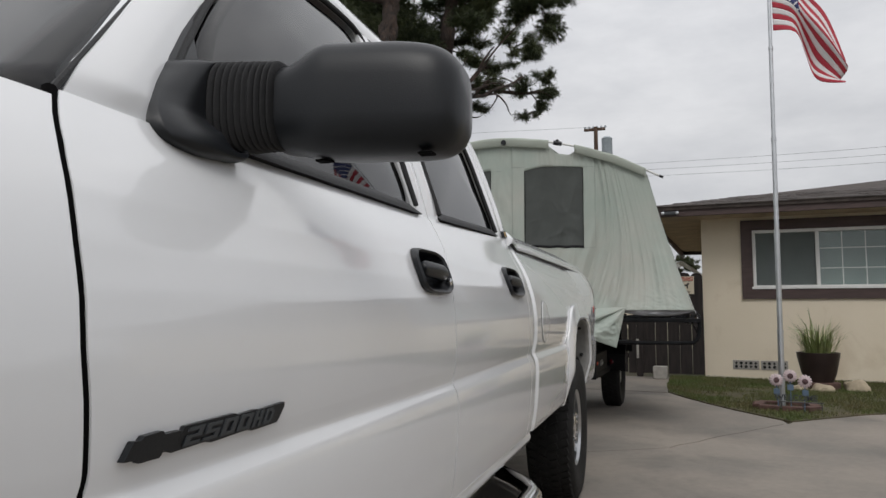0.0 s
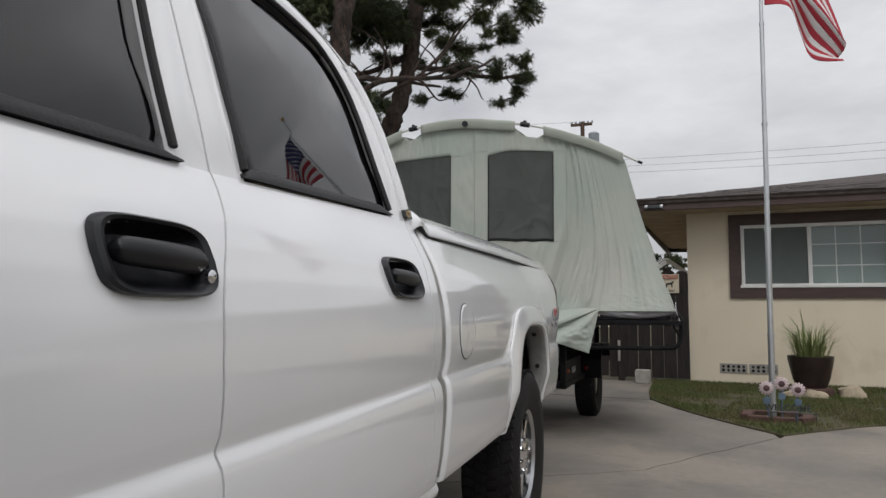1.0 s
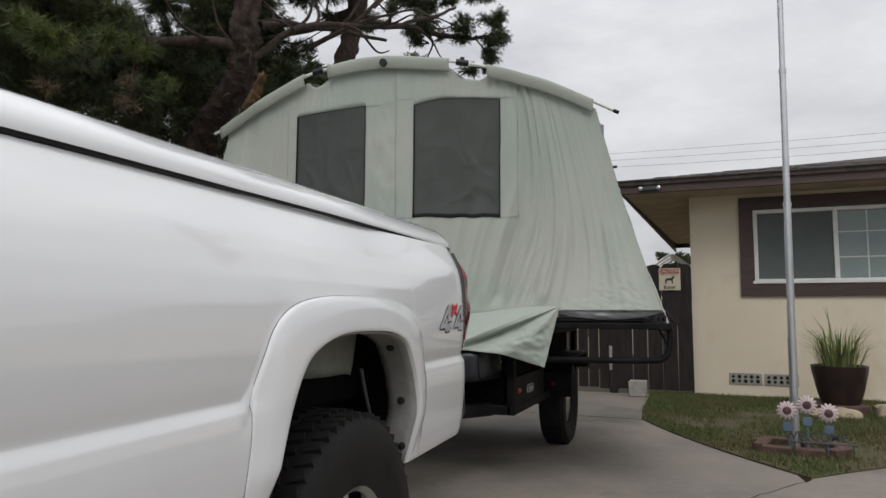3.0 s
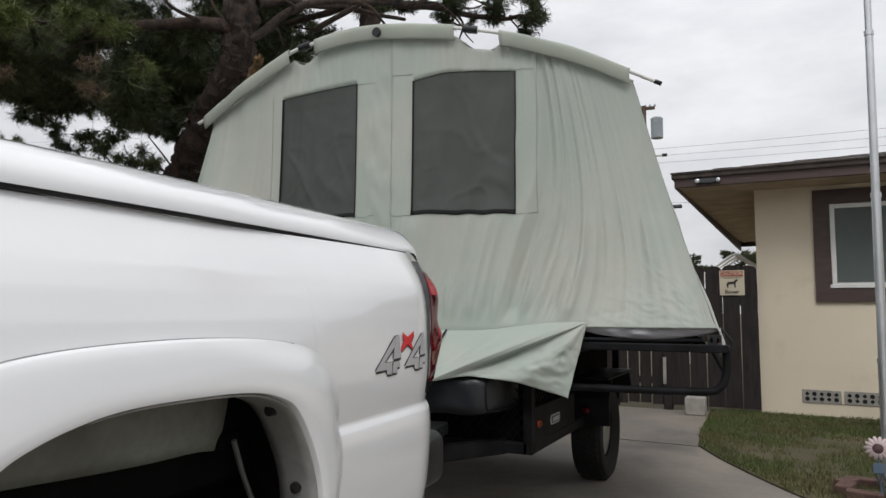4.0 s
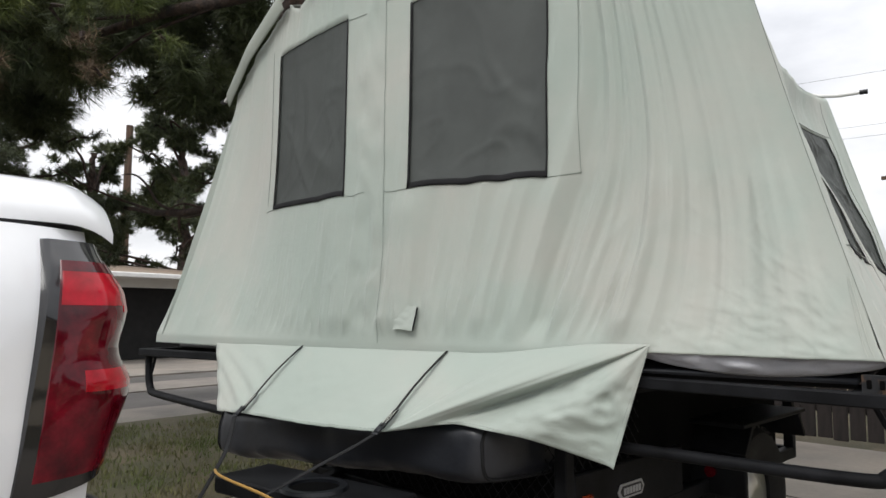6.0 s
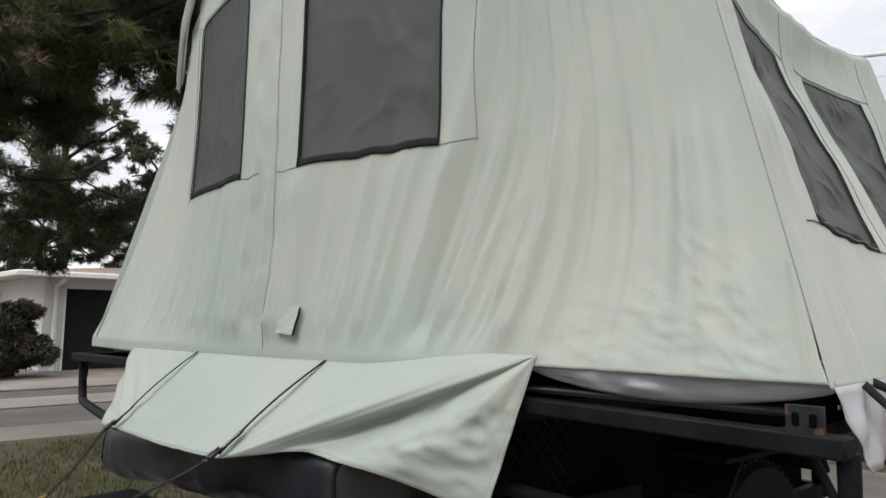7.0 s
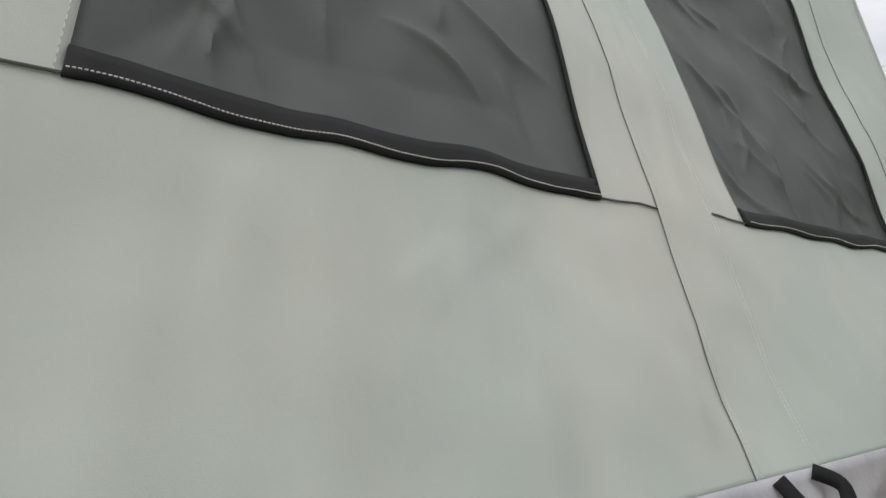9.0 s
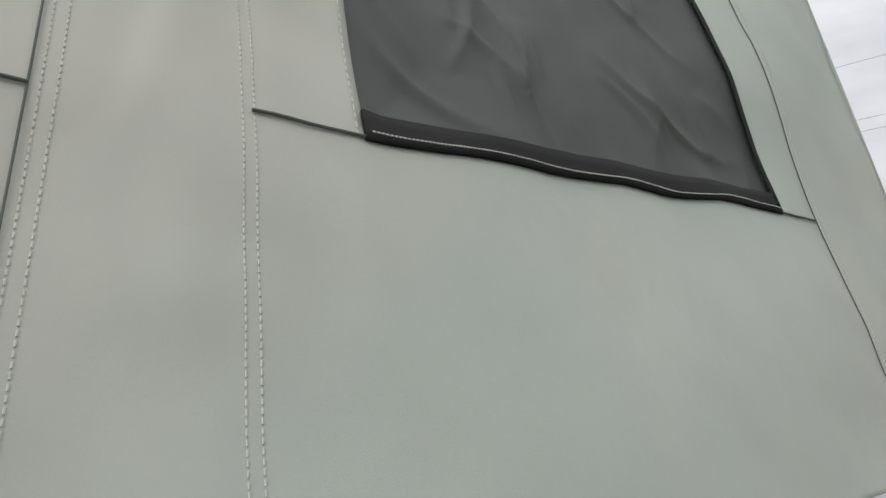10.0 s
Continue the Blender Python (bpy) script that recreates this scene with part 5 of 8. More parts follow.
cols = []
for k in lin(0, 1, 150):
    cols.append(("r", k))
xs_mid = sorted(set([round(v, 4) for v in lin(SEAM_R, WIN[0][1], 20) + lin(WIN[0][1], WIN[0][0], 84) + lin(WIN[0][0], WIN[1][1], 52) + lin(WIN[1][1], WIN[1][0], 76) + lin(WIN[1][0], SEAM_L, 8)]), reverse=True)
cols += [("m", x) for x in xs_mid[1:]]
cols += [("l", k) for k in lin(0, 1, 50)[1:]]
zfr = sorted(set([round(v, 4) for v in lin(0, 0.40, 84) + lin(0.40, 0.885, 30) + lin(0.885, 1.0, 8)]))


def front_wall_at(c, v):
    kind, k = c
    if kind == "m":
        x = k
        zt = wall_top(x)
        wb, wt = (WIN[0] if x > -1.85 else WIN[1])[2], win_top(x)
        # rows keep level with the windows' edges
        z = BASE_Z + (wb - BASE_Z) * v / 0.40 if v <= 0.40 else (wb + (wt - wb) * (v - 0.40) / 0.485 if v <= 0.885 else wt + (zt - wt) * (v - 0.885) / 0.115)
        return front_point(x, base_drop(x, z))
    zt0 = 2.42 if kind == "r" else 2.44
    if kind == "r":
        xe, xm = edge_r, SEAM_R
    z = BASE_Z + (zt0 - BASE_Z) * v
    if kind == "r":
        x_t = edge_r(2.42) + (SEAM_R - edge_r(2.42)) * k
        zt = TOP_Z(x_t)
        wl, wr, wb, wt = WIN[0]
        zm = BASE_Z + (wb - BASE_Z) * v / 0.40 if v <= 0.40 else (wb + (wt - wb) * (v - 0.40) / 0.485 if v <= 0.885 else wt + (TOP_Z(SEAM_R) - wt) * (v - 0.885) / 0.115)
        z = (BASE_Z + (2.42 - BASE_Z) * v) * (1 - k) + zm * k
        z = min(z, zt) if v < 1 else zt
        x = edge_f(z) * (1 - k) + SEAM_R * k
        return front_point(x, base_drop(x, z))
    wl, wr, wb, wt = WIN[1]
    zm = BASE_Z + (wb - BASE_Z) * v / 0.40 if v <= 0.40 else (wb + (wt - wb) * (v - 0.40) / 0.485 if v <= 0.885 else wt + (TOP_Z(SEAM_L) - wt) * (v - 0.885) / 0.115)
    xl = edge_l(2.44)
    z = zm * (1 - k) + (BASE_Z + (2.44 - BASE_Z) * v) * k
    zt = TOP_Z(SEAM_L + (xl - SEAM_L) * k)
    z = min(z, zt) if v < 1 else zt
    x = SEAM_L * (1 - k) + edge_l(z) * k
    return front_point(x, base_drop(x, z))


def in_window(i, j):
    kind, k = cols[i]
    kind2, k2 = cols[i + 1]
    if kind2 != "m":
        return False
    xa = k if kind == "m" else SEAM_R
    x, v = (xa + k2) / 2, (zfr[j] + zfr[j + 1]) / 2
    return any(a < x < b for a, b, _, _ in WIN) and 0.40 < v < 0.885


tpart2("front_wall", sheet(front_wall_at, cols, zfr, in_window), "canvas", label="sage green canvas wall", thick=0.002)

for n, (a, b, z0, z1) in enumerate(WIN):
    def mesh_at(u, v, a=a, b=b, z0=z0, z1=z1, n=n):
        x = a + (b - a) * u
        z = z0 + (win_top(min(max(x, a), b)) - z0) * v
        p = front_point(x, z, 1.0, 0.0)
        edge = min(u, 1 - u, v * 1.0, 1 - v) * 8
        e = min(1.0, max(edge, 0))
        crease = max(0.0, 0.10 - abs(noise.noise(Vector((x * 3.1 + z * 2.3, z * 2.0 - x, 5 + n))))) * 10
        p.y += 0.004 + 0.012 * e * (0.7 + 0.6 * noise.noise(Vector((x * 2.5, z * 2, 11 + n)))) - 0.006 * e * crease * (1.2 - v) - 0.004 * e * max(0.0, 0.09 - abs(noise.noise(Vector((x * 5.2 - z * 3.6, z * 3.0 + x, 25 + n))))) * 11 * (1.15 - v)
        return p
    win = tpart2("mesh_window", sheet(mesh_at, lin(-0.012, 1.012, 50), lin(-0.01, 1.012, 60)), "mesh", label="dark grey mesh window")
    for (u0, u1, v0, v1) in ((-0.006, 1.006, -0.006, 0.024), (-0.006, 0.010, 0, 1), (0.994, 1.004, 0, 1)):
        def band_at(u, v, q=(u0, u1, v0, v1), f=mesh_at):
            p = f(q[0] + (q[1] - q[0]) * u, q[2] + (q[3] - q[2]) * v)
            p.y -= 0.009
            return p
        tpart2("window_binding", sheet(band_at, lin(0, 1, 20 if v1 < 0.5 else 2), lin(0, 1, 3 if v1 < 0.5 else 20)), "webbing", win, "black window binding", 0.003)


def seam_line(name, pts, r=0.0012, mat="seam", dash=None):
    bm = tube_bm(pts, r, 6)
    return tpart2(name, bm, mat)


def front_line(x0, z0, x1, z1, n=24, off=0.003):
    return [front_point(x0 + (x1 - x0) * t, z0 + (z1 - z0) * t, 1.0, off) for t in lin(0, 1, n)]


seam_line("seam", front_line(SEAM_R, 1.70, SEAM_R, 2.60))
seam_line("seam", front_line(-1.795, BASE_Z, -1.80, 2.72, 40))
seam_line("seam", front_line(-2.64, 1.72, -2.64, 2.50))
seam_line("seam", front_line(SEAM_R - 0.0, 1.706, WIN[0][1], 1.700, 6))
seam_line("seam", front_line(WIN[0][0], 1.702, -1.79, 1.70, 6))
seam_line("seam", front_line(WIN[1][1], 1.698, -1.90, 1.702, 6))
seam_line("seam", front_line(WIN[1][0], 1.694, -2.64, 1.688, 6))
seam_line("seam", front_line(SEAM_R, 2.51, WIN[0][1], 2.51, 6))
seam_line("seam", front_line(WIN[0][0], 2.51, -1.80, 2.505, 6))
seam_line("seam", front_line(WIN[1][1], 2.47, -1.90, 2.475, 6))

# small flap tag on the front wall
def tag_at(u, v):
    wob = 0.003 * noise.noise(Vector((u * 3, v * 4, 6))) + 0.003 * (0.2 - abs(noise.noise(Vector((u * 5 + v * 3, v * 6, 16)))))
    return front_point(-1.705 + 0.095 * u + 0.003 * noise.noise(Vector((v * 4, 2, 1))), 1.140 + 0.092 * v + 0.002 * math.sin(5 * u), 0.0, 0.024 - 0.008 * v + 0.007 * (1 - v) * u + wob)
flap = tpart2("pocket_flap", rim(sheet(tag_at, lin(0, 1, 16), lin(0, 1, 16)), (0, 0.005, 0)), "canvas", label="small square canvas flap")
# black tube draws the shaded gap under the flap's right edge
tpart2("flap_edge", tube_bm([tag_at(1.0, v) + Vector((0.001, 0.004, 0)) for v in lin(0, 0.95, 12)], 0.0035, 6), "webbing", flap, "dark edge of the flap")

# side wall
SB0, SB1 = Vector((-0.13, 6.93, 1.075)), Vector((-0.46, 9.2, 1.055))
ST0, ST1 = Vector((-0.53, 7.07, 2.42)), Vector((-0.86, 9.22, 2.46))
SY0, SYD = 6.93, 2.27


SLACK = strokes(21, 16, (0.10, 2.2, 0.05, 0.33), lambda x, z: 1.75, (0.05, 0.16), (0.006, 0.016), (0.0012, 0.0036), 0.6) + \
    strokes(23, 9, (0.93, 1.20, 0.05, 0.9), lambda x, z: 1.75, (0.08, 0.22), (0.007, 0.016), (0.002, 0.005), 0.5) + \
    strokes(25, 8, (0.04, 0.24, 0.02, 0.9), lambda x, z: 1.70, (0.12, 0.30), (0.012, 0.03), (0.003, 0.007), 0.3) + \
    strokes(27, 6, (0.30, 0.95, 0.22, 0.33), lambda x, z: 0.5, (0.03, 0.08), (0.006, 0.012), (0.001, 0.003), 1.0)


def side_point(w, v, amp=1.0, off=0.0):
    v = v + 0.012 * max(0.0, 1 - max(w - 0.137, 0) / 0.28) * math.exp(-((v - 0.25) / 0.12) ** 2)
    v = v + 0.007 * noise.noise(Vector((w * 17, 3, 5))) * math.exp(-((v - 0.245) / 0.035) ** 2)
    b, t = SB0.lerp(SB1, w), ST0.lerp(ST1, w)
    p = b.lerp(t, v)
    z = p.z
    c = Vector((edge_r(z), front_y(edge_r(z), z), z))
    p += (c - SB0.lerp(ST0, v)) * (1 - w) ** 4
    sag = math.sin(math.pi * w) * math.sin(math.pi * v)
    p.x += 0.045 * math.sin(math.pi * w) * (1 - v) ** 3 - 0.05 * sag - 0.085 * math.sin(math.pi * w) * math.exp(-((v - 0.80) / 0.26) ** 2)
    p.z += 0.014 * math.sin(math.pi * w) * (1 - v) ** 4 - 0.10 * math.sin(math.pi * w) * v ** 3
    n = Vector((0.94, 0.14, 0.30))
    edge = math.exp(-w / 0.10) + math.exp(-(1 - w) / 0.08)
    near = step(0.0, 0.03, w)
    f = near * folds(w * 2.3, v * 1.4, amp * (0.004 + 0.007 * edge), 1.0, 0.10, 20)
    f += near * amp * (0.012 * noise.noise(Vector((w * 8, v * 6, 30))) + 0.003 * noise.noise(Vector((w * 30 + v * 9, v * 14, 31))))
    f += near * amp * creased(SLACK, w * 2.29, v * 1.38)
    return p + n * (f + off)


def side_w(y):
    return (y - SY0) / SYD


SWIN = [(side_w(7.236), side_w(7.850)), (side_w(8.200), side_w(8.836))]
SV0, SV1 = 0.245, 0.800
wcols = sorted(set([round(v, 5) for v in lin(0, SWIN[0][0], 34) + lin(SWIN[0][0], SWIN[0][1], 50) + lin(SWIN[0][1], SWIN[1][0], 34) + lin(SWIN[1][0], SWIN[1][1], 40) + lin(SWIN[1][1], 1, 20)]))
vrows = sorted(set([round(v, 5) for v in lin(0, SV0, 36) + lin(SV0, SV1, 44) + lin(SV1, 1, 10)]))


def side_skip(i, j):
    w, v = (wcols[i] + wcols[i + 1]) / 2, (vrows[j] + vrows[j + 1]) / 2
    return any(a < w < b for a, b in SWIN) and SV0 < v < SV1


tpart2("side_wall", sheet(lambda w, v: side_point(w, v), wcols, vrows, side_skip), "canvas", label="sage green canvas wall", thick=0.002)
net = [strokes(31 + k, 20, (0.0, 0.62, 0.0, 0.76), lambda x, z: 2.35, (0.05, 0.17), (0.006, 0.013), (0.006, 0.012), 3.0) +
       strokes(41 + k, 14, (0.0, 0.62, 0.0, 0.76), lambda x, z: 1.35, (0.04, 0.13), (0.005, 0.010), (0.005, 0.010), 2.5) +
       strokes(51 + k, 8, (0.0, 0.62, 0.02, 0.14), lambda x, z: 1.65, (0.03, 0.08), (0.004, 0.008), (0.004, 0.008), 1.5) for k in (0, 1)]
for n, (a, b) in enumerate(SWIN):
    def smesh(u, v, a=a, b=b, n=n):
        w, q = a + (b - a) * u, SV0 + (SV1 - SV0) * v
        e = min(1.0, max(min(u, 1 - u, v, 1 - v) * 7, 0))
        x, z = (b - a) * u * 2.29, 0.76 * v
        d = -0.003 - 0.014 * e + e * (0.014 * noise.noise(Vector((u * 2.4 + v * 1.6, v * 2.6, 40 + n))) + 0.005 * noise.noise(Vector((u * 6 - v * 3, v * 7, 53 + n))) + creased(net[n], x, z))
        return side_point(w, q, 1.0, d)
    win = tpart2("mesh_window", sheet(smesh, lin(-0.012, 1.012, 130), lin(-0.012, 1.012, 150)), "mesh", label="dark grey wrinkled mesh window")
    for (u0, u1, v0, v1) in ((-0.002, 1.002, -0.004, 0.034), (0.993, 1.004, 0, 1)):
        def sband(u, v, q=(u0, u1, v0, v1), f=smesh):
            return f(q[0] + (q[1] - q[0]) * u, q[2] + (q[3] - q[2]) * v) + Vector((0.006, 0.001, 0.002))
        tpart2("window_binding", sheet(sband, lin(0, 1, 30 if v1 < 0.5 else 2), lin(0, 1, 3 if v1 < 0.5 else 26)), "webbing", win, "black window binding", 0.003)


def side_line(w0, v0, w1, v1, n=30, off=0.003):
    return [side_point(w0 + (w1 - w0) * t, v0 + (v1 - v0) * t, 1.0, off) for t in lin(0, 1, n)]


def stitches(w0, v0, w1, v1, n, lift=0.0015, r=0.00065):
    bm = bmesh.new()
    for k in range(n):
        t0, t1 = k / n, (k + 0.62) / n
        tube_bm([side_point(w0 + (w1 - w0) * t, v0 + (v1 - v0) * t, 1.0, lift) for t in (t0, t1)], r, 4, bm)
    return tpart2("stitching", bm, "stitch", label="pale stitching")


FLAPS = [(side_w(7.118), side_w(7.968)), (side_w(8.092), side_w(8.935))]
for n, w in enumerate((FLAPS[0][0], FLAPS[0][1], FLAPS[1][0], FLAPS[1][1])):
    if n % 2:
        seam_line("seam", side_line(w, 0.0, w, 0.97), 0.0008, "side_seam")
    stitches(w + 0.003, 0.0, w + 0.003, 0.95, 250)
    stitches(w + 0.0070, 0.0, w + 0.0070, 0.95, 250)
for (a, b), (la, lb) in zip(SWIN, FLAPS):
    seam_line("seam", side_line(la + 0.006, SV0 + 0.004, a, SV0, 6), 0.0014, "side_seam")
    seam_line("seam", side_line(b, SV0, lb, SV0 - 0.004, 6), 0.0014, "side_seam")
    seam_line("seam", side_line(la, SV1 + 0.012, lb, SV1 + 0.012, 24), 0.0012, "side_seam")
for a, b in SWIN:
    stitches(a - 0.003, SV0, a - 0.003, 0.80, 90)
# white stitching along the lower window bindings
for a, b in SWIN:
    stitches(a, SV0 - 0.0006, b, SV0 - 0.0006, 150, 0.0125, 0.0006)

# the corner seam between front and side, with a loose edge near the base
bm = tube_bm([Vector((edge_r(z), front_y(edge_r(z), z) - 0.002, z)) for z in lin(1.09, 2.41, 24)], 0.0006, 6)
tpart2("corner_seam", bm, "side_seam", label="dark corner seam")
for inset in (0.016, 0.031):
    bm = bmesh.new()
    for k in range(60):
        pts = []
        for q in (k / 60, (k + 0.6) / 60):
            z = 1.095 + 0.22 * q
            pts.append(front_point(edge_f(z) - 0.003 - inset * (0.25 + 0.75 * (1 - q) ** 0.6), z, 1.0, 0.0045))
        tube_bm(pts, 0.0009, 4, bm)
    tpart2("stitching", bm, "stitch")


# rear and far walls, and the roof between the hoops
RB0, RB1 = SB1, Vector((-3.60, 8.66, 1.06))
def rear_at(u, v):
    b = RB0.lerp(RB1, u)
    zt = 2.46 + 0.32 * math.sin(math.pi * u)
    t = ST1.lerp(Vector((-3.55, 8.8, 2.46)), u)
    t.z = zt
    return b.lerp(t, v)
tpart2("rear_wall", sheet(rear_at, lin(0, 1, 20), lin(0, 1, 8)), "canvas", label="sage green canvas wall", thick=0.002)
def left_at(u, v):
    b = Vector((-3.33, 6.385, BASE_Z)).lerp(RB1, u)
    t = Vector((-3.28, 6.76, 2.44)).lerp(Vector((-3.55, 8.8, 2.46)), u)
    p = b.lerp(t, v)
    p.x += 0.05 * math.sin(math.pi * u) * math.sin(math.pi * v)
    return p
tpart2("side_wall", sheet(left_at, lin(0, 1, 12), lin(0, 1, 8)), "canvas", label="sage green canvas wall", thick=0.002)
def roof_sheet(u, v):
    x = -0.53 + (-3.28 + 0.53) * u
    f = Vector((x, FRONT_TOP(x) + 0.004, wall_top(x)))
    r = ST1.lerp(Vector((-3.55, 8.8, 2.46)), u)
    r.z = 2.46 + 0.32 * math.sin(math.pi * u)
    p = f.lerp(r, v)
    p.z -= (0.05 + 0.05 * (1 - u) ** 8) * math.sin(math.pi * v)
    p.x -= 0.055 * (1 - u) ** 8 * math.sin(math.pi * v)
    return p
tpart2("roof", sheet(roof_sheet, lin(0, 1, 30), lin(0, 1, 12)), "canvas", label="sage green canvas roof", thick=0.002)

# hoop pole in its sleeves
def hoop(x, lift=0.035, fwd=0.035):
    p = Vector((x, FRONT_TOP(x) - fwd, TOP_Z(x) + lift))
    if x > -0.56:  # the rod runs on straight past the sleeve
        p = hoop(-0.56, lift, fwd) + (hoop(-0.56, lift, fwd) - hoop(-0.66, lift, fwd)) * (x + 0.56) * 10
    return p
pole = tpart2("hoop_pole", tube_bm([hoop(x) for x in lin(-3.40, -0.42, 50)], 0.011, 8), "white_rod", label="white tent hoop pole")
for x0, x1 in ((-3.33, -2.47), (-2.28, -1.44), (-1.20, -0.54)):
    def sleeve_at(u, v, x0=x0, x1=x1):
        x = x0 + (x1 - x0) * u
        p = hoop(x)
        a = v * 1.0
        prof = [(0.020, 0.008), (0.006, 0.016), (-0.008, 0.012), (-0.014, 0.0), (-0.011, -0.03), (-0.003, -0.055), (0.006, -0.072)]
        f = a * 6
        i = min(int(f), 5)
        dy = prof[i][0] + (prof[i + 1][0] - prof[i][0]) * (f - i)
        dz = prof[i][1] + (prof[i + 1][1] - prof[i][1]) * (f - i)
        return p + Vector((0, dy - 0.01, dz + 0.004 * noise.noise(Vector((x * 8, v * 3, 1)))))
    tpart2("pole_sleeve", sheet(sleeve_at, lin(0, 1, 24), lin(0, 1, 12)), "canvas_sleeve", label="canvas sleeve round the hoop pole", thick=0.003)
for x in (-2.36, -1.36):
    bm = tube_bm([hoop(x - 0.04), hoop(x + 0.04)], 0.022, 10)
    tube_bm([hoop(x) + Vector((0, 0, -0.02)), hoop(x) + Vector((0, 0, 0.035))], 0.016, 8, bm)
    tpart2("pole_joint", bm, "plastic", label="black pole joint")
for x, d in ((-0.42, 1), (-3.40, -1)):
    tpart2("rod_end", tube_bm([hoop(x), hoop(x + 0.035 * d)], 0.013, 8), "plastic", label="black rod end cap")
tpart2("grommet", lathe_bm([(0.026, -0.012), (0.026, 0.012), (0.012, 0.016), (0.0, 0.016)], 14, "Y", None, hoop(-1.867, 0.0, 0.055)), "plastic", label="dark grommet hole")
# rear hoop with its end rod
def hoop_r(u):
    p = ST1.lerp(Vector((-3.55, 8.8, 2.46)), u)
    p.z = 2.48 + 0.32 * math.sin(math.pi * min(max(u, 0), 1))
    return p
tpart2("hoop_pole", tube_bm([hoop_r(u) for u in lin(-0.06, 1.04, 30)], 0.011, 8), "white_rod", label="white tent hoop pole")
tpart2("rod_end", tube_bm([hoop_r(-0.06), hoop_r(-0.075)], 0.014, 8), "plastic", label="black rod end cap")

# skirt flap over the front of the trailer
FB_Y = curve_of([-2.40, -2.15, -1.46, -1.15, -0.842], [6.235, 6.24, 6.32, 6.52, 6.73], 0.04)
FB_Z = curve_of([-2.45, -2.18, -1.80, -1.44, -1.25, -1.05, -0.824], [0.79, 0.805, 0.800, 0.812, 0.845, 0.815, 0.730], 0.03)
U_TOP, U_LOW = 0.349, 0.391  # where the strap by the loose corner starts and ends along the flap's edges


def skirt_top(u):
    x = -0.744 + (-2.813 + 0.744) * u
    return Vector((x, front_y(x, 1.105) - 0.006, base_drop(x, 1.100 + 0.010 * (1 - u))))


def skirt_low(u):
    x = -0.824 + (-2.40 + 0.824) * u
    return Vector((x, FB_Y(x), FB_Z(x)))


def skirt_at(u, v):
    """Taut between the straps; beyond them a corner hangs loose below a ridge that runs to the strap's foot."""
    c, d, b = skirt_top(0.0), skirt_low(0.0), skirt_low(U_LOW)
    if u < 0.4:
        s = u / 0.4
        p = c.lerp(d, v).lerp(c.lerp(b, v), s) + (skirt_low(U_LOW * s) - d.lerp(b, s)) * v ** 2
        hollow = math.exp(-((s - 0.74) / 0.17) ** 2) - 0.35 * math.exp(-((s - 0.34) / 0.16) ** 2)
        p -= Vector((0.55, -0.83, 0)) * 0.085 * hollow * math.sin(math.pi * min(v, 0.80) / 1.6) * (1 - 0.55 * step(0.7, 1.0, v))
        near = 1 - step(0.55, 0.95, s)
        fan = 0.2 - abs(noise.noise(Vector((s * 5.5 + v * 2.5, v * 5 - s * 2, 4)))) - 0.5 * abs(noise.noise(Vector((s * 11 + v * 6, v * 9, 14))))
        p += Vector((0.55, -0.83, 0.1)) * near * step(0.12, 0.5, v) * (0.024 * fan + 0.012 * noise.noise(Vector((s * 3, v * 3, 24))))
        return p
    if u < 0.65:
        w = U_TOP * (u - 0.4) / 0.25
        p = skirt_top(w).lerp(b, v)
        soft = math.sin(math.pi * v) * (w / U_TOP)
        lap = math.exp(-((w / U_TOP - 0.42) / 0.12) ** 2) + 0.6 * math.exp(-((w / U_TOP - 0.72) / 0.08) ** 2)
        return p + Vector((0, -0.6, 0.7)) * (0.010 * lap * math.sin(math.pi * v) + 0.012 * soft * noise.noise(Vector((w * 16, v * 2, 6))))
    f = (u - 0.65) / 0.35
    p = skirt_top(U_TOP + f * (1 - U_TOP)).lerp(skirt_low(U_LOW + f * (1 - U_LOW)), v)
    left = step(0.62, 0.80, f)
    mid = math.sin(math.pi * v)
    p += Vector((0, -0.6, 0.7)) * mid * (0.010 * (1 - left) * noise.noise(Vector((f * 4, v * 2, 9))) + 0.030 * left * noise.noise(Vector((f * 14 + v * 3.5, v * 1.2, 19))))
    return p + Vector((0, -0.6, 0.7)) * 0.004 * v * noise.noise(Vector((f * 22, v * 8, 2)))
def skirt_soft(u, v):
    """The ridge is rounded where the cloth turns over it."""
    h = 0.055 * max(0.0, 1 - abs(u - 0.4) / 0.075)
    if h < 0.002 or v < 0.04:
        return skirt_at(u, v)
    return sum((skirt_at(u + h * k / 3, v) for k in range(-3, 4)), Vector()) / 7


skirt_bm = sheet(skirt_soft, lin(0, 0.4, 44) + lin(0.4, 0.65, 24)[1:] + lin(0.65, 1, 44)[1:], lin(0, 1, 40))
bmesh.ops.remove_doubles(skirt_bm, verts=skirt_bm.verts, dist=0.0004)
skirt = tpart2("skirt_flap", skirt_bm, "canvas", label="loose canvas skirt flap with straps", thick=0.003)
for u0, u1, v0, v1 in ((0.012, 0.012, 0.02, 1.0), (0.0, 1.0, 0.975, 0.975)):
    bm = bmesh.new()
    n = 60 if u0 == u1 else 150
    for k in range(n):
        ends = [skirt_at(u0 + (u1 - u0) * q, v0 + (v1 - v0) * q) + Vector((0.001, -0.0022, 0.0015)) for q in (k / n, (k + 0.6) / n)]
        tube_bm(ends, 0.0008, 4, bm)
    tpart2("stitching", bm, "seam", skirt, "stitched hem")


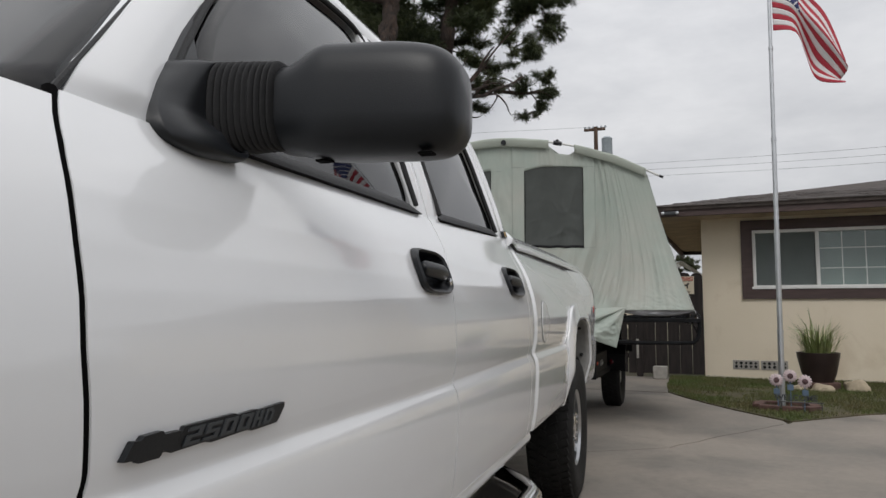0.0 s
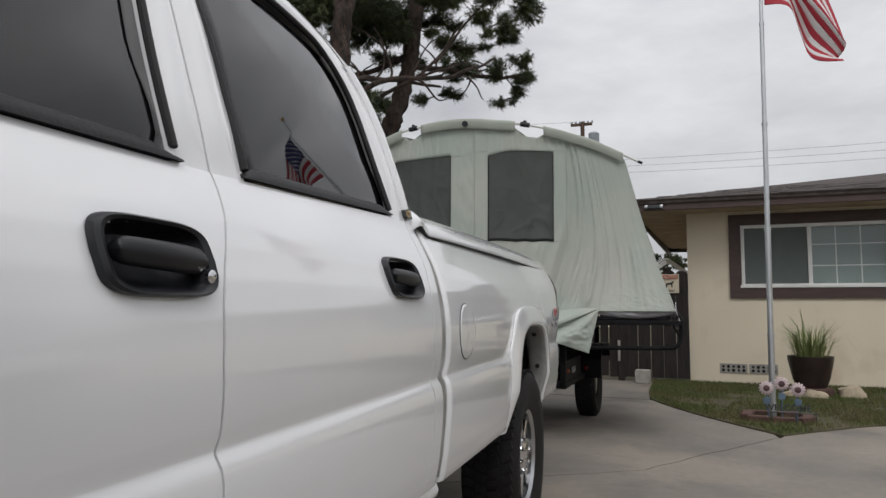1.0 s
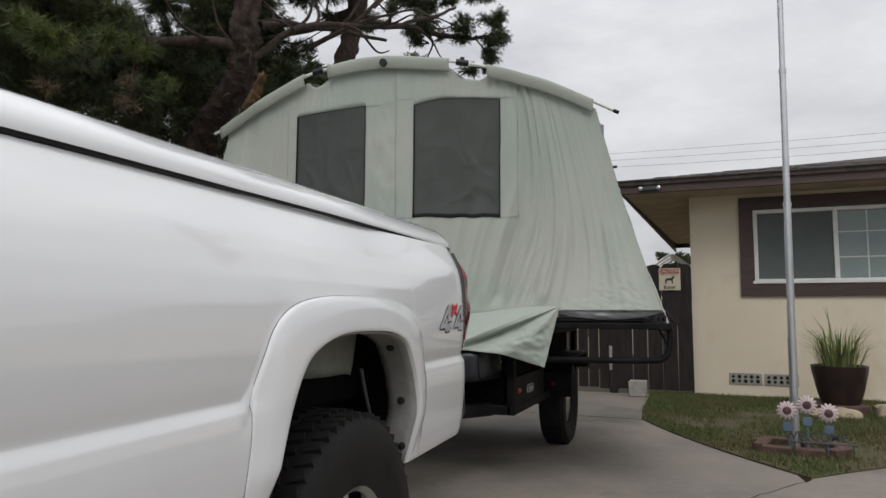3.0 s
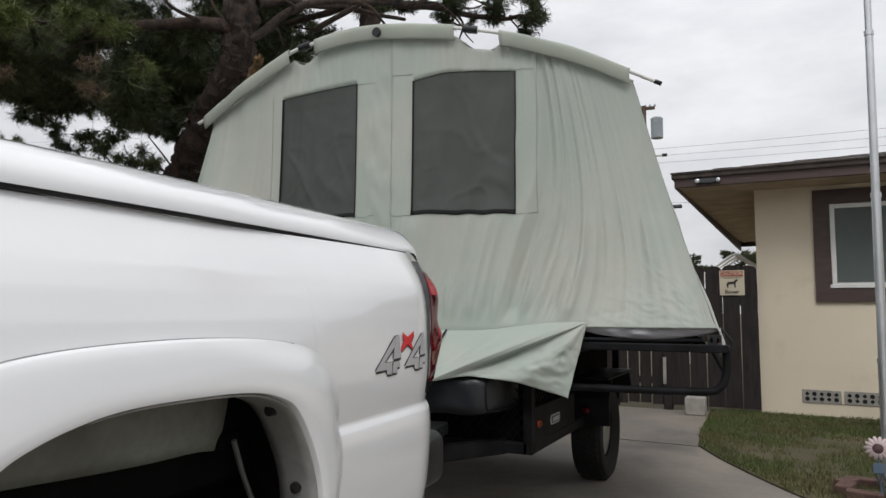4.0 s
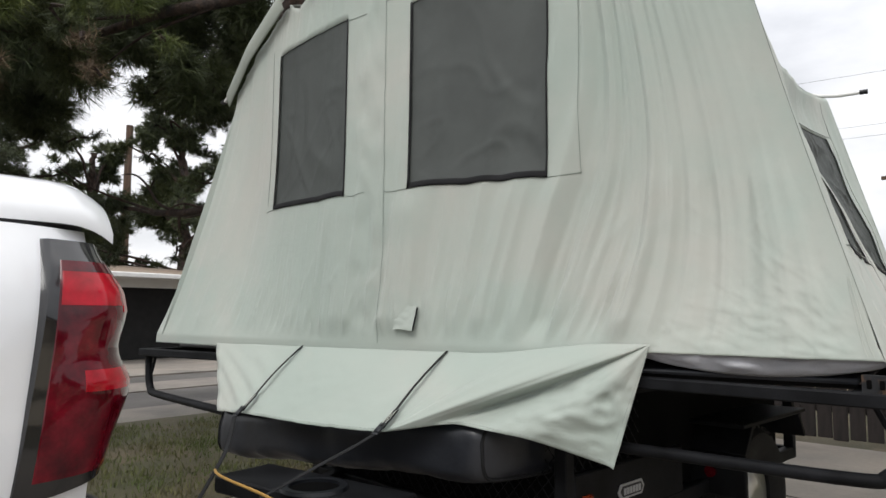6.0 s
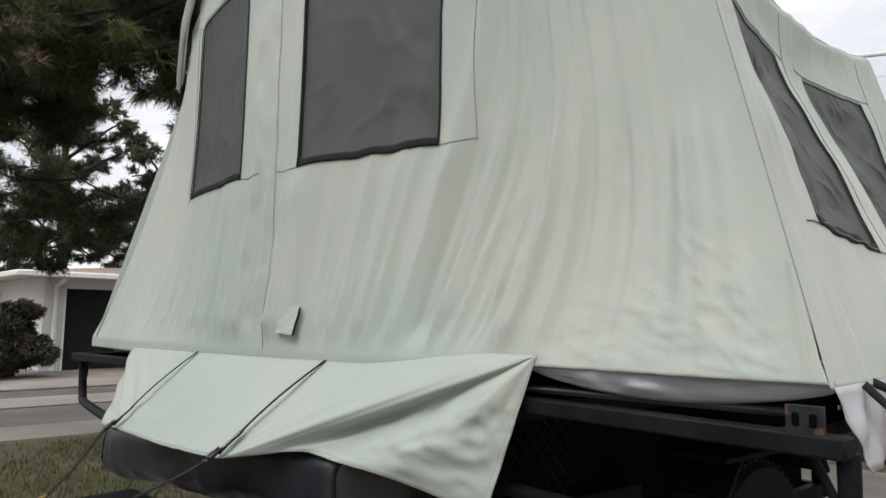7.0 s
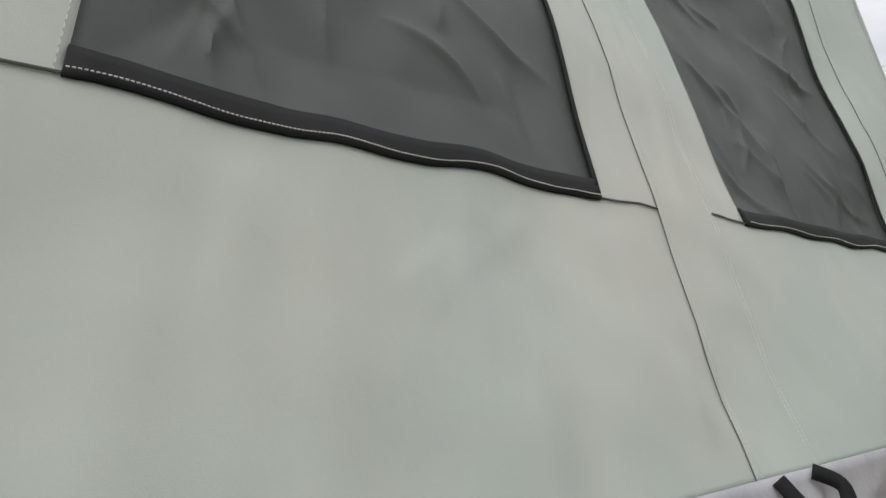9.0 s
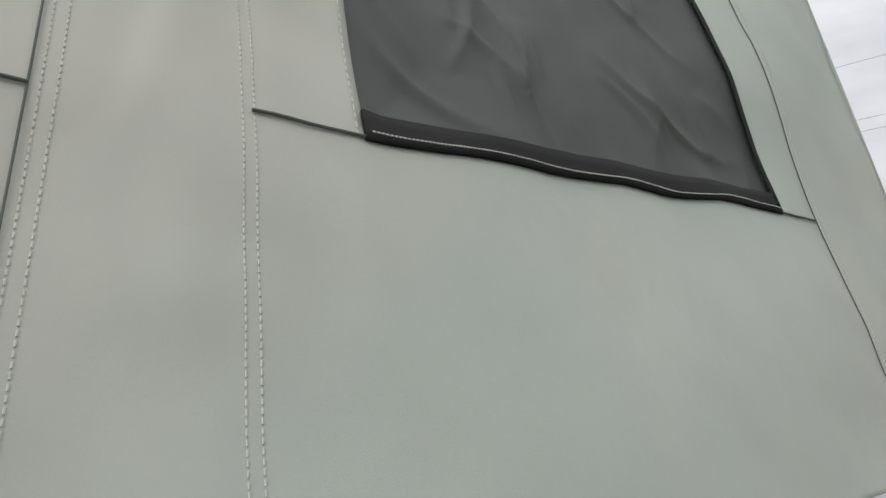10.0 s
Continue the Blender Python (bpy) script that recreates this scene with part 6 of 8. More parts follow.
def strap(name, pts, w=0.022, parent=None, up=(0, -0.5, 1), label="black webbing strap", across=None):
    pts = [Vector(p) for p in pts]
    bm = bmesh.new()
    rows = []
    for i, p in enumerate(pts):
        d = (pts[min(i + 1, len(pts) - 1)] - pts[max(i - 1, 0)]).normalized()
        s = (across - d * across.dot(d) if across else d.cross(Vector(up))).normalized() * w / 2
        rows.append((bm.verts.new(p - s), bm.verts.new(p + s)))
    for a, b in zip(rows, rows[1:]):
        bm.faces.new((a[0], b[0], b[1], a[1]))
    return tpart2(name, bm, "webbing", parent, label, 0.002)


F_LOW = ((-0.824 + 2.180) / (2.40 - 0.824) - U_LOW) / (1 - U_LOW)
F_TOP = (0.700 - U_TOP) / (1 - U_TOP)
for u_a, u_b, ends in ((0.65, 0.65, ((-1.478, 6.235, 0.773), (-1.532, 6.143, 0.721), (-1.66, 5.95, 0.60), (-1.75, 5.84, 0.53))),
                       (0.65 + 0.35 * F_TOP, 0.65 + 0.35 * F_LOW, ((-2.023, 6.082, 0.718), (-1.948, 6.005, 0.665), (-1.90, 5.93, 0.60), (-1.84, 5.84, 0.53)))):
    pa, pb = skirt_at(u_a, 0.0) + Vector((0, -0.004, 0.004)), skirt_at(u_b, 1.0) + Vector((0, -0.012, 0.012))
    pts = [pa.lerp(pb, t) + Vector((0, -0.008, 0.008)) * math.sin(math.pi * t) for t in lin(0, 1, 10)]
    st = strap("strap", pts, 0.011)
    d = (pb - pa).normalized()
    q = d.to_track_quat("X", "Z").to_matrix().to_4x4()
    # doubled end of the webbing with a crossed seam
    foot = [pb - d * 0.085, pb]
    strap("strap_end", [p + Vector((0, -0.004, 0.004)) for p in foot], 0.022, st)
    side = d.cross(Vector((0, -0.5, 1))).normalized() * 0.008
    bm = bmesh.new()
    up = Vector((0, -0.0075, 0.0075))
    for a, b in ((-1, 1), (1, -1), (1, 1), (-1, -1)):
        tube_bm([foot[0] + d * 0.006 + side * a + up, foot[1] - d * 0.006 + side * b + up], 0.0007, 4, bm)
    tpart2("stitching", bm, "stitch", st, "pale crossed stitching")
    # side-release buckle, two prongs in a flat housing
    buckle = box_bm(0.0, 0.030, -0.013, 0.013, -0.006, 0.006, 0.004)
    box_bm(-0.016, 0.002, -0.012, -0.007, -0.003, 0.003, 0.001, buckle)
    box_bm(-0.016, 0.002, 0.007, 0.012, -0.003, 0.003, 0.001, buckle)
    box_bm(0.030, 0.042, -0.014, 0.014, -0.004, 0.004, 0.002, buckle)
    bmesh.ops.transform(buckle, matrix=Matrix.Translation(pb + up) @ q, verts=buckle.verts)
    tpart2("buckle", buckle, "plastic", st, "black plastic side-release buckle")
    strap("strap", smooth([pb + d * 0.035 + up] + [Vector(e) for e in ends], 5), 0.019)

# grey nylon floor edge under the walls
def hem_front(u, v):
    x = -0.13 + (-0.80 + 0.13) * u
    sag = math.sin(math.pi * min(u * 1.02, 1)) ** 0.7
    wave = 0.010 * noise.noise(Vector((u * 9 + v, v * 2, 2))) + 0.012 * (0.25 - abs(noise.noise(Vector((u * 7 - v * 1.6, v * 1.5 + u * 3, 12)))))
    return Vector((x, front_y(x, BASE_Z) + 0.022 + 0.02 * v + wave * math.sin(math.pi * v) - 0.014 * sag * math.sin(math.pi * v), BASE_Z + 0.006 - v * (0.018 + 0.046 * sag)))
tpart2("floor_edge", sheet(hem_front, lin(0, 1, 40), lin(0, 1, 8)), "silver", label="silver grey nylon floor edge", thick=0.002)
def hem_side(u, v):
    p = side_point(u, 0.0)
    near = (1 - u) ** 14
    fold = 0.014 * noise.noise(Vector((u * 26, v * 2.0, 4))) + 0.020 * (0.25 - abs(noise.noise(Vector((u * 17 + v * 1.5, v * 1.2, 9)))))
    return p + Vector((0.004 + (0.014 + 0.02 * near) * v + fold * step(0.0, 0.4, v), 0.062 * near * v - 0.02 * (1 - u) * v * (1 - near), 0.006 - v * (0.150 - 0.03 * u)))
tpart2("floor_edge", sheet(hem_side, lin(0.0, 1, 160), lin(0, 1, 10)), "silver", label="silver grey nylon floor edge", thick=0.002)
for w in (0.050, 0.470, 0.855):
    a, b = side_point(w, 0.0) + Vector((0.010, 0, 0.004)), side_point(w + 0.032, 0.0) + Vector((0.010, 0, 0.004))
    run, across, out = Vector((0.0, 0.76, -0.65)), Vector((0.0, 0.65, 0.76)), Vector((1, 0, 0))
    way = smooth([a, a + run * 0.024 + out * 0.018 - across * 0.010, a + run * 0.062 + out * 0.040 - across * 0.017, a + run * 0.100 + out * 0.046 - across * 0.004, a + run * 0.118 + out * 0.034 + across * 0.018,
                  a + run * 0.106 + out * 0.020 + across * 0.036, b + run * 0.036 + out * 0.014 + across * 0.010, b], 6)
    strap("strap_loop", way, 0.018, None, None, "black webbing loop", across)

# ---- the trailer below ----
trailer = thing("trailer", "black steel utility trailer with mesh sides and fold-out platforms", "trailer", m=Matrix.Translation((-1.75, 7.8, 0)))
RI = trailer.matrix_world.inverted()


def rpart(name, bm, mat, parent=None, label="", thick=0.0):
    bmesh.ops.transform(bm, matrix=RI, verts=bm.verts)
    ob = part(name, bm, mat, parent or trailer, label)
    if thick:
        solid(ob, thick, 0)
    return ob


def bar(a, b, w=0.04, h=None, bm=None):
    """A square bar between two points."""
    bm = bm or bmesh.new()
    a, b = Vector(a), Vector(b)
    h = h or w
    d = b - a
    q = d.to_track_quat("X", "Z").to_matrix().to_4x4()
    r = bmesh.ops.create_cube(bm, size=1)
    bmesh.ops.transform(bm, verts=r["verts"], matrix=Matrix.Translation((a + b) / 2) @ q @ Matrix.Diagonal((d.length, w, h, 1)))
    es = list({e for v in r["verts"] for e in v.link_edges})
    bmesh.ops.bevel(bm, geom=es, offset=min(w, h) * 0.12, segments=1, affect="EDGES")
    return bm


PL = [Vector((-0.07, 6.86, 0.99)), Vector((-0.40, 9.16, 0.98)), Vector((-3.62, 8.68, 0.98)), Vector((-3.42, 6.32, 0.99))]
for PA, PB in ((PL[0], (-1.15, 6.825, 0.99)), ((-0.19, 6.90, 0.985), (-0.52, 9.16, 0.98)), (PL[1] + Vector((-0.12, 0, 0)), PL[2]), (PL[2], PL[3]), (PL[3], (-2.40, 6.52, 0.99))):
    rpart("platform_rail", bar(PA, PB, 0.045, 0.038), "black_steel", label="black angle-steel platform rail")
def deck_at(u, v):
    p = PL[0].lerp(PL[3], u).lerp(PL[1].lerp(PL[2], u), v)
    return p + Vector((0, 0.10 * (1 - v), 0.035))
rpart("platform_deck", sheet(deck_at, lin(0.04, 0.96, 2), lin(0.01, 0.99, 2)), "vinyl", label="black platform deck", thick=0.015)
for k in (0.22, 0.42, 0.62, 0.82):
    a, b = PL[0].lerp(PL[1], k) + Vector((-0.16, 0, 0)), PL[3].lerp(PL[2], k) + Vector((0.16, 0, 0))
    rpart("cross_member", bar(a, b, 0.03, 0.04), "black_steel")
# support loops of tube on the two fold-out sides
for a, s in ((Vector((-0.085, 6.885, 0.98)), 1), (Vector((-3.40, 6.35, 0.98)), -1)):
    for back in (0.0,):
        o = a + Vector((-0.14 * back, back, 0))
        pts = smooth([o, o + Vector((-0.005 * s, 0.002, -0.11)), o + Vector((-0.04 * s, 0.0, -0.18)), o + Vector((-0.16 * s, -0.01, -0.20)), o + Vector((-0.9 * s, -0.04, -0.205)), o + Vector((-1.0 * s, -0.045, -0.205))], 6)
        rpart("support_tube", tube_bm(pts, 0.019, 10), "black_steel", label="bent black steel support tube")
        rpart("brace", tube_bm([o + Vector((-0.07 * s, 0.01, 0)), o + Vector((-0.02 * s, 0.01, -0.10))], 0.008, 6), "black_steel")
# corner bracket with bolt holes
b0 = Vector((-0.134, 6.845, 1.018))
rpart("bracket", bar(b0 + Vector((-0.031, -0.004, 0)), b0 + Vector((0.031, 0.002, 0)), 0.008, 0.075), "rust", label="worn steel corner bracket with bolt holes")
bm = bmesh.new()
for dx in (-0.014, 0.015):
    box_bm(b0.x + dx - 0.0055, b0.x + dx + 0.0055, b0.y - 0.0105, b0.y - 0.0035, 1.020, 1.043, 0.002, bm)
rpart("bolt_holes", bm, "gap", label="dark bolt slots")
# box with mesh sides
BX0, BX1, BY0, BY1 = -2.46, -1.055, 6.80, 8.95
posts = [(BX0, BY0), (BX1, BY0), (BX1, BY1), (BX0, BY1)]
for x, y in posts:
    rpart("corner_post", box_bm(x - 0.025, x + 0.025, y - 0.025, y + 0.025, 0.42, 0.97, 0.004), "black_steel")
for i in range(4):
    (xa, ya), (xb, yb) = posts[i], posts[(i + 1) % 4]
    for z in (0.45, 0.93):
        rpart("box_rail", bar((xa, ya, z), (xb, yb, z), 0.05, 0.06), "black_steel")
def mesh_panel(a, b, z0, z1, name):
    a, b = Vector(a), Vector(b)
    n = max(4, int((b - a).length / 0.05))
    bm = bmesh.new()
    m = max(3, int((z1 - z0) / 0.028))
    for sgn in (1, -1):
        for k in range(-m, n * 1 + m):
            pts = []
            for j in range(m + 1):
                f = (k + 0.5 * j * sgn + (m / 2 if sgn < 0 else 0)) / n
                if 0 <= f <= 1:
                    p = a.lerp(b, f)
                    pts.append((p.x, p.y, z0 + (z1 - z0) * j / m))
            if len(pts) > 1:
                tube_bm(pts, 0.0028, 3, bm, False)
    return rpart(name, bm, "black_steel", label="expanded steel mesh")
mesh_panel((BX0, BY0 - 0.004, 0), (BX1, BY0 - 0.004, 0), 0.48, 0.90, "mesh_panel")
mesh_panel((BX1, BY0, 0), (BX1, BY0 + 0.5, 0), 0.66, 0.92, "mesh_panel")
# plain solid box; its black stands for the shade inside the trailer
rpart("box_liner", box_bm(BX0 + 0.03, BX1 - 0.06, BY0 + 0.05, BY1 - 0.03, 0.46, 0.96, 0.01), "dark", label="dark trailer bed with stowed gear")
rpart("side_panel", box_bm(BX1 - 0.01, BX1 + 0.022, BY0 + 0.03, 7.62, 0.46, 0.66, 0.006), "black_steel", label="black steel side panel")
bm = prism_bm([(7.10, 0.555), (7.12, 0.528), (7.27, 0.528), (7.29, 0.555), (7.27, 0.582), (7.12, 0.582)], lambda y, z: (BX1 + 0.026, y, z), lambda y, z: (BX1 + 0.02, y, z))
plate = rpart("maker_plate", bm, "decal_grey", label="small pale maker plate, plain")
bm = prism_bm([(7.115, 0.555), (7.13, 0.536), (7.26, 0.536), (7.275, 0.555), (7.26, 0.574), (7.13, 0.574)], lambda y, z: (BX1 + 0.0285, y, z), lambda y, z: (BX1 + 0.02, y, z))
rpart("plate_field", bm, "decal_black", plate)
bm = bmesh.new()
for k in range(6):
    box_bm(BX1 + 0.028, BX1 + 0.0305, 7.135 + k * 0.021, 7.150 + k * 0.021, 0.543, 0.567, 0, bm)
rpart("plate_bars", bm, "decal_grey", plate)
rpart("side_marker", box_bm(BX1 + 0.012, BX1 + 0.034, 6.87, 6.93, 0.548, 0.585, 0.006), "amber", label="amber side marker lamp")
# fender and wheels
for s in (1, -1):
    xc = -1.755 + s * 0.755
    fen = rpart("fender", box_bm(xc - 0.13, xc + 0.13, 7.86, 7.89, 0.42, 0.60, 0.006), "black_steel", label="flat black steel fender")
    bmf = box_bm(xc - 0.13, xc + 0.13, 7.86, 8.64, 0.715, 0.735, 0.004)
    bar((xc, 7.87, 0.60), (xc, 7.97, 0.725), 0.26, 0.02, bmf)
    bar((xc, 8.63, 0.60), (xc, 8.54, 0.725), 0.26, 0.02, bmf)
    rpart("fender_top", bmf, "black_steel", None, "flat black steel fender")
    rpart("marker_lamp", lathe_bm([(0.025, 0), (0.025, -0.012), (0.0, -0.016)], 12, "Y", None, (xc - 0.02 * s, 7.858, 0.52)), "dark_red", label="small red marker lamp")
    w = rpart("trailer_wheel", lathe_bm([(0.05, -0.04), (0.17, -0.05), (0.185, 0.05), (0.16, 0.06), (0.12, 0.05), (0.08, 0.075), (0.05, 0.08)], 28, "X", None, (0, 0, 0)), "steel", label="grey steel trailer wheel")
    w.data.transform(Matrix.Translation(-(RI @ Vector((0, 0, 0)))))
    w.location = RI @ Vector((xc - 0.05 * s, 8.25, 0.335))
    t = part("tyre", lathe_bm([(0.18, -0.07), (0.25, -0.105), (0.31, -0.10), (0.335, -0.07), (0.335, 0.07), (0.31, 0.10), (0.25, 0.105), (0.18, 0.07), (0.17, 0.0), (0.18, -0.07)], 40, "X", cap=False), "tyre", w, "black trailer tyre")
    bm = bmesh.new()
    for k in range(48):
        for row in (-0.055, 0.0, 0.055):
            r = bmesh.ops.create_cube(bm, size=1)
            bmesh.ops.transform(bm, verts=r["verts"], matrix=Matrix.Rotation(2 * math.pi * (k + (0.5 if row == 0 else 0)) / 48, 4, "X") @ Matrix.Translation((row, 0, 0.335)) @ Matrix.Diagonal((0.045, 0.028, 0.012, 1)))
    part("tread", bm, "tyre", w)
    if s < 0:
        w.rotation_euler = (0, 0, math.pi)
rpart("axle", tube_bm([(-2.4, 8.25, 0.335), (-1.1, 8.25, 0.335)], 0.03, 10), "black_steel")
# tongue to the hitch
for x in (-2.3, -1.2):
    rpart("tongue", bar((x, 6.82, 0.45), (-1.82, 5.78, 0.46), 0.06, 0.08), "black_steel", label="black steel tongue")
rpart("coupler", bar((-1.82, 5.85, 0.50), (-1.80, 5.62, 0.52), 0.09, 0.07), "black_steel", label="black ball coupler")
rpart("jack_post", tube_bm([(-1.75, 5.80, 0.16), (-1.75, 5.80, 0.56)], 0.03, 10), "black_steel", label="tongue jack post")
rpart("jack_foot", lathe_bm([(0.0, 0.0), (0.09, 0.0), (0.09, 0.015), (0.03, 0.02), (0.03, 0.16)], 14, "Z", None, (-1.75, 5.80, 0.0)), "black_steel")
bm = bar((-1.30, 6.25, 0.60), (-2.02, 6.147, 0.60), 0.25, 0.06)
rpart("tongue_deck", bm, "black_steel", label="black steel tongue deck")
rpart("tray_ring", lathe_bm([(0.085, 0.628), (0.085, 0.642), (0.108, 0.642), (0.112, 0.630)], 28, "Z", None, (-1.60, 6.17, 0)), "plastic", label="black plastic ring in the tray")
rpart("tray_hole", lathe_bm([(0.0, 0.6315), (0.086, 0.6315), (0.086, 0.6285), (0.0, 0.6285)], 24, "Z", None, (-1.60, 6.17, 0), False), "gap")
plate = rpart("jack_plate", box_bm(-1.445, -1.225, 5.990, 6.015, 0.545, 0.632, 0.004), "plastic", label="black plate with pale bars and a round emblem")
bm = bmesh.new()
for x0, x1 in ((-1.435, -1.375), (-1.295, -1.238)):
    box_bm(x0, x1, 5.986, 5.991, 0.585, 0.607, 0, bm)
lathe_bm([(0.0, 5.991), (0.026, 5.991), (0.026, 5.986), (0.0, 5.986)], 18, "Y", bm, (-1.335, 0, 0.594), False)
rpart("plate_marks", bm, "decal_grey", plate)
rpart("tie_cord", tube_bm(smooth([(-1.95, 6.0, 0.66), (-1.80, 5.95, 0.668), (-1.55, 5.98, 0.64), (-1.48, 5.98, 0.60)], 6), 0.005, 6), "yellow_cord", label="yellow cord")

# storage bag across the tongue
bag = thing("storage_bag", "black vinyl storage bag lying across the trailer tongue", "bag", m=Matrix.Translation((-1.73, 6.58, 0.60)))
BI = bag.matrix_world.inverted()


def bag_at(u, v, grow=0.0):
    a = 2 * math.pi * v
    c, s = math.cos(a), math.sin(a)
    base = Vector((-1.14, 6.72, 0)).lerp(Vector((-2.40, 6.42, 0)), u)
    e = (1 - abs(2 * u - 1) ** 40) ** 0.4 if 0 < u < 1 else 0.0
    crease = abs(noise.noise(Vector((u * 7 + v * 6, v * 4 - u * 3, 60))))
    k = 0.016 * (0.3 - crease) + 0.014 * noise.noise(Vector((u * 5, v * 3, 61))) + grow
    dy = (0.19 + k) * math.copysign(abs(c) ** 0.45, c) * max(e, 0.001)
    dz = (0.102 + k) * math.copysign(abs(s) ** 0.5, s) * max(e, 0.001)
    return BI @ (base + Vector((0.15 * dy, dy, 0.752 - 0.045 * u + dz)))


bag_bm = sheet(bag_at, [0, 0.0005, 0.002, 0.006, 0.012] + lin(0.02, 0.98, 60) + [0.988, 0.994, 0.998, 0.9995, 1], lin(0, 1, 72))
bmesh.ops.remove_doubles(bag_bm, verts=bag_bm.verts, dist=0.0006)
part("bag_body", bag_bm, "vinyl", bag, "creased shiny black vinyl", 60)
for u in (0.018, 0.982):
    part("piping", tube_bm([bag_at(u, v, 0.004) for v in lin(0, 1, 60)], 0.006, 6), "webbing", bag, "black piping round the bag's end")
part("zip_flap", sheet(lambda u, v: bag_at(u, 0.20 + 0.035 * v, 0.004), lin(0.03, 0.97, 50), lin(0, 1, 4)), "vinyl", bag, "black zip flap")

# ---- house ----
HOUSE = pose(-0.08, 12.15, 0, 0, 0, -1.5)
house = thing("house", "cream stucco single-storey house with dark brown trim", "house", m=HOUSE)


def hbox(name, x0, x1, y0, y1, z0, z1, mat, parent=None, label="", bevel=0.0):
    return part(name, box_bm(x0, x1, y0, y1, z0, z1, bevel), mat, parent or house, label)


# the wall is built round the window opening
WX0, WX1, WZ0, WZ1 = 0.765, 2.72, 1.44, 2.375
hbox("wall", 0, WX0, 0, 0.2, 0, 2.66, "stucco", label="cream stucco wall with rough texture")
hbox("wall", WX0, WX1, 0, 0.2, 0, WZ0, "stucco")
hbox("wall", WX0, WX1, 0, 0.2, WZ1, 2.66, "stucco")
hbox("wall", WX1, 9.0, 0, 0.2, 0, 2.66, "stucco")
hbox("wall", 0, 0.2, 0.2, 8.0, 0, 2.66, "stucco")
hbox("wall", 0.2, 9.0, 7.8, 8.0, 0, 2.66, "stucco")
hbox("wall", 8.8, 9.0, 0.2, 7.8, 0, 2.66, "stucco")
# window: brown surround, white frame, two sashes, blind behind
win = hbox("window", WX0 - 0.165, WX0 + 0.0, -0.035, 0.02, WZ0 - 0.165, WZ1 + 0.165, "brown", label="white sliding window with dark brown surround")
hbox("surround", WX1, WX1 + 0.165, -0.035, 0.02, WZ0 - 0.165, WZ1 + 0.165, "brown", win)
hbox("surround", WX0, WX1, -0.035, 0.02, WZ0 - 0.165, WZ0, "brown", win)
hbox("surround", WX0, WX1, -0.035, 0.02, WZ1, WZ1 + 0.165, "brown", win)
for (a, b, c, d) in ((WX0, WX0 + 0.05, WZ0, WZ1), (WX1 - 0.05, WX1, WZ0, WZ1), (WX0 + 0.05, WX1 - 0.05, WZ0, WZ0 + 0.05), (WX0 + 0.05, WX1 - 0.05, WZ1 - 0.05, WZ1), (1.665, 1.72, WZ0 + 0.05, WZ1 - 0.05)):
    hbox("window_frame", a, b, -0.02, 0.06, c, d, "white_vinyl", win, "white vinyl window frame", 0.004)
hbox("sill", WX0 - 0.02, WX1 + 0.02, -0.05, -0.02, WZ0 - 0.01, WZ0 + 0.03, "white_vinyl", win, "white window sill", 0.004)
for a, b in ((WX0 + 0.05, 1.665), (1.72, WX1 - 0.05)):
    p = hbox("pane", a, b, 0.03, 0.036, WZ0 + 0.05, WZ1 - 0.05, "pane", win, "window glass")
    p.visible_shadow = False
    for k in (1, 2):
        xg = a + (b - a) * k / 3
        hbox("muntin", xg - 0.007, xg + 0.007, 0.04, 0.048, WZ0 + 0.05, WZ1 - 0.05, "white_vinyl" if a > 1.5 else "blind", win)
        zg = WZ0 + (WZ1 - WZ0) * k / 3
        hbox("muntin", a, b, 0.04, 0.048, zg - 0.007, zg + 0.007, "white_vinyl" if a > 1.5 else "blind", win)
hbox("insect_screen", WX0 + 0.05, 1.665, 0.010, 0.013, WZ0 + 0.05, WZ1 - 0.05, "screen", win, "dark insect screen")
hbox("blind", WX0 + 0.02, WX1 - 0.02, 0.12, 0.125, WZ0 + 0.02, WZ1 - 0.02, "blind", win, "grey green drawn curtain")
# foundation vents
for x in (0.42, 0.83):
    v = hbox("foundation_vent", x, x + 0.385, -0.012, 0.03, 0.155, 0.30, "block", label="grey pierced foundation vent block", bevel=0.004)
    for k in range(5):
        cx = x + 0.05 + k * 0.071
        for zc, m_ in ((0.255, 8 if k % 2 else 4), (0.20, 4 if k % 2 else 8)):
            part("vent_opening", lathe_bm([(0.024, -0.016), (0.024, -0.008)], m_, "Y", None, (cx, 0, zc)), "black_void", v)
# eaves, fascia, roof
EX0, EY0 = -0.76, -0.65
soffit_bm = prism_bm([(EX0, EY0), (9.6, EY0), (9.6, 8.6), (EX0, 8.6)], lambda x, y: (x, y, 2.58 + 0.02 * (y - EY0)), lambda x, y: (x, y, 2.64 + 0.02 * (y - EY0)))
part("soffit", soffit_bm, "soffit", house, "tan painted soffit boards")
hbox("fascia", EX0 - 0.03, 9.63, EY0 - 0.04, EY0, 2.572, 2.735, "brown", label="dark brown fascia board", bevel=0.006)
hbox("fascia", EX0 - 0.04, EX0, EY0, 8.6, 2.572, 2.735, "brown", label="dark brown fascia board", bevel=0.006)
def roof_face(u, v):
    y = EY0 - 0.07 + 4.6 * v
    x0, x1 = EX0 - 0.06 + 4.6 * v, 9.7 - 4.6 * v
    return (x0 + (x1 - x0) * u, y, 2.735 + 1.0 * v)
hr = part("roof", rim(sheet(roof_face, lin(0, 1, 2), lin(0, 1, 2)), (0, 0, -0.06)), "shingle", house, "brown shingle roof")
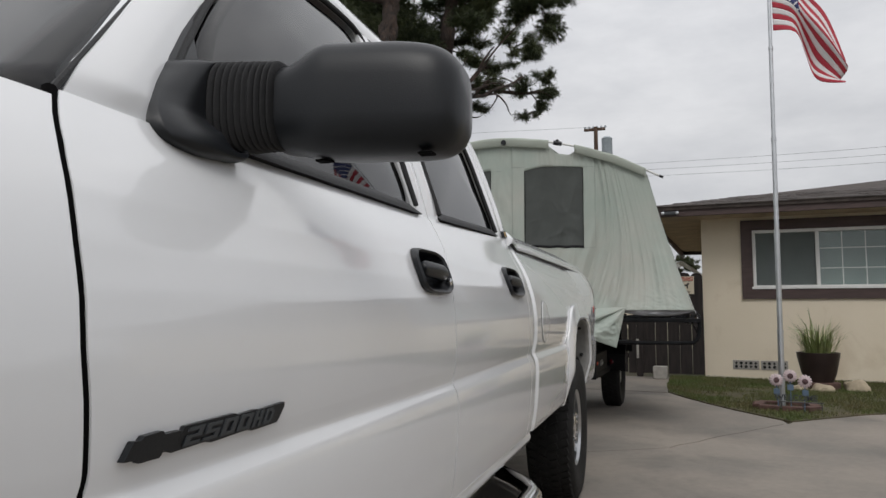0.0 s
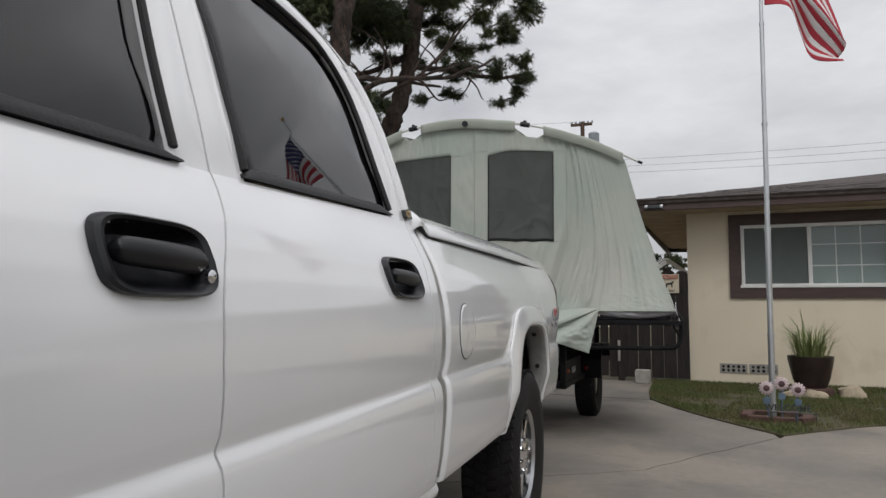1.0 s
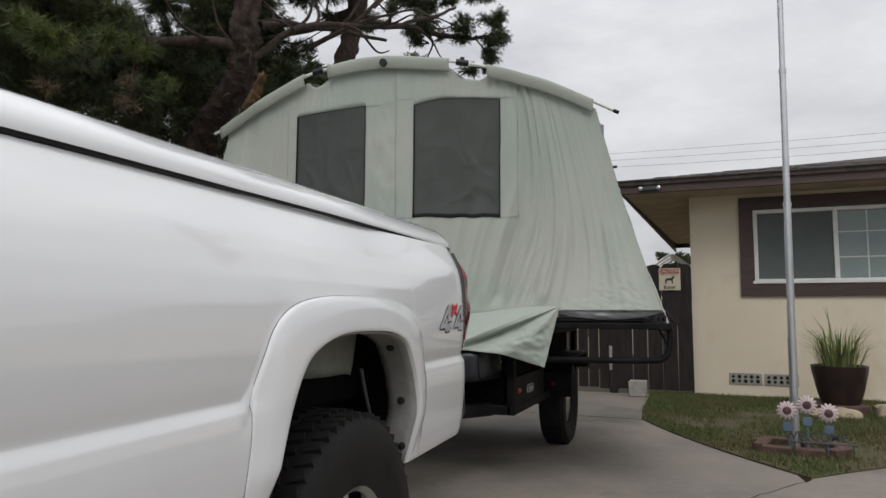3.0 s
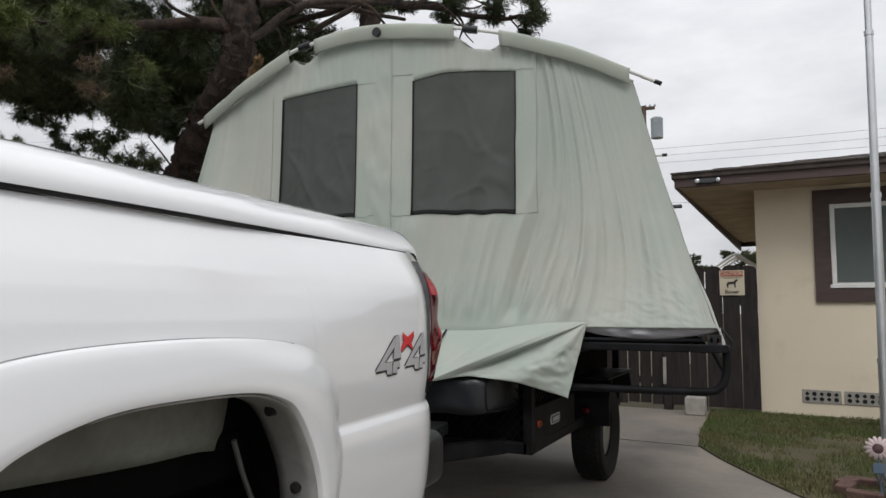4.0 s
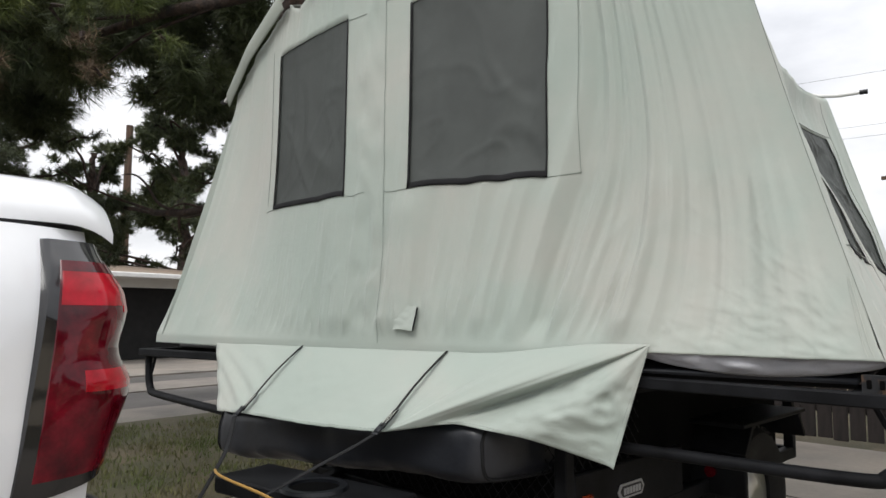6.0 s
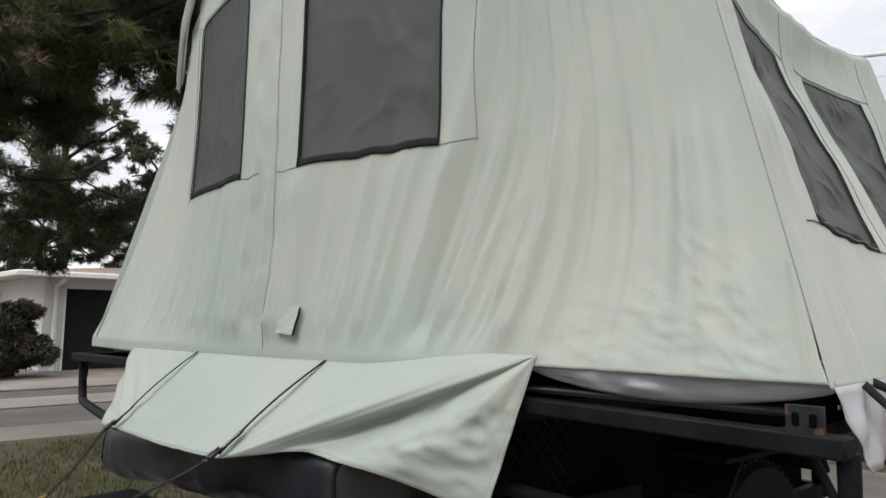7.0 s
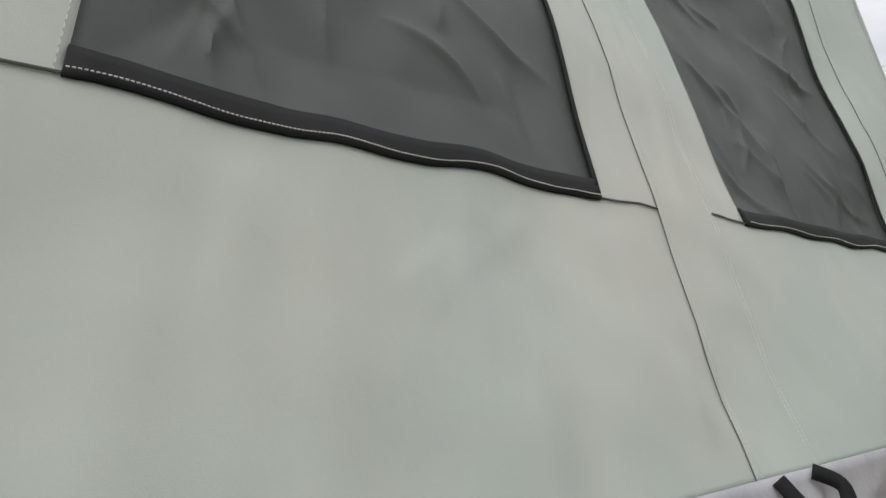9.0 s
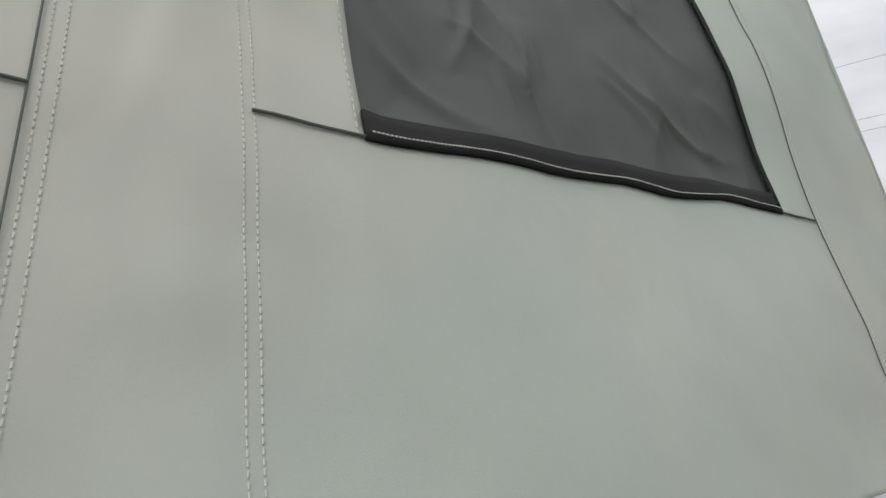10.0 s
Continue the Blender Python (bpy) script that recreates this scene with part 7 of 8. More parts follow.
part("roof_hip", rim(sheet(lambda u, v: (EX0 - 0.06 + 4.6 * v, EY0 - 0.07 + 4.6 * v + (9.37 - 9.2 * v) * u, 2.735 + 1.0 * v), lin(0, 1, 2), lin(0, 1, 2)), (0, 0, -0.06)), "shingle", house, "brown shingle roof")
part("roof_back", rim(sheet(lambda u, v: (EX0 - 0.06 + 4.6 * v + (10.56 - 9.2 * v) * u, 8.65 - 4.6 * v, 2.735 + 1.0 * v), lin(0, 1, 2), lin(0, 1, 2)), (0, 0, -0.06)), "shingle", house, "brown shingle roof")
bm = bmesh.new()
for row in range(12):
    y = EY0 - 0.085 + row * 0.14
    z = 2.745 + (y - EY0 + 0.07) / 4.6 * 1.0
    x = EX0 - 0.07 + row * 0.14
    while x < 6.5:
        w = random.uniform(0.14, 0.34)
        box_bm(x, x + w - 0.006, y, y + 0.17, z, z + random.uniform(0.010, 0.020), 0, bm, rot=Matrix.Rotation(0.21, 4, "X"))
        x += w
shing = part("shingles", bm, "shingle", hr, "rows of uneven brown shingles")
tagged(shing, kind="stuff")
# flood light under the eave
fl = hbox("flood_light", -0.56, -0.30, EY0 - 0.075, EY0 - 0.035, 2.60, 2.655, "iron", label="small twin flood light", bevel=0.008)
for x in (-0.54, -0.32):
    part("lamp_head", lathe_bm([(0.012, 0), (0.024, -0.03), (0.026, -0.045), (0.018, -0.05), (0.0, -0.048)], 14, "Y", None, (x, EY0 - 0.05, 2.625)), "steel", fl, "grey lamp head")

# ---- fence and gate beside the house ----
fence = thing("fence", "dark brown stained board fence behind the driveway", "fence", m=Matrix.Translation((-2.4, 12.0, 0)))
x = -4.9
while x < -1.02:
    h = 1.02 + random.uniform(-0.02, 0.02) if x > -2.6 else 1.5
    bm = box_bm(x + 2.4, x + 2.4 + 0.125, -0.012, 0.012, 0.05 + random.uniform(0, 0.02), h, 0.003)
    part("board", bm, "fence", fence)
    x += 0.125 + random.choice((0.004, 0.008, 0.016))
for z in (0.3, 0.85):
    part("rail", box_bm(-2.5, 1.40, 0.015, 0.06, z, z + 0.08, 0.004), "fence", fence)
gate = thing("gate", "tall dark brown board gate with a warning sign", "gate", m=Matrix.Translation((-0.4, 12.02, 0)))
for k in range(5):
    x0 = -0.62 + k * 0.19 + (0.004 if k == 2 else 0)
    top = 1.70 + 0.012 * (k % 2)
    outline = [(x0, 0.06), (x0 + 0.180, 0.06), (x0 + 0.180, top - 0.05), (x0 + 0.150, top - 0.012), (x0 + 0.09, top), (x0 + 0.030, top - 0.012), (x0, top - 0.05)]
    part("board", prism_bm(outline, lambda x, z: (x, -0.012, z), lambda x, z: (x, 0.012, z)), "fence", gate)
part("post", box_bm(-0.74, -0.64, -0.05, 0.05, 0, 1.72, 0.006), "fence", gate)
# pale strip painted for the light that shows through the gap here
part("hinge", box_bm(-0.74, -0.70, -0.06, -0.05, 0.3, 0.62, 0.004), "block", gate, "pale gate hinge strip")
sign = thing("warning_sign", "cream and red warning sign fixed to the gate", "sign", m=pose(-0.345, 11.995, 1.50))
part("board", box_bm(-0.135, 0.135, -0.008, 0.0, -0.145, 0.145, 0.004), "sign_face", sign)
part("red_band", box_bm(-0.125, 0.125, -0.011, -0.008, 0.075, 0.135), "sign_red", sign, "red band")


def text_part(body, size, at, mat, parent, name="lettering", bold=0.0):
    cu = bpy.data.curves.new(name, "FONT")
    cu.body, cu.size, cu.align_x, cu.align_y, cu.extrude, cu.offset = body, size, "CENTER", "CENTER", 0.001, bold
    tmp = new(name + "_tmp", cu)
    bpy.context.view_layer.update()
    me = bpy.data.meshes.new_from_object(tmp)
    bpy.data.objects.remove(tmp)
    me.materials.clear()
    me.materials.append(M[mat])
    ob = new(name, me)
    ob.parent = parent
    ob.matrix_basis = pose(*at, 90, 0, 0)
    return ob


text_part("CAUTION", 0.058, (0, -0.0125, 0.105), "sign_face", sign, bold=0.001)
text_part("AREA PATROLLED BY", 0.022, (0, -0.010, 0.058), "ink", sign)
text_part("Boxer", 0.062, (0.0, -0.010, -0.105), "ink", sign, bold=0.001)
bm = prism_bm([(-0.05, -0.06), (-0.04, -0.06), (-0.035, -0.02), (0.02, -0.015), (0.028, -0.06), (0.04, -0.06), (0.04, 0.0), (0.065, 0.025), (0.06, 0.04), (0.035, 0.035), (0.02, 0.015), (-0.045, 0.012), (-0.06, -0.02)], lambda x, z: (x, -0.0105, z), lambda x, z: (x, -0.008, z))
part("dog_shape", bm, "ink", sign, "plain dark animal silhouette")
single("concrete_block", box_bm(-0.86, -0.64, 11.62, 11.80, 0.0, 0.20, 0.012), "block", "grey concrete block at the foot of the fence", "block")

# ---- flagpole with flag ----
flagpole = thing("flagpole", "galvanised telescoping flagpole with a flag", "flagpole", m=Matrix.Translation((0.729, 8.55, 0)))
LEANP = 0.007
def px(z): return (LEANP * z, 0.0, z)
for z0, z1, r in ((0.0, 0.86, 0.031), (0.86, 1.935, 0.028), (1.935, 3.03, 0.025), (3.03, 4.10, 0.022), (4.10, 5.6, 0.019)):
    part("pole_section", tube_bm([px(z0), px(z1)], r, 16), "galv", flagpole)
    part("collar", tube_bm([px(z1 - 0.02), px(z1 + 0.012)], r + 0.004, 16), "galv", flagpole)
part("finial", lathe_bm([(0.0, -0.04), (0.03, -0.02), (0.036, 0.01), (0.02, 0.035), (0.0, 0.04)], 14, "Z", None, px(5.63)), "gold", flagpole, "gold ball finial")
FLAG_TOP = smooth([(0.0, 0, 5.20), (0.18, 0, 4.97), (0.36, 0, 4.70), (0.55, 0, 4.42), (0.73, 0, 3.87)], 10)
FLAG_LOW = smooth([(0.0, 0, 4.30), (0.23, 0, 4.24), (0.33, 0, 3.98), (0.42, 0, 3.66), (0.64, 0, 3.53)], 10)
def flag_at(u, v):
    # u along the fly, v down the hoist; the cloth droops and its lower edge gathers
    top, low = FLAG_TOP[round(u * 40)], FLAG_LOW[round(u * 40)]
    if abs(u * 40 - round(u * 40)) > 1e-6:
        i = min(int(u * 40), 39)
        top, low = FLAG_TOP[i].lerp(FLAG_TOP[i + 1], u * 40 - i), FLAG_LOW[i].lerp(FLAG_LOW[i + 1], u * 40 - i)
    p = top.lerp(low, v)
    p.y += 0.10 * math.sin(9 * v + 2 * u) * u + 0.16 * math.sin(6.5 * u - 2.2 * v) * u * v
    p.x += 0.02 * math.sin(11 * v + 3 * u) * u
    return p + Vector((LEANP * 4.6 + 0.03, 0, 0))
fl_parent = thing("flag", "red and white striped flag with blue canton hanging from the pole", "flag")
fl_parent.matrix_world = flagpole.matrix_world
for k in range(13):
    v0, v1 = k / 13, (k + 1) / 13
    solid(part("stripe", sheet(flag_at, lin(0.38 if k < 7 else 0, 1, 30), lin(v0, v1, 4)), "flag_red" if k % 2 == 0 else "flag_white", fl_parent), 0.002, 0)
canton = solid(part("canton", sheet(flag_at, lin(0, 0.38, 12), lin(0, 7 / 13, 10)), "flag_blue", fl_parent, "blue canton with pale stars"), 0.002, 0)
bm = bmesh.new()
for r in range(9):
    for c in range(6 if r % 2 == 0 else 5):
        u, v = 0.03 + (c + (0.5 if r % 2 else 0)) * 0.063, (r + 0.5) / 9 * 7 / 13
        p = flag_at(u, v)
        lathe_bm([(0.011, -0.004), (0.011, 0.004)], 5, "Y", bm, p)
part("stars", bm, "flag_white", canton)

# bricks round the pole's foot
bb = thing("brick_border", "low ring of weathered red bricks round the flagpole", "bricks", m=Matrix.Translation((0.74, 8.55, 0)))
bm0 = box_bm(-0.10, 0.10, -0.048, 0.048, 0.0, 0.062, 0.006)
first = None
for (x, y, r) in ((-0.25, -0.02, 75), (-0.16, -0.20, -8), (0.06, -0.23, -2), (0.26, -0.14, 50), (0.30, 0.06, 95), (0.15, 0.20, 10), (-0.08, 0.2, 0), (-0.22, 0.14, 60)):
    if first is None:
        first = part("brick", bm0, "brick", bb)
        ob = first
    else:
        ob = new("brick", first.data)
        ob.parent = bb
    ob.matrix_basis = pose(x, y, 0.005, 0, 0, r)

# flower ornaments and welcome stake
orn = thing("garden_stake", "welcome stake with three pink metal flowers", "garden ornament", m=Matrix.Translation((0.80, 8.30, 0)))
for x, z in ((-0.145, 0.342), (-0.01, 0.388), (0.13, 0.335)):
    bm = bmesh.new()
    for k in range(14):
        a = 2 * math.pi * k / 14
        m = Matrix.Translation((x, 0, z)) @ Matrix.Rotation(a, 4, "Y") @ Matrix.Translation((0.046, 0, 0)) @ Matrix.Rotation(0.35, 4, "Z") @ Matrix.Diagonal((0.029, 0.006, 0.012, 1))
        r = bmesh.ops.create_uvsphere(bm, u_segments=8, v_segments=6, radius=1)
        bmesh.ops.transform(bm, verts=r["verts"], matrix=m)
    f = part("flower", bm, "petal", orn, "pink and white petals")
    part("flower_heart", lathe_bm([(0.036, 0.008), (0.036, -0.006), (0.022, -0.016), (0.0, -0.018)], 16, "Y", None, (x, 0, z)), "flower_heart", f, "dark flower heart")
    part("stem", tube_bm([(x, 0.01, z), (x * 0.9, 0.012, 0.0)], 0.006, 6), "blue_metal", orn)
    part("leaf", box_bm(x - 0.03, x + 0.03, 0.0, 0.006, z - 0.15, z - 0.09, 0.002), "blue_metal", orn, "blue grey leaf plate")
text_part("WELCOME", 0.085, (0.035, -0.01, 0.16), "iron", orn, bold=0.002)
part("stake_bar", tube_bm([(-0.12, 0, 0.115), (0.30, 0, 0.115)], 0.006, 6), "iron", orn)
for x in (-0.1, 0.1, 0.28):
    part("stake_leg", tube_bm([(x, 0, 0.115), (x, 0, 0.0)], 0.005, 6), "iron", orn)

# ---- planter and rocks ----
planter = thing("planter", "dark brown pot of tall green grass plants", "planter", m=Matrix.Translation((1.40, 10.9, 0.012)))
part("stand", lathe_bm([(0.0, 0.0), (0.26, 0.0), (0.26, 0.09), (0.22, 0.10), (0.0, 0.10)], 24), "brick", planter, "low brick stand")
part("pot", lathe_bm([(0.0, 0.10), (0.18, 0.10), (0.22, 0.22), (0.27, 0.45), (0.275, 0.50), (0.25, 0.50), (0.24, 0.46), (0.0, 0.45)], 28), "pot", planter)
bm = bmesh.new()
rng = random.Random(5)
for k in range(170):
    a, r = rng.uniform(0, 6.283), 0.20 * math.sqrt(rng.random())
    h = rng.uniform(0.20, 0.50) * (1.4 if rng.random() < 0.12 else 1)
    out = rng.uniform(0.04, 0.40)
    b = Vector((r * math.cos(a), r * math.sin(a), 0.46))
    d = Vector((math.cos(a), math.sin(a), 0)) * out
    side = Vector((-math.sin(a), math.cos(a), 0)) * rng.uniform(0.004, 0.010)
    p1, p2 = b + d * 0.35 + Vector((0, 0, h * 0.7)), b + d + Vector((0, 0, h))
    v = [bm.verts.new(q) for q in (b - side, b + side, p1 + side * 0.8, p1 - side * 0.8, p2)]
    bm.faces.new((v[0], v[1], v[2], v[3]))
    bm.faces.new((v[3], v[2], v[4]))
part("grass_plant", bm, "reed", planter, "tall green and yellow grass leaves")
def rock(name, x, y, s, seed):
    bm = bmesh.new()
    bmesh.ops.create_icosphere(bm, subdivisions=3, radius=1)
    for v in bm.verts:
        k = 1 + 0.35 * noise.noise(v.co * 1.3 + Vector((seed, 0, 0))) + 0.1 * noise.noise(v.co * 4 + Vector((seed, 0, 0)))
        v.co = Vector((v.co.x * s[0], v.co.y * s[1], max(v.co.z * s[2], -0.4 * s[2]))) * k + Vector((x, y, 0.3 * s[2]))
    return single(name, bm, "rock", "rough tan rock on the lawn", "rock", group="rocks by the planter", sharp=30)
rock("rock", 1.83, 10.75, (0.16, 0.11, 0.13), 3)
rock("rock", 1.38, 10.55, (0.15, 0.10, 0.09), 9)
rock("rock", 1.12, 10.6, (0.10, 0.08, 0.07), 14)

# ---- pine tree ----
def limb(pts, r0, r1, n=9, bm=None, wob=0.04, seed=0):
    c = smooth(pts, 26 if r0 > 0.1 else 6)
    m = len(c) - 1
    out = [p + Vector((noise.noise(p * 2 + Vector((seed, 0, 0))), noise.noise(p * 2 + Vector((0, seed, 5))), 0)) * wob for p in c]
    bm = tube_bm(out, [r0 + (r1 - r0) * i / m for i in range(m + 1)], n, bm)
    if r0 > 0.04:  # furrowed bark and knots
        for v in bm.verts:
            q = Vector((v.co.x * 16, v.co.y * 16, v.co.z * 5))
            v.co += Vector((noise.noise(q), noise.noise(q + Vector((9, 0, 0))), 0)) * r0 * 0.30
            q = Vector((v.co.x * 55, v.co.y * 55, v.co.z * 14))
            v.co += Vector((noise.noise(q), noise.noise(q + Vector((4, 0, 0))), 0)) * r0 * 0.14
    return bm, out


def needle_mesh(name, tips, dirs, size, n, seed, mat, parent, label="", width=0.0055):
    """One mesh of many thin needles in tufts at tips that point along dirs."""
    r = np.random.RandomState(seed)
    k = len(tips)
    d = np.repeat(dirs, n, 0)
    rnd = r.normal(size=(k * n, 3))
    out = d * r.uniform(0.0, 1.0, (k * n, 1)) + rnd / np.linalg.norm(rnd, axis=1, keepdims=True) * r.uniform(0.5, 1.0, (k * n, 1))
    out /= np.linalg.norm(out, axis=1, keepdims=True)
    base = np.repeat(tips, n, 0) - d * r.uniform(0, 0.12, (k * n, 1))
    ln = np.repeat(size * r.uniform(0.75, 1.2, (k, 1)), n, 0) * r.uniform(0.6, 1.1, (k * n, 1))
    s = np.cross(out, r.normal(size=(k * n, 3)))
    s *= width / np.maximum(np.linalg.norm(s, axis=1, keepdims=True), 1e-6)
    tip = base + out * ln + np.array([0, 0, -0.02])
    verts = np.stack([base - s, base + s, tip], 1).reshape(-1, 3)
    me = bpy.data.meshes.new(name)
    me.from_pydata(verts.tolist(), [], np.arange(len(verts)).reshape(-1, 3).tolist())
    me.materials.append(M[mat])
    ob = new(name, me)
    ob.parent = parent
    if label:
        tagged(ob, label=label, kind="stuff")
    return ob


def foliage(parent, spots, seed, size=0.17, density=1.0, mat="needles", name="crown", label="dense dark green pine needles", n=22, width=0.0055, flat=0.62):
    """spots: (centre, radius) clumps; each gets twigs with needle tufts."""
    rng = random.Random(seed)
    tw = bmesh.new()
    tips, dirs = [], []
    for c, r in spots:
        c = Vector(c)
        for j in range(max(2, int(5 * (r / 0.5) ** 2))):  # sub-clumps give an uneven outline with gaps
            q = Vector((rng.gauss(0, 1), rng.gauss(0, 1), rng.gauss(0, 0.8))).normalized() * r * rng.uniform(0.3, 1.0)
            q.z *= flat
            rr = r * rng.uniform(0.25, 0.5)
            tube_bm([c + q * 0.1, c + q * 0.6 + Vector((0, 0, -0.03)), c + q], [0.014, 0.010, 0.005], 4, tw, False)
            for k in range(int(density * 120 * rr ** 2 / 0.04 * 0.5)):
                v = Vector((rng.gauss(0, 1), rng.gauss(0, 1), rng.gauss(0, 1))).normalized() * rr * rng.random() ** 0.5
                v.z *= 0.7
                tips.append(tuple(c + q + v))
                dirs.append(tuple((v + q * 0.3 + Vector((0, 0, 0.1 * r))).normalized()))
    ob = part("twig_mass", tw, "bark", parent, "thin brown twigs")
    tagged(ob, kind="stuff")
    return needle_mesh(name, np.array(tips), np.array(dirs), size, n, seed, mat, parent, label, width)


pine = thing("pine_tree", "large old pine with dark trunks and broken limbs", "tree", m=Matrix.Translation((-4.2, 8.4, 0)))
PI = pine.matrix_world.inverted()
def pl(pts):
    return [PI @ Vector(p) for p in pts]
rng_t = random.Random(11)
bm, t_a = limb(pl([(-4.9, 8.1, 0.0), (-4.85, 8.0, 1.6), (-4.75, 7.9, 2.35), (-4.35, 7.7, 2.72), (-3.84, 7.45, 3.05), (-3.63, 7.35, 3.35), (-3.56, 7.3, 3.75), (-3.6, 7.5, 5.0), (-3.9, 7.8, 7.0)]), 0.18, 0.08, 28)
part("trunk", bm, "bark", pine, "rough brown pine trunk")
bm, t_b = limb(pl([(-4.6, 8.8, 0.0), (-4.3, 9.0, 2.2), (-3.85, 9.1, 3.3), (-3.6, 9.3, 4.4), (-3.55, 9.5, 6.0), (-3.8, 9.8, 8.0)]), 0.15, 0.07, 22, None, 0.06, 3)
part("trunk", bm, "bark", pine, "rough brown pine trunk")
BOUGHS = [
    ([(-3.5, 7.35, 3.35), (-4.1, 7.1, 3.42), (-5.0, 6.6, 3.3), (-6.2, 6.1, 3.15)], 0.10, 0.04),
    ([(-4.25, 7.9, 1.75), (-5.0, 7.6, 2.05), (-5.9, 7.5, 2.1), (-7.2, 7.3, 2.3)], 0.10, 0.03),
    ([(-4.1, 7.8, 1.95), (-4.9, 8.0, 2.35), (-5.8, 8.3, 2.5), (-7.0, 8.6, 2.6)], 0.08, 0.03),
    ([(-3.55, 7.35, 3.6), (-3.3, 7.9, 3.75), (-2.9, 8.8, 3.9)], 0.07, 0.03),
    ([(-3.6, 9.3, 4.4), (-3.2, 9.8, 4.5), (-2.6, 10.6, 4.55), (-2.2, 11.0, 4.75)], 0.08, 0.03),
    ([(-3.55, 7.35, 3.3), (-3.2, 7.8, 3.7), (-2.7, 8.6, 3.95), (-2.4, 9.4, 4.4)], 0.06, 0.03),
    ([(-3.4, 8.0, 3.6), (-2.9, 8.2, 4.0), (-2.5, 8.4, 4.5)], 0.045, 0.02),
    ([(-3.6, 9.35, 4.6), (-4.6, 9.2, 4.3), (-5.8, 9.3, 4.2)], 0.08, 0.03),
    ([(-3.55, 9.5, 5.6), (-2.9, 9.9, 5.9), (-2.2, 10.6, 6.1)], 0.07, 0.03),
    ([(-3.6, 7.5, 4.9), (-4.5, 7.0, 5.0), (-5.8, 6.4, 5.1)], 0.08, 0.03),
    ([(-3.6, 7.5, 5.3), (-2.9, 7.9, 5.6), (-2.2, 8.6, 5.8)], 0.06, 0.03),
]
for i, (pts, r0, r1) in enumerate(BOUGHS):
    bm, way = limb(pl(pts), r0 * 0.60, r1 * 0.5, 12, None, 0.13, i * 3.1)
    lb = part("limb", bm, "bark", pine)
    for j in range(2, len(way) - 5, 2):
        d = (way[j + 1] - way[j]).normalized()
        side = Vector((rng_t.uniform(-1, 1), rng_t.uniform(-1, 1), rng_t.uniform(-0.5, 0.9))).normalized()
        p0, ln = way[j], rng_t.uniform(0.35, 0.9)
        b1 = [p0, p0 + (d * 0.6 + side * 0.6) * ln * 0.4, p0 + (d * 0.5 + side) * ln * 0.7 + Vector((0, 0, rng_t.uniform(-0.1, 0.12))), p0 + (d * 0.3 + side * 1.1) * ln]
        bm, _ = limb(b1, 0.018, 0.005, 6, None, 0.06, i + j)
        part("branch", bm, "bark", lb)
bm, _ = limb(pl([(-3.62, 7.42, 2.84), (-3.50, 7.38, 2.95), (-3.43, 7.35, 3.04), (-3.38, 7.33, 3.12)]), 0.062, 0.026, 16, None, 0.05, 2)
for v in bm.verts:  # splintered end
    v.co += Vector((noise.noise(v.co * 30), noise.noise(v.co * 34 + Vector((3, 0, 0))), 1.6 * noise.noise(Vector((v.co.x * 45, v.co.y * 45, 1))))) * 0.022
part("broken_limb", bm, "old_wood", pine, "broken limb with bare yellow wood")
NEAR = [((-5.6, 5.8, 3.9), 0.6), ((-6.6, 6.3, 3.7), 0.7), ((-7.4, 6.0, 3.6), 0.7), ((-6.2, 5.4, 4.1), 0.6), ((-4.6, 6.5, 3.45), 0.55), ((-5.2, 6.2, 3.2), 0.6), ((-4.1, 5.95, 3.0), 0.36), ((-5.9, 6.2, 3.3), 0.7), ((-4.9, 5.7, 3.1), 0.5), ((-6.6, 5.9, 3.0), 0.7), ((-5.4, 6.9, 3.7), 0.7), ((-4.3, 7.0, 3.9), 0.5), ((-5.6, 5.2, 3.2), 0.6), ((-4.4, 5.5, 3.6), 0.5),
        ((-7.2, 6.6, 3.4), 0.8), ((-4.7, 7.3, 2.9), 0.4), ((-5.3, 7.2, 3.1), 0.35), ((-4.3, 7.6, 3.2), 0.4)]
foliage(pine, [(PI @ Vector(c), r) for c, r in NEAR], 1, 0.13, 0.85, n=30, width=0.0032)
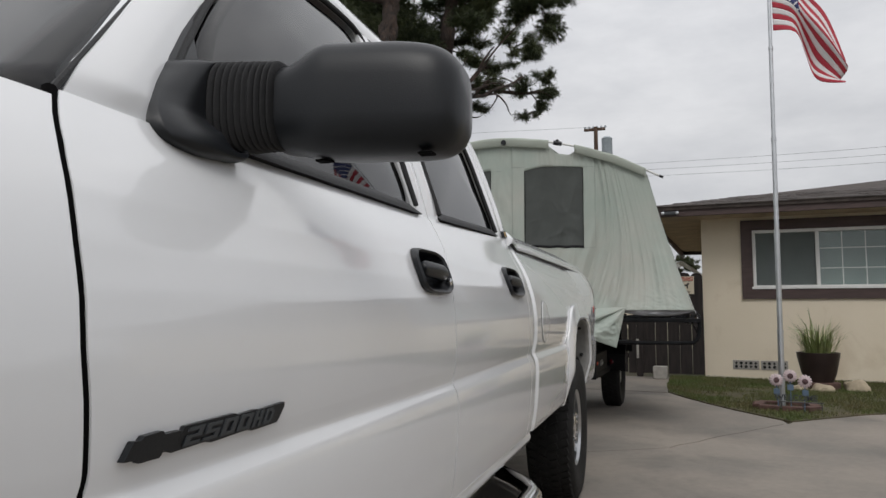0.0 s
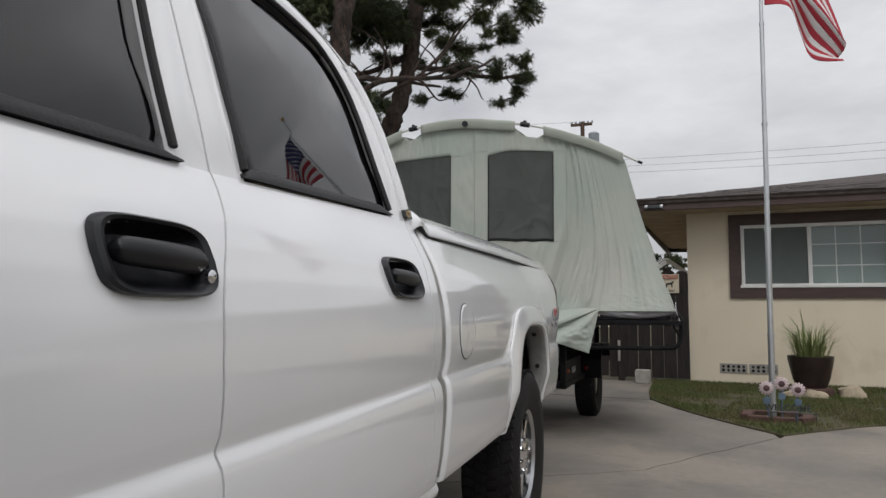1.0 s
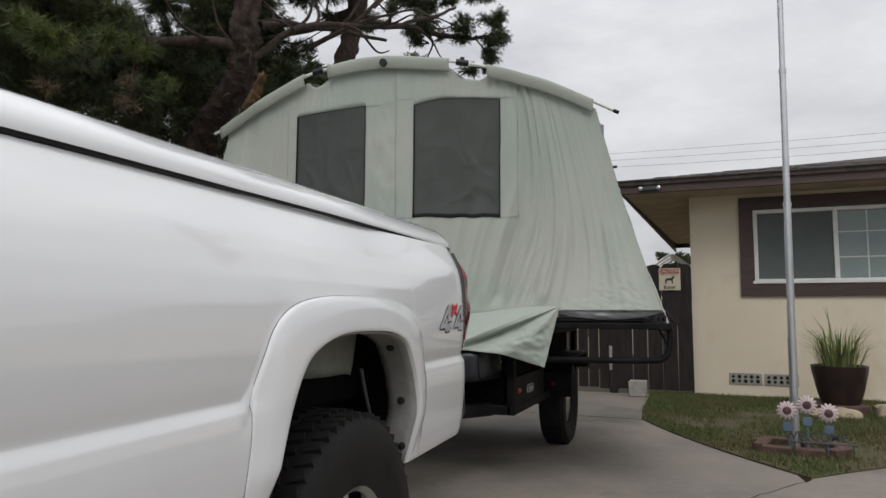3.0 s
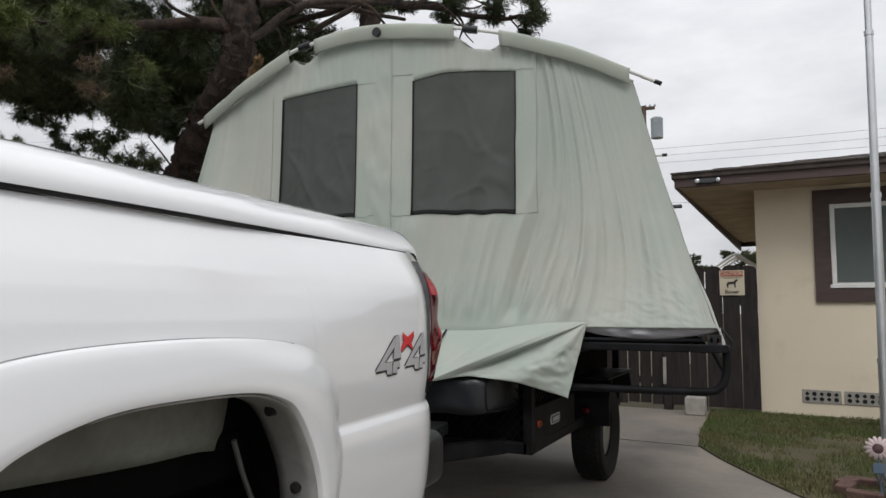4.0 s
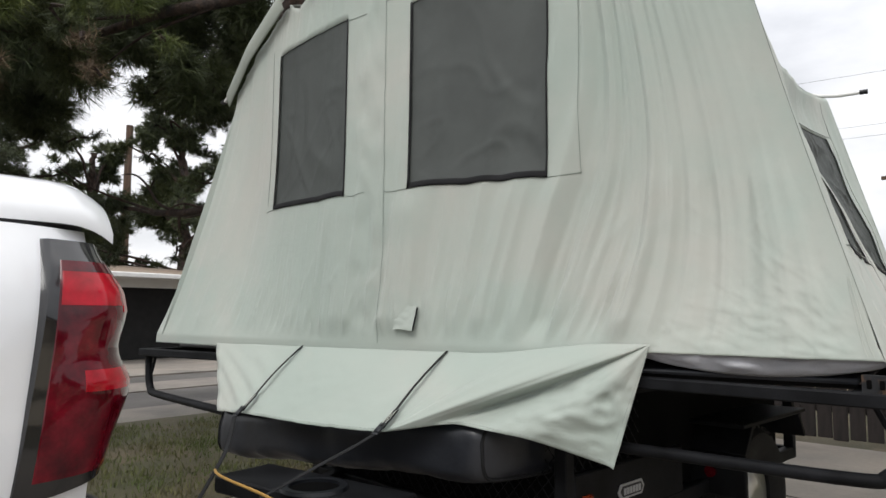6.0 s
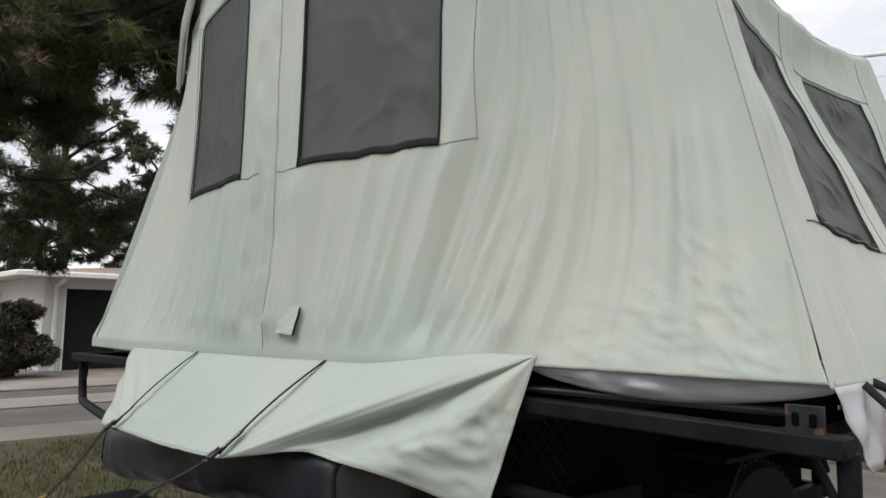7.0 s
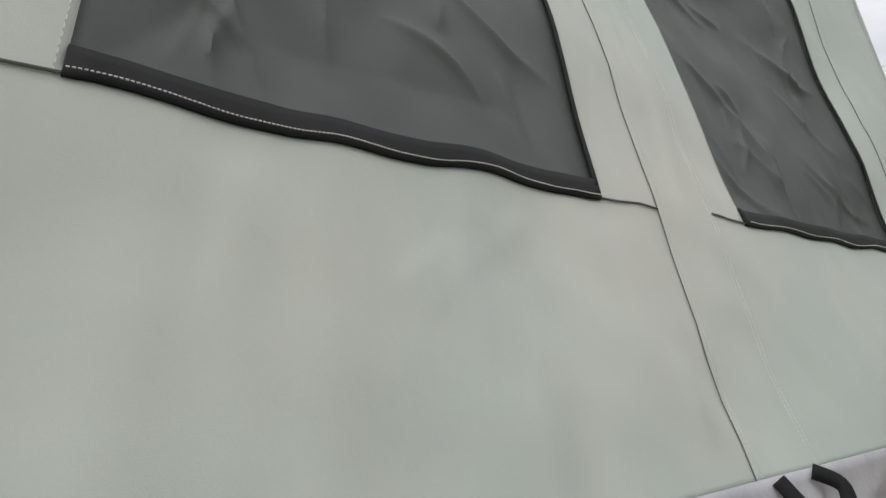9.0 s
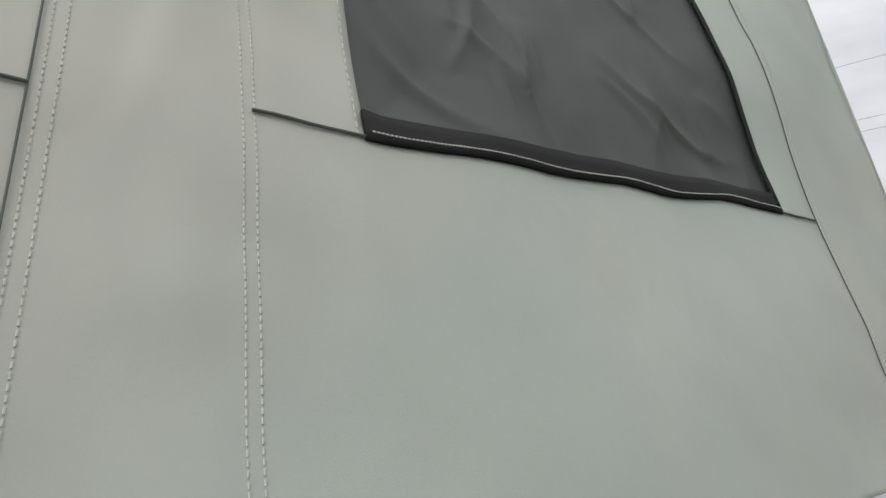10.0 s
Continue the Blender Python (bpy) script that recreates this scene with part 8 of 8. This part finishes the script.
LOW = [((-7.42, 7.97, 3.32), 0.30), ((-7.28, 8.27, 3.18), 0.28), ((-7.52, 8.84, 3.20), 0.28), ((-7.46, 8.08, 2.90), 0.28), ((-7.69, 8.68, 2.91), 0.26), ((-7.41, 9.08, 2.96), 0.26), ((-7.5, 6.4, 2.1), 0.4), ((-8.0, 6.7, 2.05), 0.45), ((-7.5, 6.85, 2.0), 0.36), ((-7.9, 7.15, 1.98), 0.38), ((-7.4, 7.3, 2.0), 0.34), ((-7.9, 6.5, 2.45), 0.5), ((-8.4, 6.9, 2.45), 0.5), ((-8.3, 7.3, 2.35), 0.5), ((-8.3, 7.5, 2.2), 0.4), ((-8.5, 6.45, 2.0), 0.45), ((-8.5, 6.8, 1.95), 0.40), ((-8.3, 7.45, 1.92), 0.34), ((-7.0, 7.8, 3.2), 0.3), ((-7.3, 8.3, 3.17), 0.33), ((-6.6, 7.6, 2.8), 0.25), ((-7.2, 8.55, 3.0), 0.3), ((-7.4, 9.2, 3.0), 0.35), ((-6.8, 9.1, 3.05), 0.35), ((-8.4, 6.75, 2.65), 0.5), ((-9.4, 7.2, 2.45), 0.55), ((-9.8, 7.7, 2.4), 0.5), ((-9.0, 6.8, 2.1), 0.5), ((-10.4, 6.85, 3.2), 0.7), ((-5.4, 7.75, 2.35), 0.42), ((-6.2, 7.5, 2.5), 0.33), ((-7.1, 7.3, 2.2), 0.5), ((-5.7, 8.4, 2.65), 0.4), ((-6.8, 8.7, 2.3), 0.45), ((-7.7, 8.4, 2.0), 0.4), ((-8.6, 8.0, 2.4), 0.5), ((-5.0, 8.9, 3.0), 0.5), ((-7.4, 9.8, 2.7), 0.55), ((-5.9, 9.6, 2.0), 0.4), ((-7.2, 6.7, 2.5), 0.5), ((-6.9, 7.0, 2.9), 0.28), ((-8.6, 7.0, 3.2), 0.6), ((-7.8, 6.6, 2.15), 0.4)]
foliage(pine, [(PI @ Vector(c), r) for c, r in LOW], 2, 0.075, 1.0, n=17, width=0.0036)
HIGH = [((-6.9, 7.9, 3.26), 0.36), ((-6.2, 7.9, 3.7), 0.5), ((-6.35, 8.6, 3.55), 0.5), ((-6.5, 8.85, 4.4), 0.6), ((-6.8, 9.5, 4.0), 0.6), ((-5.85, 7.4, 3.75), 0.5), ((-7.0, 8.75, 3.15), 0.34), ((-6.95, 9.6, 3.4), 0.4), ((-6.1, 9.1, 4.2), 0.6), ((-6.5, 7.45, 3.5), 0.42), ((-5.0, 7.5, 3.5), 0.5), ((-6.7, 8.6, 4.2), 0.8), ((-4.8, 7.9, 3.8), 0.45), ((-6.1, 9.5, 3.9), 0.7), ((-5.6, 7.4, 2.75), 0.28), ((-8.2, 9.4, 4.2), 1.0), ((-6.0, 10.5, 4.8), 0.8), ((-2.6, 10.6, 4.6), 0.5), ((-2.3, 11.0, 4.95), 0.4), ((-2.75, 11.3, 4.45), 0.4), ((-3.2, 10.1, 4.9), 0.55), ((-2.4, 10.6, 6.0), 0.7), ((-3.0, 9.8, 5.8), 0.7), ((-5.0, 9.2, 4.4), 0.6), ((-5.9, 9.3, 4.2), 0.8), ((-4.4, 9.6, 5.4), 0.8), ((-3.6, 9.6, 6.6), 0.9), ((-2.5, 11.0, 5.5), 0.4),
        ((-2.9, 8.8, 4.05), 0.35), ((-4.6, 7.0, 5.0), 0.7), ((-3.0, 7.9, 5.5), 0.6), ((-4.6, 8.4, 4.3), 0.6), ((-6.6, 9.4, 3.8), 0.8), ((-3.5, 9.1, 4.9), 0.5), ((-4.6, 9.2, 3.5), 0.5), ((-5.4, 7.4, 4.4), 0.8), ((-4.2, 8.6, 5.0), 0.7), ((-7.6, 7.4, 4.4), 1.0), ((-3.9, 10.6, 5.6), 0.6), ((-4.8, 10.2, 4.6), 0.35), ((-3.3, 10.9, 4.7), 0.4), ((-3.9, 11.2, 4.6), 0.4), ((-4.1, 9.4, 6.0), 0.8), ((-3.2, 9.3, 5.3), 0.5), ((-2.8, 10.3, 5.2), 0.5), ((-4.9, 9.6, 5.9), 0.8), ((-3.4, 10.2, 6.2), 0.7), ((-2.9, 9.4, 6.6), 0.7), ((-4.7, 8.0, 5.0), 0.7), ((-3.9, 8.2, 5.6), 0.6), ((-5.6, 9.9, 5.0), 0.8), ((-4.3, 10.6, 5.1), 0.5), ((-4.2, 7.3, 4.4), 0.5), ((-5.6, 8.9, 3.3), 0.5), ((-4.9, 8.1, 3.7), 0.5)]
foliage(pine, [(PI @ Vector(c), r) for c, r in HIGH], 3, 0.085, 1.05, n=19, width=0.0048)
DRY = [((-3.52, 5.97, 2.68), 0.10), ((-3.58, 6.06, 2.52), 0.10), ((-3.85, 5.66, 2.55), 0.11), ((-5.6, 6.0, 2.9), 0.2)]
FRESH = [((-3.74, 6.27, 3.03), 0.24), ((-3.80, 6.02, 2.98), 0.20), ((-3.88, 5.68, 2.82), 0.24), ((-4.05, 5.5, 2.95), 0.26), ((-3.66, 6.42, 2.84), 0.14)]
rng_d = random.Random(15)
SHADE = [((-9.4 + rng_d.uniform(-0.5, 0.5), 6.3 + 0.42 * i + rng_d.uniform(-0.15, 0.15), 1.95 + 0.42 * j + rng_d.uniform(-0.15, 0.15)), rng_d.uniform(0.34, 0.5)) for i in range(5) for j in range(2)]
foliage(pine, [(PI @ Vector(c), r) for c, r in SHADE], 79, 0.09, 1.1, "needles", "crown", "dense dark green pine needles", 18, 0.005)
DEEP = [((-4.3, 7.3, 3.35), 0.40), ((-4.6, 7.0, 3.05), 0.36), ((-4.5, 6.1, 3.4), 0.42), ((-4.1, 8.3, 3.3), 0.36), ((-3.9, 8.6, 3.6), 0.36)]
foliage(pine, [(PI @ Vector(c), r) for c, r in FRESH], 77, 0.11, 2.2, "fresh_needles", "fresh_foliage", "yellow-green fresh pine needles", 30, 0.0026)
foliage(pine, [(PI @ Vector(c), r) for c, r in DEEP], 78, 0.16, 1.5, "needles", "crown", "dense dark green pine needles", 22, 0.005)
foliage(pine, [(PI @ Vector(c), r) for c, r in DRY], 4, 0.11, 2.2, "dry_needles", "dry_needles", "dry brown needles", width=0.0022)

# ---- more trees behind, beside the street ----
def back_tree(x, y, h, seed, spread=2.2, mat="needles"):
    t = thing("street_tree", "dark green leafy tree standing beside the street", "tree", group="street trees", m=Matrix.Translation((x, y, 0)))
    rng = random.Random(seed)
    bm, _ = limb([(0, 0, 0), (0.1, 0.1, h * 0.35), (-0.1, 0.1, h * 0.7), (0, 0, h * 0.95)], 0.22, 0.06, 9, None, 0.08, seed)
    part("trunk", bm, "bark", t)
    spots = []
    for k in range(16):
        z = h * rng.uniform(0.33, 1.0)
        a = rng.uniform(0, 6.283)
        rr = spread * rng.uniform(0.2, 0.9) * (1.15 - 0.5 * z / h)
        c = (rr * math.cos(a), rr * math.sin(a), z)
        spots.append((c, rng.uniform(0.5, 0.95)))
        bm, _ = limb([(0, 0, z * 0.8), (c[0] * 0.5, c[1] * 0.5, z * 0.92), c], 0.06, 0.02, 6, None, 0.08, seed + k)
        part("limb", bm, "bark", t)
    foliage(t, spots, seed, 0.20, 0.18, mat, "crown", "dark green foliage", 18, 0.016, 0.8)


back_tree(-22.0, 9.0, 7.0, 27, 3.0)
back_tree(-20.5, 11.5, 6.0, 28, 2.6)
back_tree(-11.0, 16.5, 8.0, 23, 2.6)
back_tree(-8.0, 15.5, 7.0, 24, 2.2)
back_tree(-19.0, 13.5, 7.0, 25, 3.0)
back_tree(-21.0, 5.5, 7.5, 26, 3.0, "leaves")

back_tree(-5.4, 56.0, 5.4, 33, 1.9)
back_tree(-2.2, 58.0, 5.8, 34, 2.4)

# ---- utility pole and wires ----
upole = thing("utility_pole", "weathered wooden utility pole with transformer and ivy", "utility pole", m=Matrix.Translation((-4.80, 33.0, 0)))
part("post", tube_bm([(0, 0, 0), (0, 0, 9.9)], [0.13, 0.095], 12), "wood_pole", upole)
part("crossarm", box_bm(-0.9, 0.9, -0.06, 0.06, 5.98, 6.11, 0.01), "wood_pole", upole)
part("crossarm", box_bm(-0.55, 0.45, -0.06, 0.06, 9.72, 9.84, 0.01), "wood_pole", upole)
part("transformer", lathe_bm([(0.0, 8.45), (0.24, 8.45), (0.25, 8.50), (0.25, 9.25), (0.26, 9.28), (0.18, 9.36), (0.0, 9.38)], 20, "Z", None, (0.52, 0, 0)), "transformer", upole, "grey cylindrical transformer")
for k in range(6):
    part("insulator", lathe_bm([(0.05, 0), (0.06, 0.04), (0.03, 0.10), (0.0, 0.12)], 8, "Z", None, (-0.5 + k * 0.19, 0, 9.84)), "transformer", upole)
part("street_fitting", box_bm(0.75, 1.45, -0.1, 0.1, 5.42, 5.56, 0.03), "iron", upole, "dark cable box")
for k, (z0, z1) in enumerate(((8.0, 8.6), (7.7, 8.3), (7.4, 8.0), (5.7, 6.1))):
    pts = [(-0.3, 0, z0)] + [(-0.3 + 40 * t, -9 * t, z0 + (z1 - z0) * t - 1.0 * math.sin(math.pi * t)) for t in lin(0.05, 1, 14)]
    part("cable", tube_bm(pts, 0.006, 4), "wire", upole)
for k, z0 in enumerate((9.9, 8.0, 7.6)):
    pts = [(0, 0, z0)] + [(-60 * t, -22 * t, z0 - 1.0 * math.sin(math.pi * t)) for t in lin(0.05, 1, 14)]
    part("cable", tube_bm(pts, 0.006, 4), "wire", upole)

ivy_rng = random.Random(61)
ivy_t, ivy_d = [], []
for k in range(620):
    z = 5.6 * ivy_rng.random() ** 0.8
    a, r = ivy_rng.uniform(0, 6.283), ivy_rng.uniform(0.10, 0.26) * (1.05 - 0.5 * z / 5.6)
    ivy_t.append((r * math.cos(a), r * math.sin(a), z))
    ivy_d.append((math.cos(a), math.sin(a), ivy_rng.uniform(-0.6, 0.3)))
needle_mesh("ivy", np.array(ivy_t), np.array(ivy_d), 0.13, 7, 62, "dry_needles", upole, "dry brown ivy climbing the pole", 0.03)

single("street_pole", tube_bm([(-27.0, 14.9, 0), (-27.0, 14.9, 8.4)], [0.17, 0.13], 12), "wood_pole", "brown wooden pole standing across the street", "pole")

# ---- neighbour's garage across the street ----
ng = thing("neighbour_house", "white neighbour house with open dark garage", "house", m=pose(-16.5, 8.75, 0, 0, 0, 97))
part("wall", box_bm(-0.80, -0.38, 0, 0.2, 0, 2.02, 0.01), "white_wall", ng, "white painted wall")
part("wall", box_bm(-0.38, 4.8, 0.05, 0.2, 1.77, 2.02, 0.01), "white_wall", ng)
part("wall", box_bm(4.8, 8.0, 0, 0.2, 0, 2.02, 0.01), "white_wall", ng)
part("side_wall", box_bm(-0.78, -0.60, 0.2, 9.5, 0, 2.02, 0.01), "white_wall", ng)
# solid black box fills the opening in place of a shaded room
part("garage_interior", box_bm(-0.55, 4.8, 0.3, 5.0, 0.01, 2.0), "black_void", ng, "dark garage interior")
part("door_frame", box_bm(-0.42, -0.36, -0.03, 0.06, 0, 1.79, 0.008), "white_vinyl", ng)
part("downpipe", tube_bm(smooth([(-0.58, -0.07, 0.02), (-0.58, -0.07, 1.70), (-0.56, -0.20, 1.84), (-0.52, -0.58, 1.98)], 6), 0.045, 8), "white_vinyl", ng, "white downpipe")
nwin = part("window", box_bm(-0.84, -0.79, 3.6, 5.0, 1.00, 1.72, 0.01), "white_vinyl", ng, "small side window in a white frame")
part("pane", box_bm(-0.86, -0.83, 3.7, 4.9, 1.06, 1.66), "dark", nwin)
part("gutter", box_bm(-1.52, 8.4, -0.82, -0.70, 1.97, 2.09, 0.02), "white_vinyl", ng, "white gutter")
part("gutter", box_bm(-1.52, -1.40, -0.70, 10.2, 1.97, 2.09, 0.02), "white_vinyl", ng, "white gutter")
part("soffit", box_bm(-1.40, 8.3, -0.70, 10.1, 2.025, 2.05), "white_wall", ng)
bm = bmesh.new()
hips = [bm.verts.new(q) for q in ((-1.46, -0.76, 2.09), (8.4, -0.76, 2.09), (8.4, 10.1, 2.09), (-1.46, 10.1, 2.09), (2.9, 4.2, 2.62), (4.2, 4.2, 2.62))]
for q in ((0, 1, 5, 4), (1, 2, 5), (2, 3, 4, 5), (3, 0, 4), (3, 2, 1, 0)):
    bm.faces.new([hips[k] for k in q])
part("roof", bm, "tan_roof", ng, "low brown shingle hip roof")

# clipped shrub and parked car by the neighbour's garage
shrub = thing("shrub", "rounded dark green shrub beside the white garage", "shrub", m=Matrix.Translation((-15.2, 7.25, 0)))
part("stem", tube_bm([(0, 0, 0), (0, 0, 0.6)], 0.05, 8), "bark", shrub)
foliage(shrub, [((0, 0, 0.75), 0.75), ((0.2, -0.4, 0.6), 0.6), ((0, 0.3, 0.7), 0.55), ((0, 0, 1.1), 0.5), ((0.1, 0.2, 0.4), 0.6), ((0.1, -0.3, 0.35), 0.6), ((0.2, 0.2, 1.0), 0.45), ((0.2, -0.2, 0.9), 0.6)], 31, 0.10, 2.6, "hedge", "leaf_mass", "small dark green and reddish leaves", 12, 0.016, 0.9)

# ---- beyond the fence: white frame, far house, far trees ----
fr = thing("pergola", "white tubular garden pergola behind the fence", "pergola", m=Matrix.Translation((-0.9, 19.0, 0)))
for y in (0.0, 0.7, 1.4):
    part("rib", tube_bm([(-0.82, y, 0), (-0.82, y, 1.60), (-0.78, y, 1.68), (0.16, y, 2.34), (0.24, y, 2.36), (0.32, y, 2.34), (1.20, y, 1.68), (1.24, y, 0)], 0.03, 8), "white_vinyl", fr)
    part("tie", tube_bm([(-0.82, y, 1.58), (-0.45, y, 1.58)], 0.024, 8), "white_vinyl", fr)
for x, z in ((-0.80, 1.66), (0.24, 2.36), (1.22, 1.66)):
    part("purlin", tube_bm([(x, 0, z), (x, 1.4, z)], 0.03, 8), "white_vinyl", fr)
fh = thing("far_house", "tan house with a grey gable roof beyond the fence", "house", m=pose(-5.55, 44.0, 0, 0, 0, 48))
part("wall", box_bm(-2.2, 2.2, 0.3, 7, 0, 2.45, 0.02), "stucco", fh)
part("roof", prism_bm([(-2.9, 2.15), (0.0, 3.86), (2.9, 2.15), (2.9, 2.02), (0.0, 3.72), (-2.9, 2.02)], lambda x, z: (x, -0.3, z), lambda x, z: (x, 7.5, z)), "block", fh, "grey gable roof")
part("gable", prism_bm([(-2.2, 2.4), (0.0, 3.70), (2.2, 2.4)], lambda x, z: (x, 0.3, z), lambda x, z: (x, 0.5, z)), "stucco", fh)
for s in (-1, 1):
    part("bargeboard", prism_bm([(s * 2.92, 1.98), (0.0, 3.70), (0.0, 3.88), (s * 2.92, 2.17)], lambda x, z: (x, -0.34, z), lambda x, z: (x, -0.30, z)), "brown", fh, "dark brown gable board")

rngf = random.Random(77)
tips, dirs = [], []
for k in range(70):
    a = radians(rngf.uniform(-75, 215))
    d = rngf.uniform(70, 110)
    cx, cy, cz, rr = d * math.cos(a), d * math.sin(a), rngf.uniform(1.0, 3.6), rngf.uniform(1.6, 3.4)
    for j in range(90):
        v = Vector((rngf.gauss(0, 1), rngf.gauss(0, 1), rngf.gauss(0, 1))).normalized() * rr * rngf.random() ** 0.5
        tips.append((cx + v.x * 1.6, cy + v.y * 1.6, max(0.2, cz + v.z)))
        dirs.append(tuple(v.normalized()))
far = needle_mesh("far_trees", np.array(tips), np.array(dirs), 0.9, 14, 5, "hill", None, "", 0.16)
tagged(far, "hazy line of distant trees round the houses", "trees", kind="stuff")

# house on the other side of the drive, behind the walker
oh = thing("neighbour_home", "plain tan house across the front yard", "house", m=pose(13.0, 2.0, 0, 0, 0, -90))
part("wall", box_bm(-9, 9, 0, 7, 0, 2.6, 0.02), "stucco", oh)
part("roof", prism_bm([(-0.7, 2.6), (3.5, 4.0), (7.7, 2.6), (7.7, 2.5), (-0.7, 2.5)], lambda y, z: (-9.6, y, z), lambda y, z: (9.6, y, z)), "shingle", oh, "brown shingle roof")

# ---- grass blades on the lawn ----
def inside(poly, x, y):
    hit = False
    for (xa, ya), (xb, yb) in zip(poly, poly[1:] + poly[:1]):
        if (ya > y) != (yb > y) and x < (xb - xa) * (y - ya) / (yb - ya) + xa:
            hit = not hit
    return hit


def blades(name, poly, count, seed, z, label, hmin=0.02, hmax=0.05):
    r = random.Random(seed)
    xs, ys = [p[0] for p in poly], [p[1] for p in poly]
    verts, faces = [], []
    while len(faces) < count:
        x, y = r.uniform(min(xs), max(xs)), r.uniform(min(ys), max(ys))
        if not inside(poly, x, y):
            continue
        if noise.noise(Vector((x * 1.3, y * 1.3, 2))) + 0.6 * noise.noise(Vector((x * 5, y * 5, 4))) < r.uniform(-0.6, 0.35):
            continue
        a, h = r.uniform(0, 6.283), r.uniform(hmin, hmax)
        w = r.uniform(0.003, 0.006)
        dx, dy = math.cos(a) * w, math.sin(a) * w
        i = len(verts)
        verts += [(x - dx, y - dy, z), (x + dx, y + dy, z), (x + r.uniform(-0.5, 0.5) * h, y + r.uniform(-0.5, 0.5) * h, z + h)]
        faces.append((i, i + 1, i + 2))
    me = bpy.data.meshes.new(name)
    me.from_pydata(verts, [], faces)
    me.materials.append(M["grass"])
    return tagged(new(name, me), label, "grass", kind="stuff")


blades("grass", [(3.4, 12.1), (-0.6, 12.1)] + [p for p in lawn_edge if p[0] < 3.4] + [(3.4, 9.0)], 46000, 1, 0.010, "short patchy green and straw coloured lawn grass")
blades("grass", [(-6.9, 3.5), (-4.0, 3.5), (-4.0, 11.5), (-7.3, 11.5)], 26000, 2, 0.004, "short patchy grass beside the street", 0.02, 0.06)
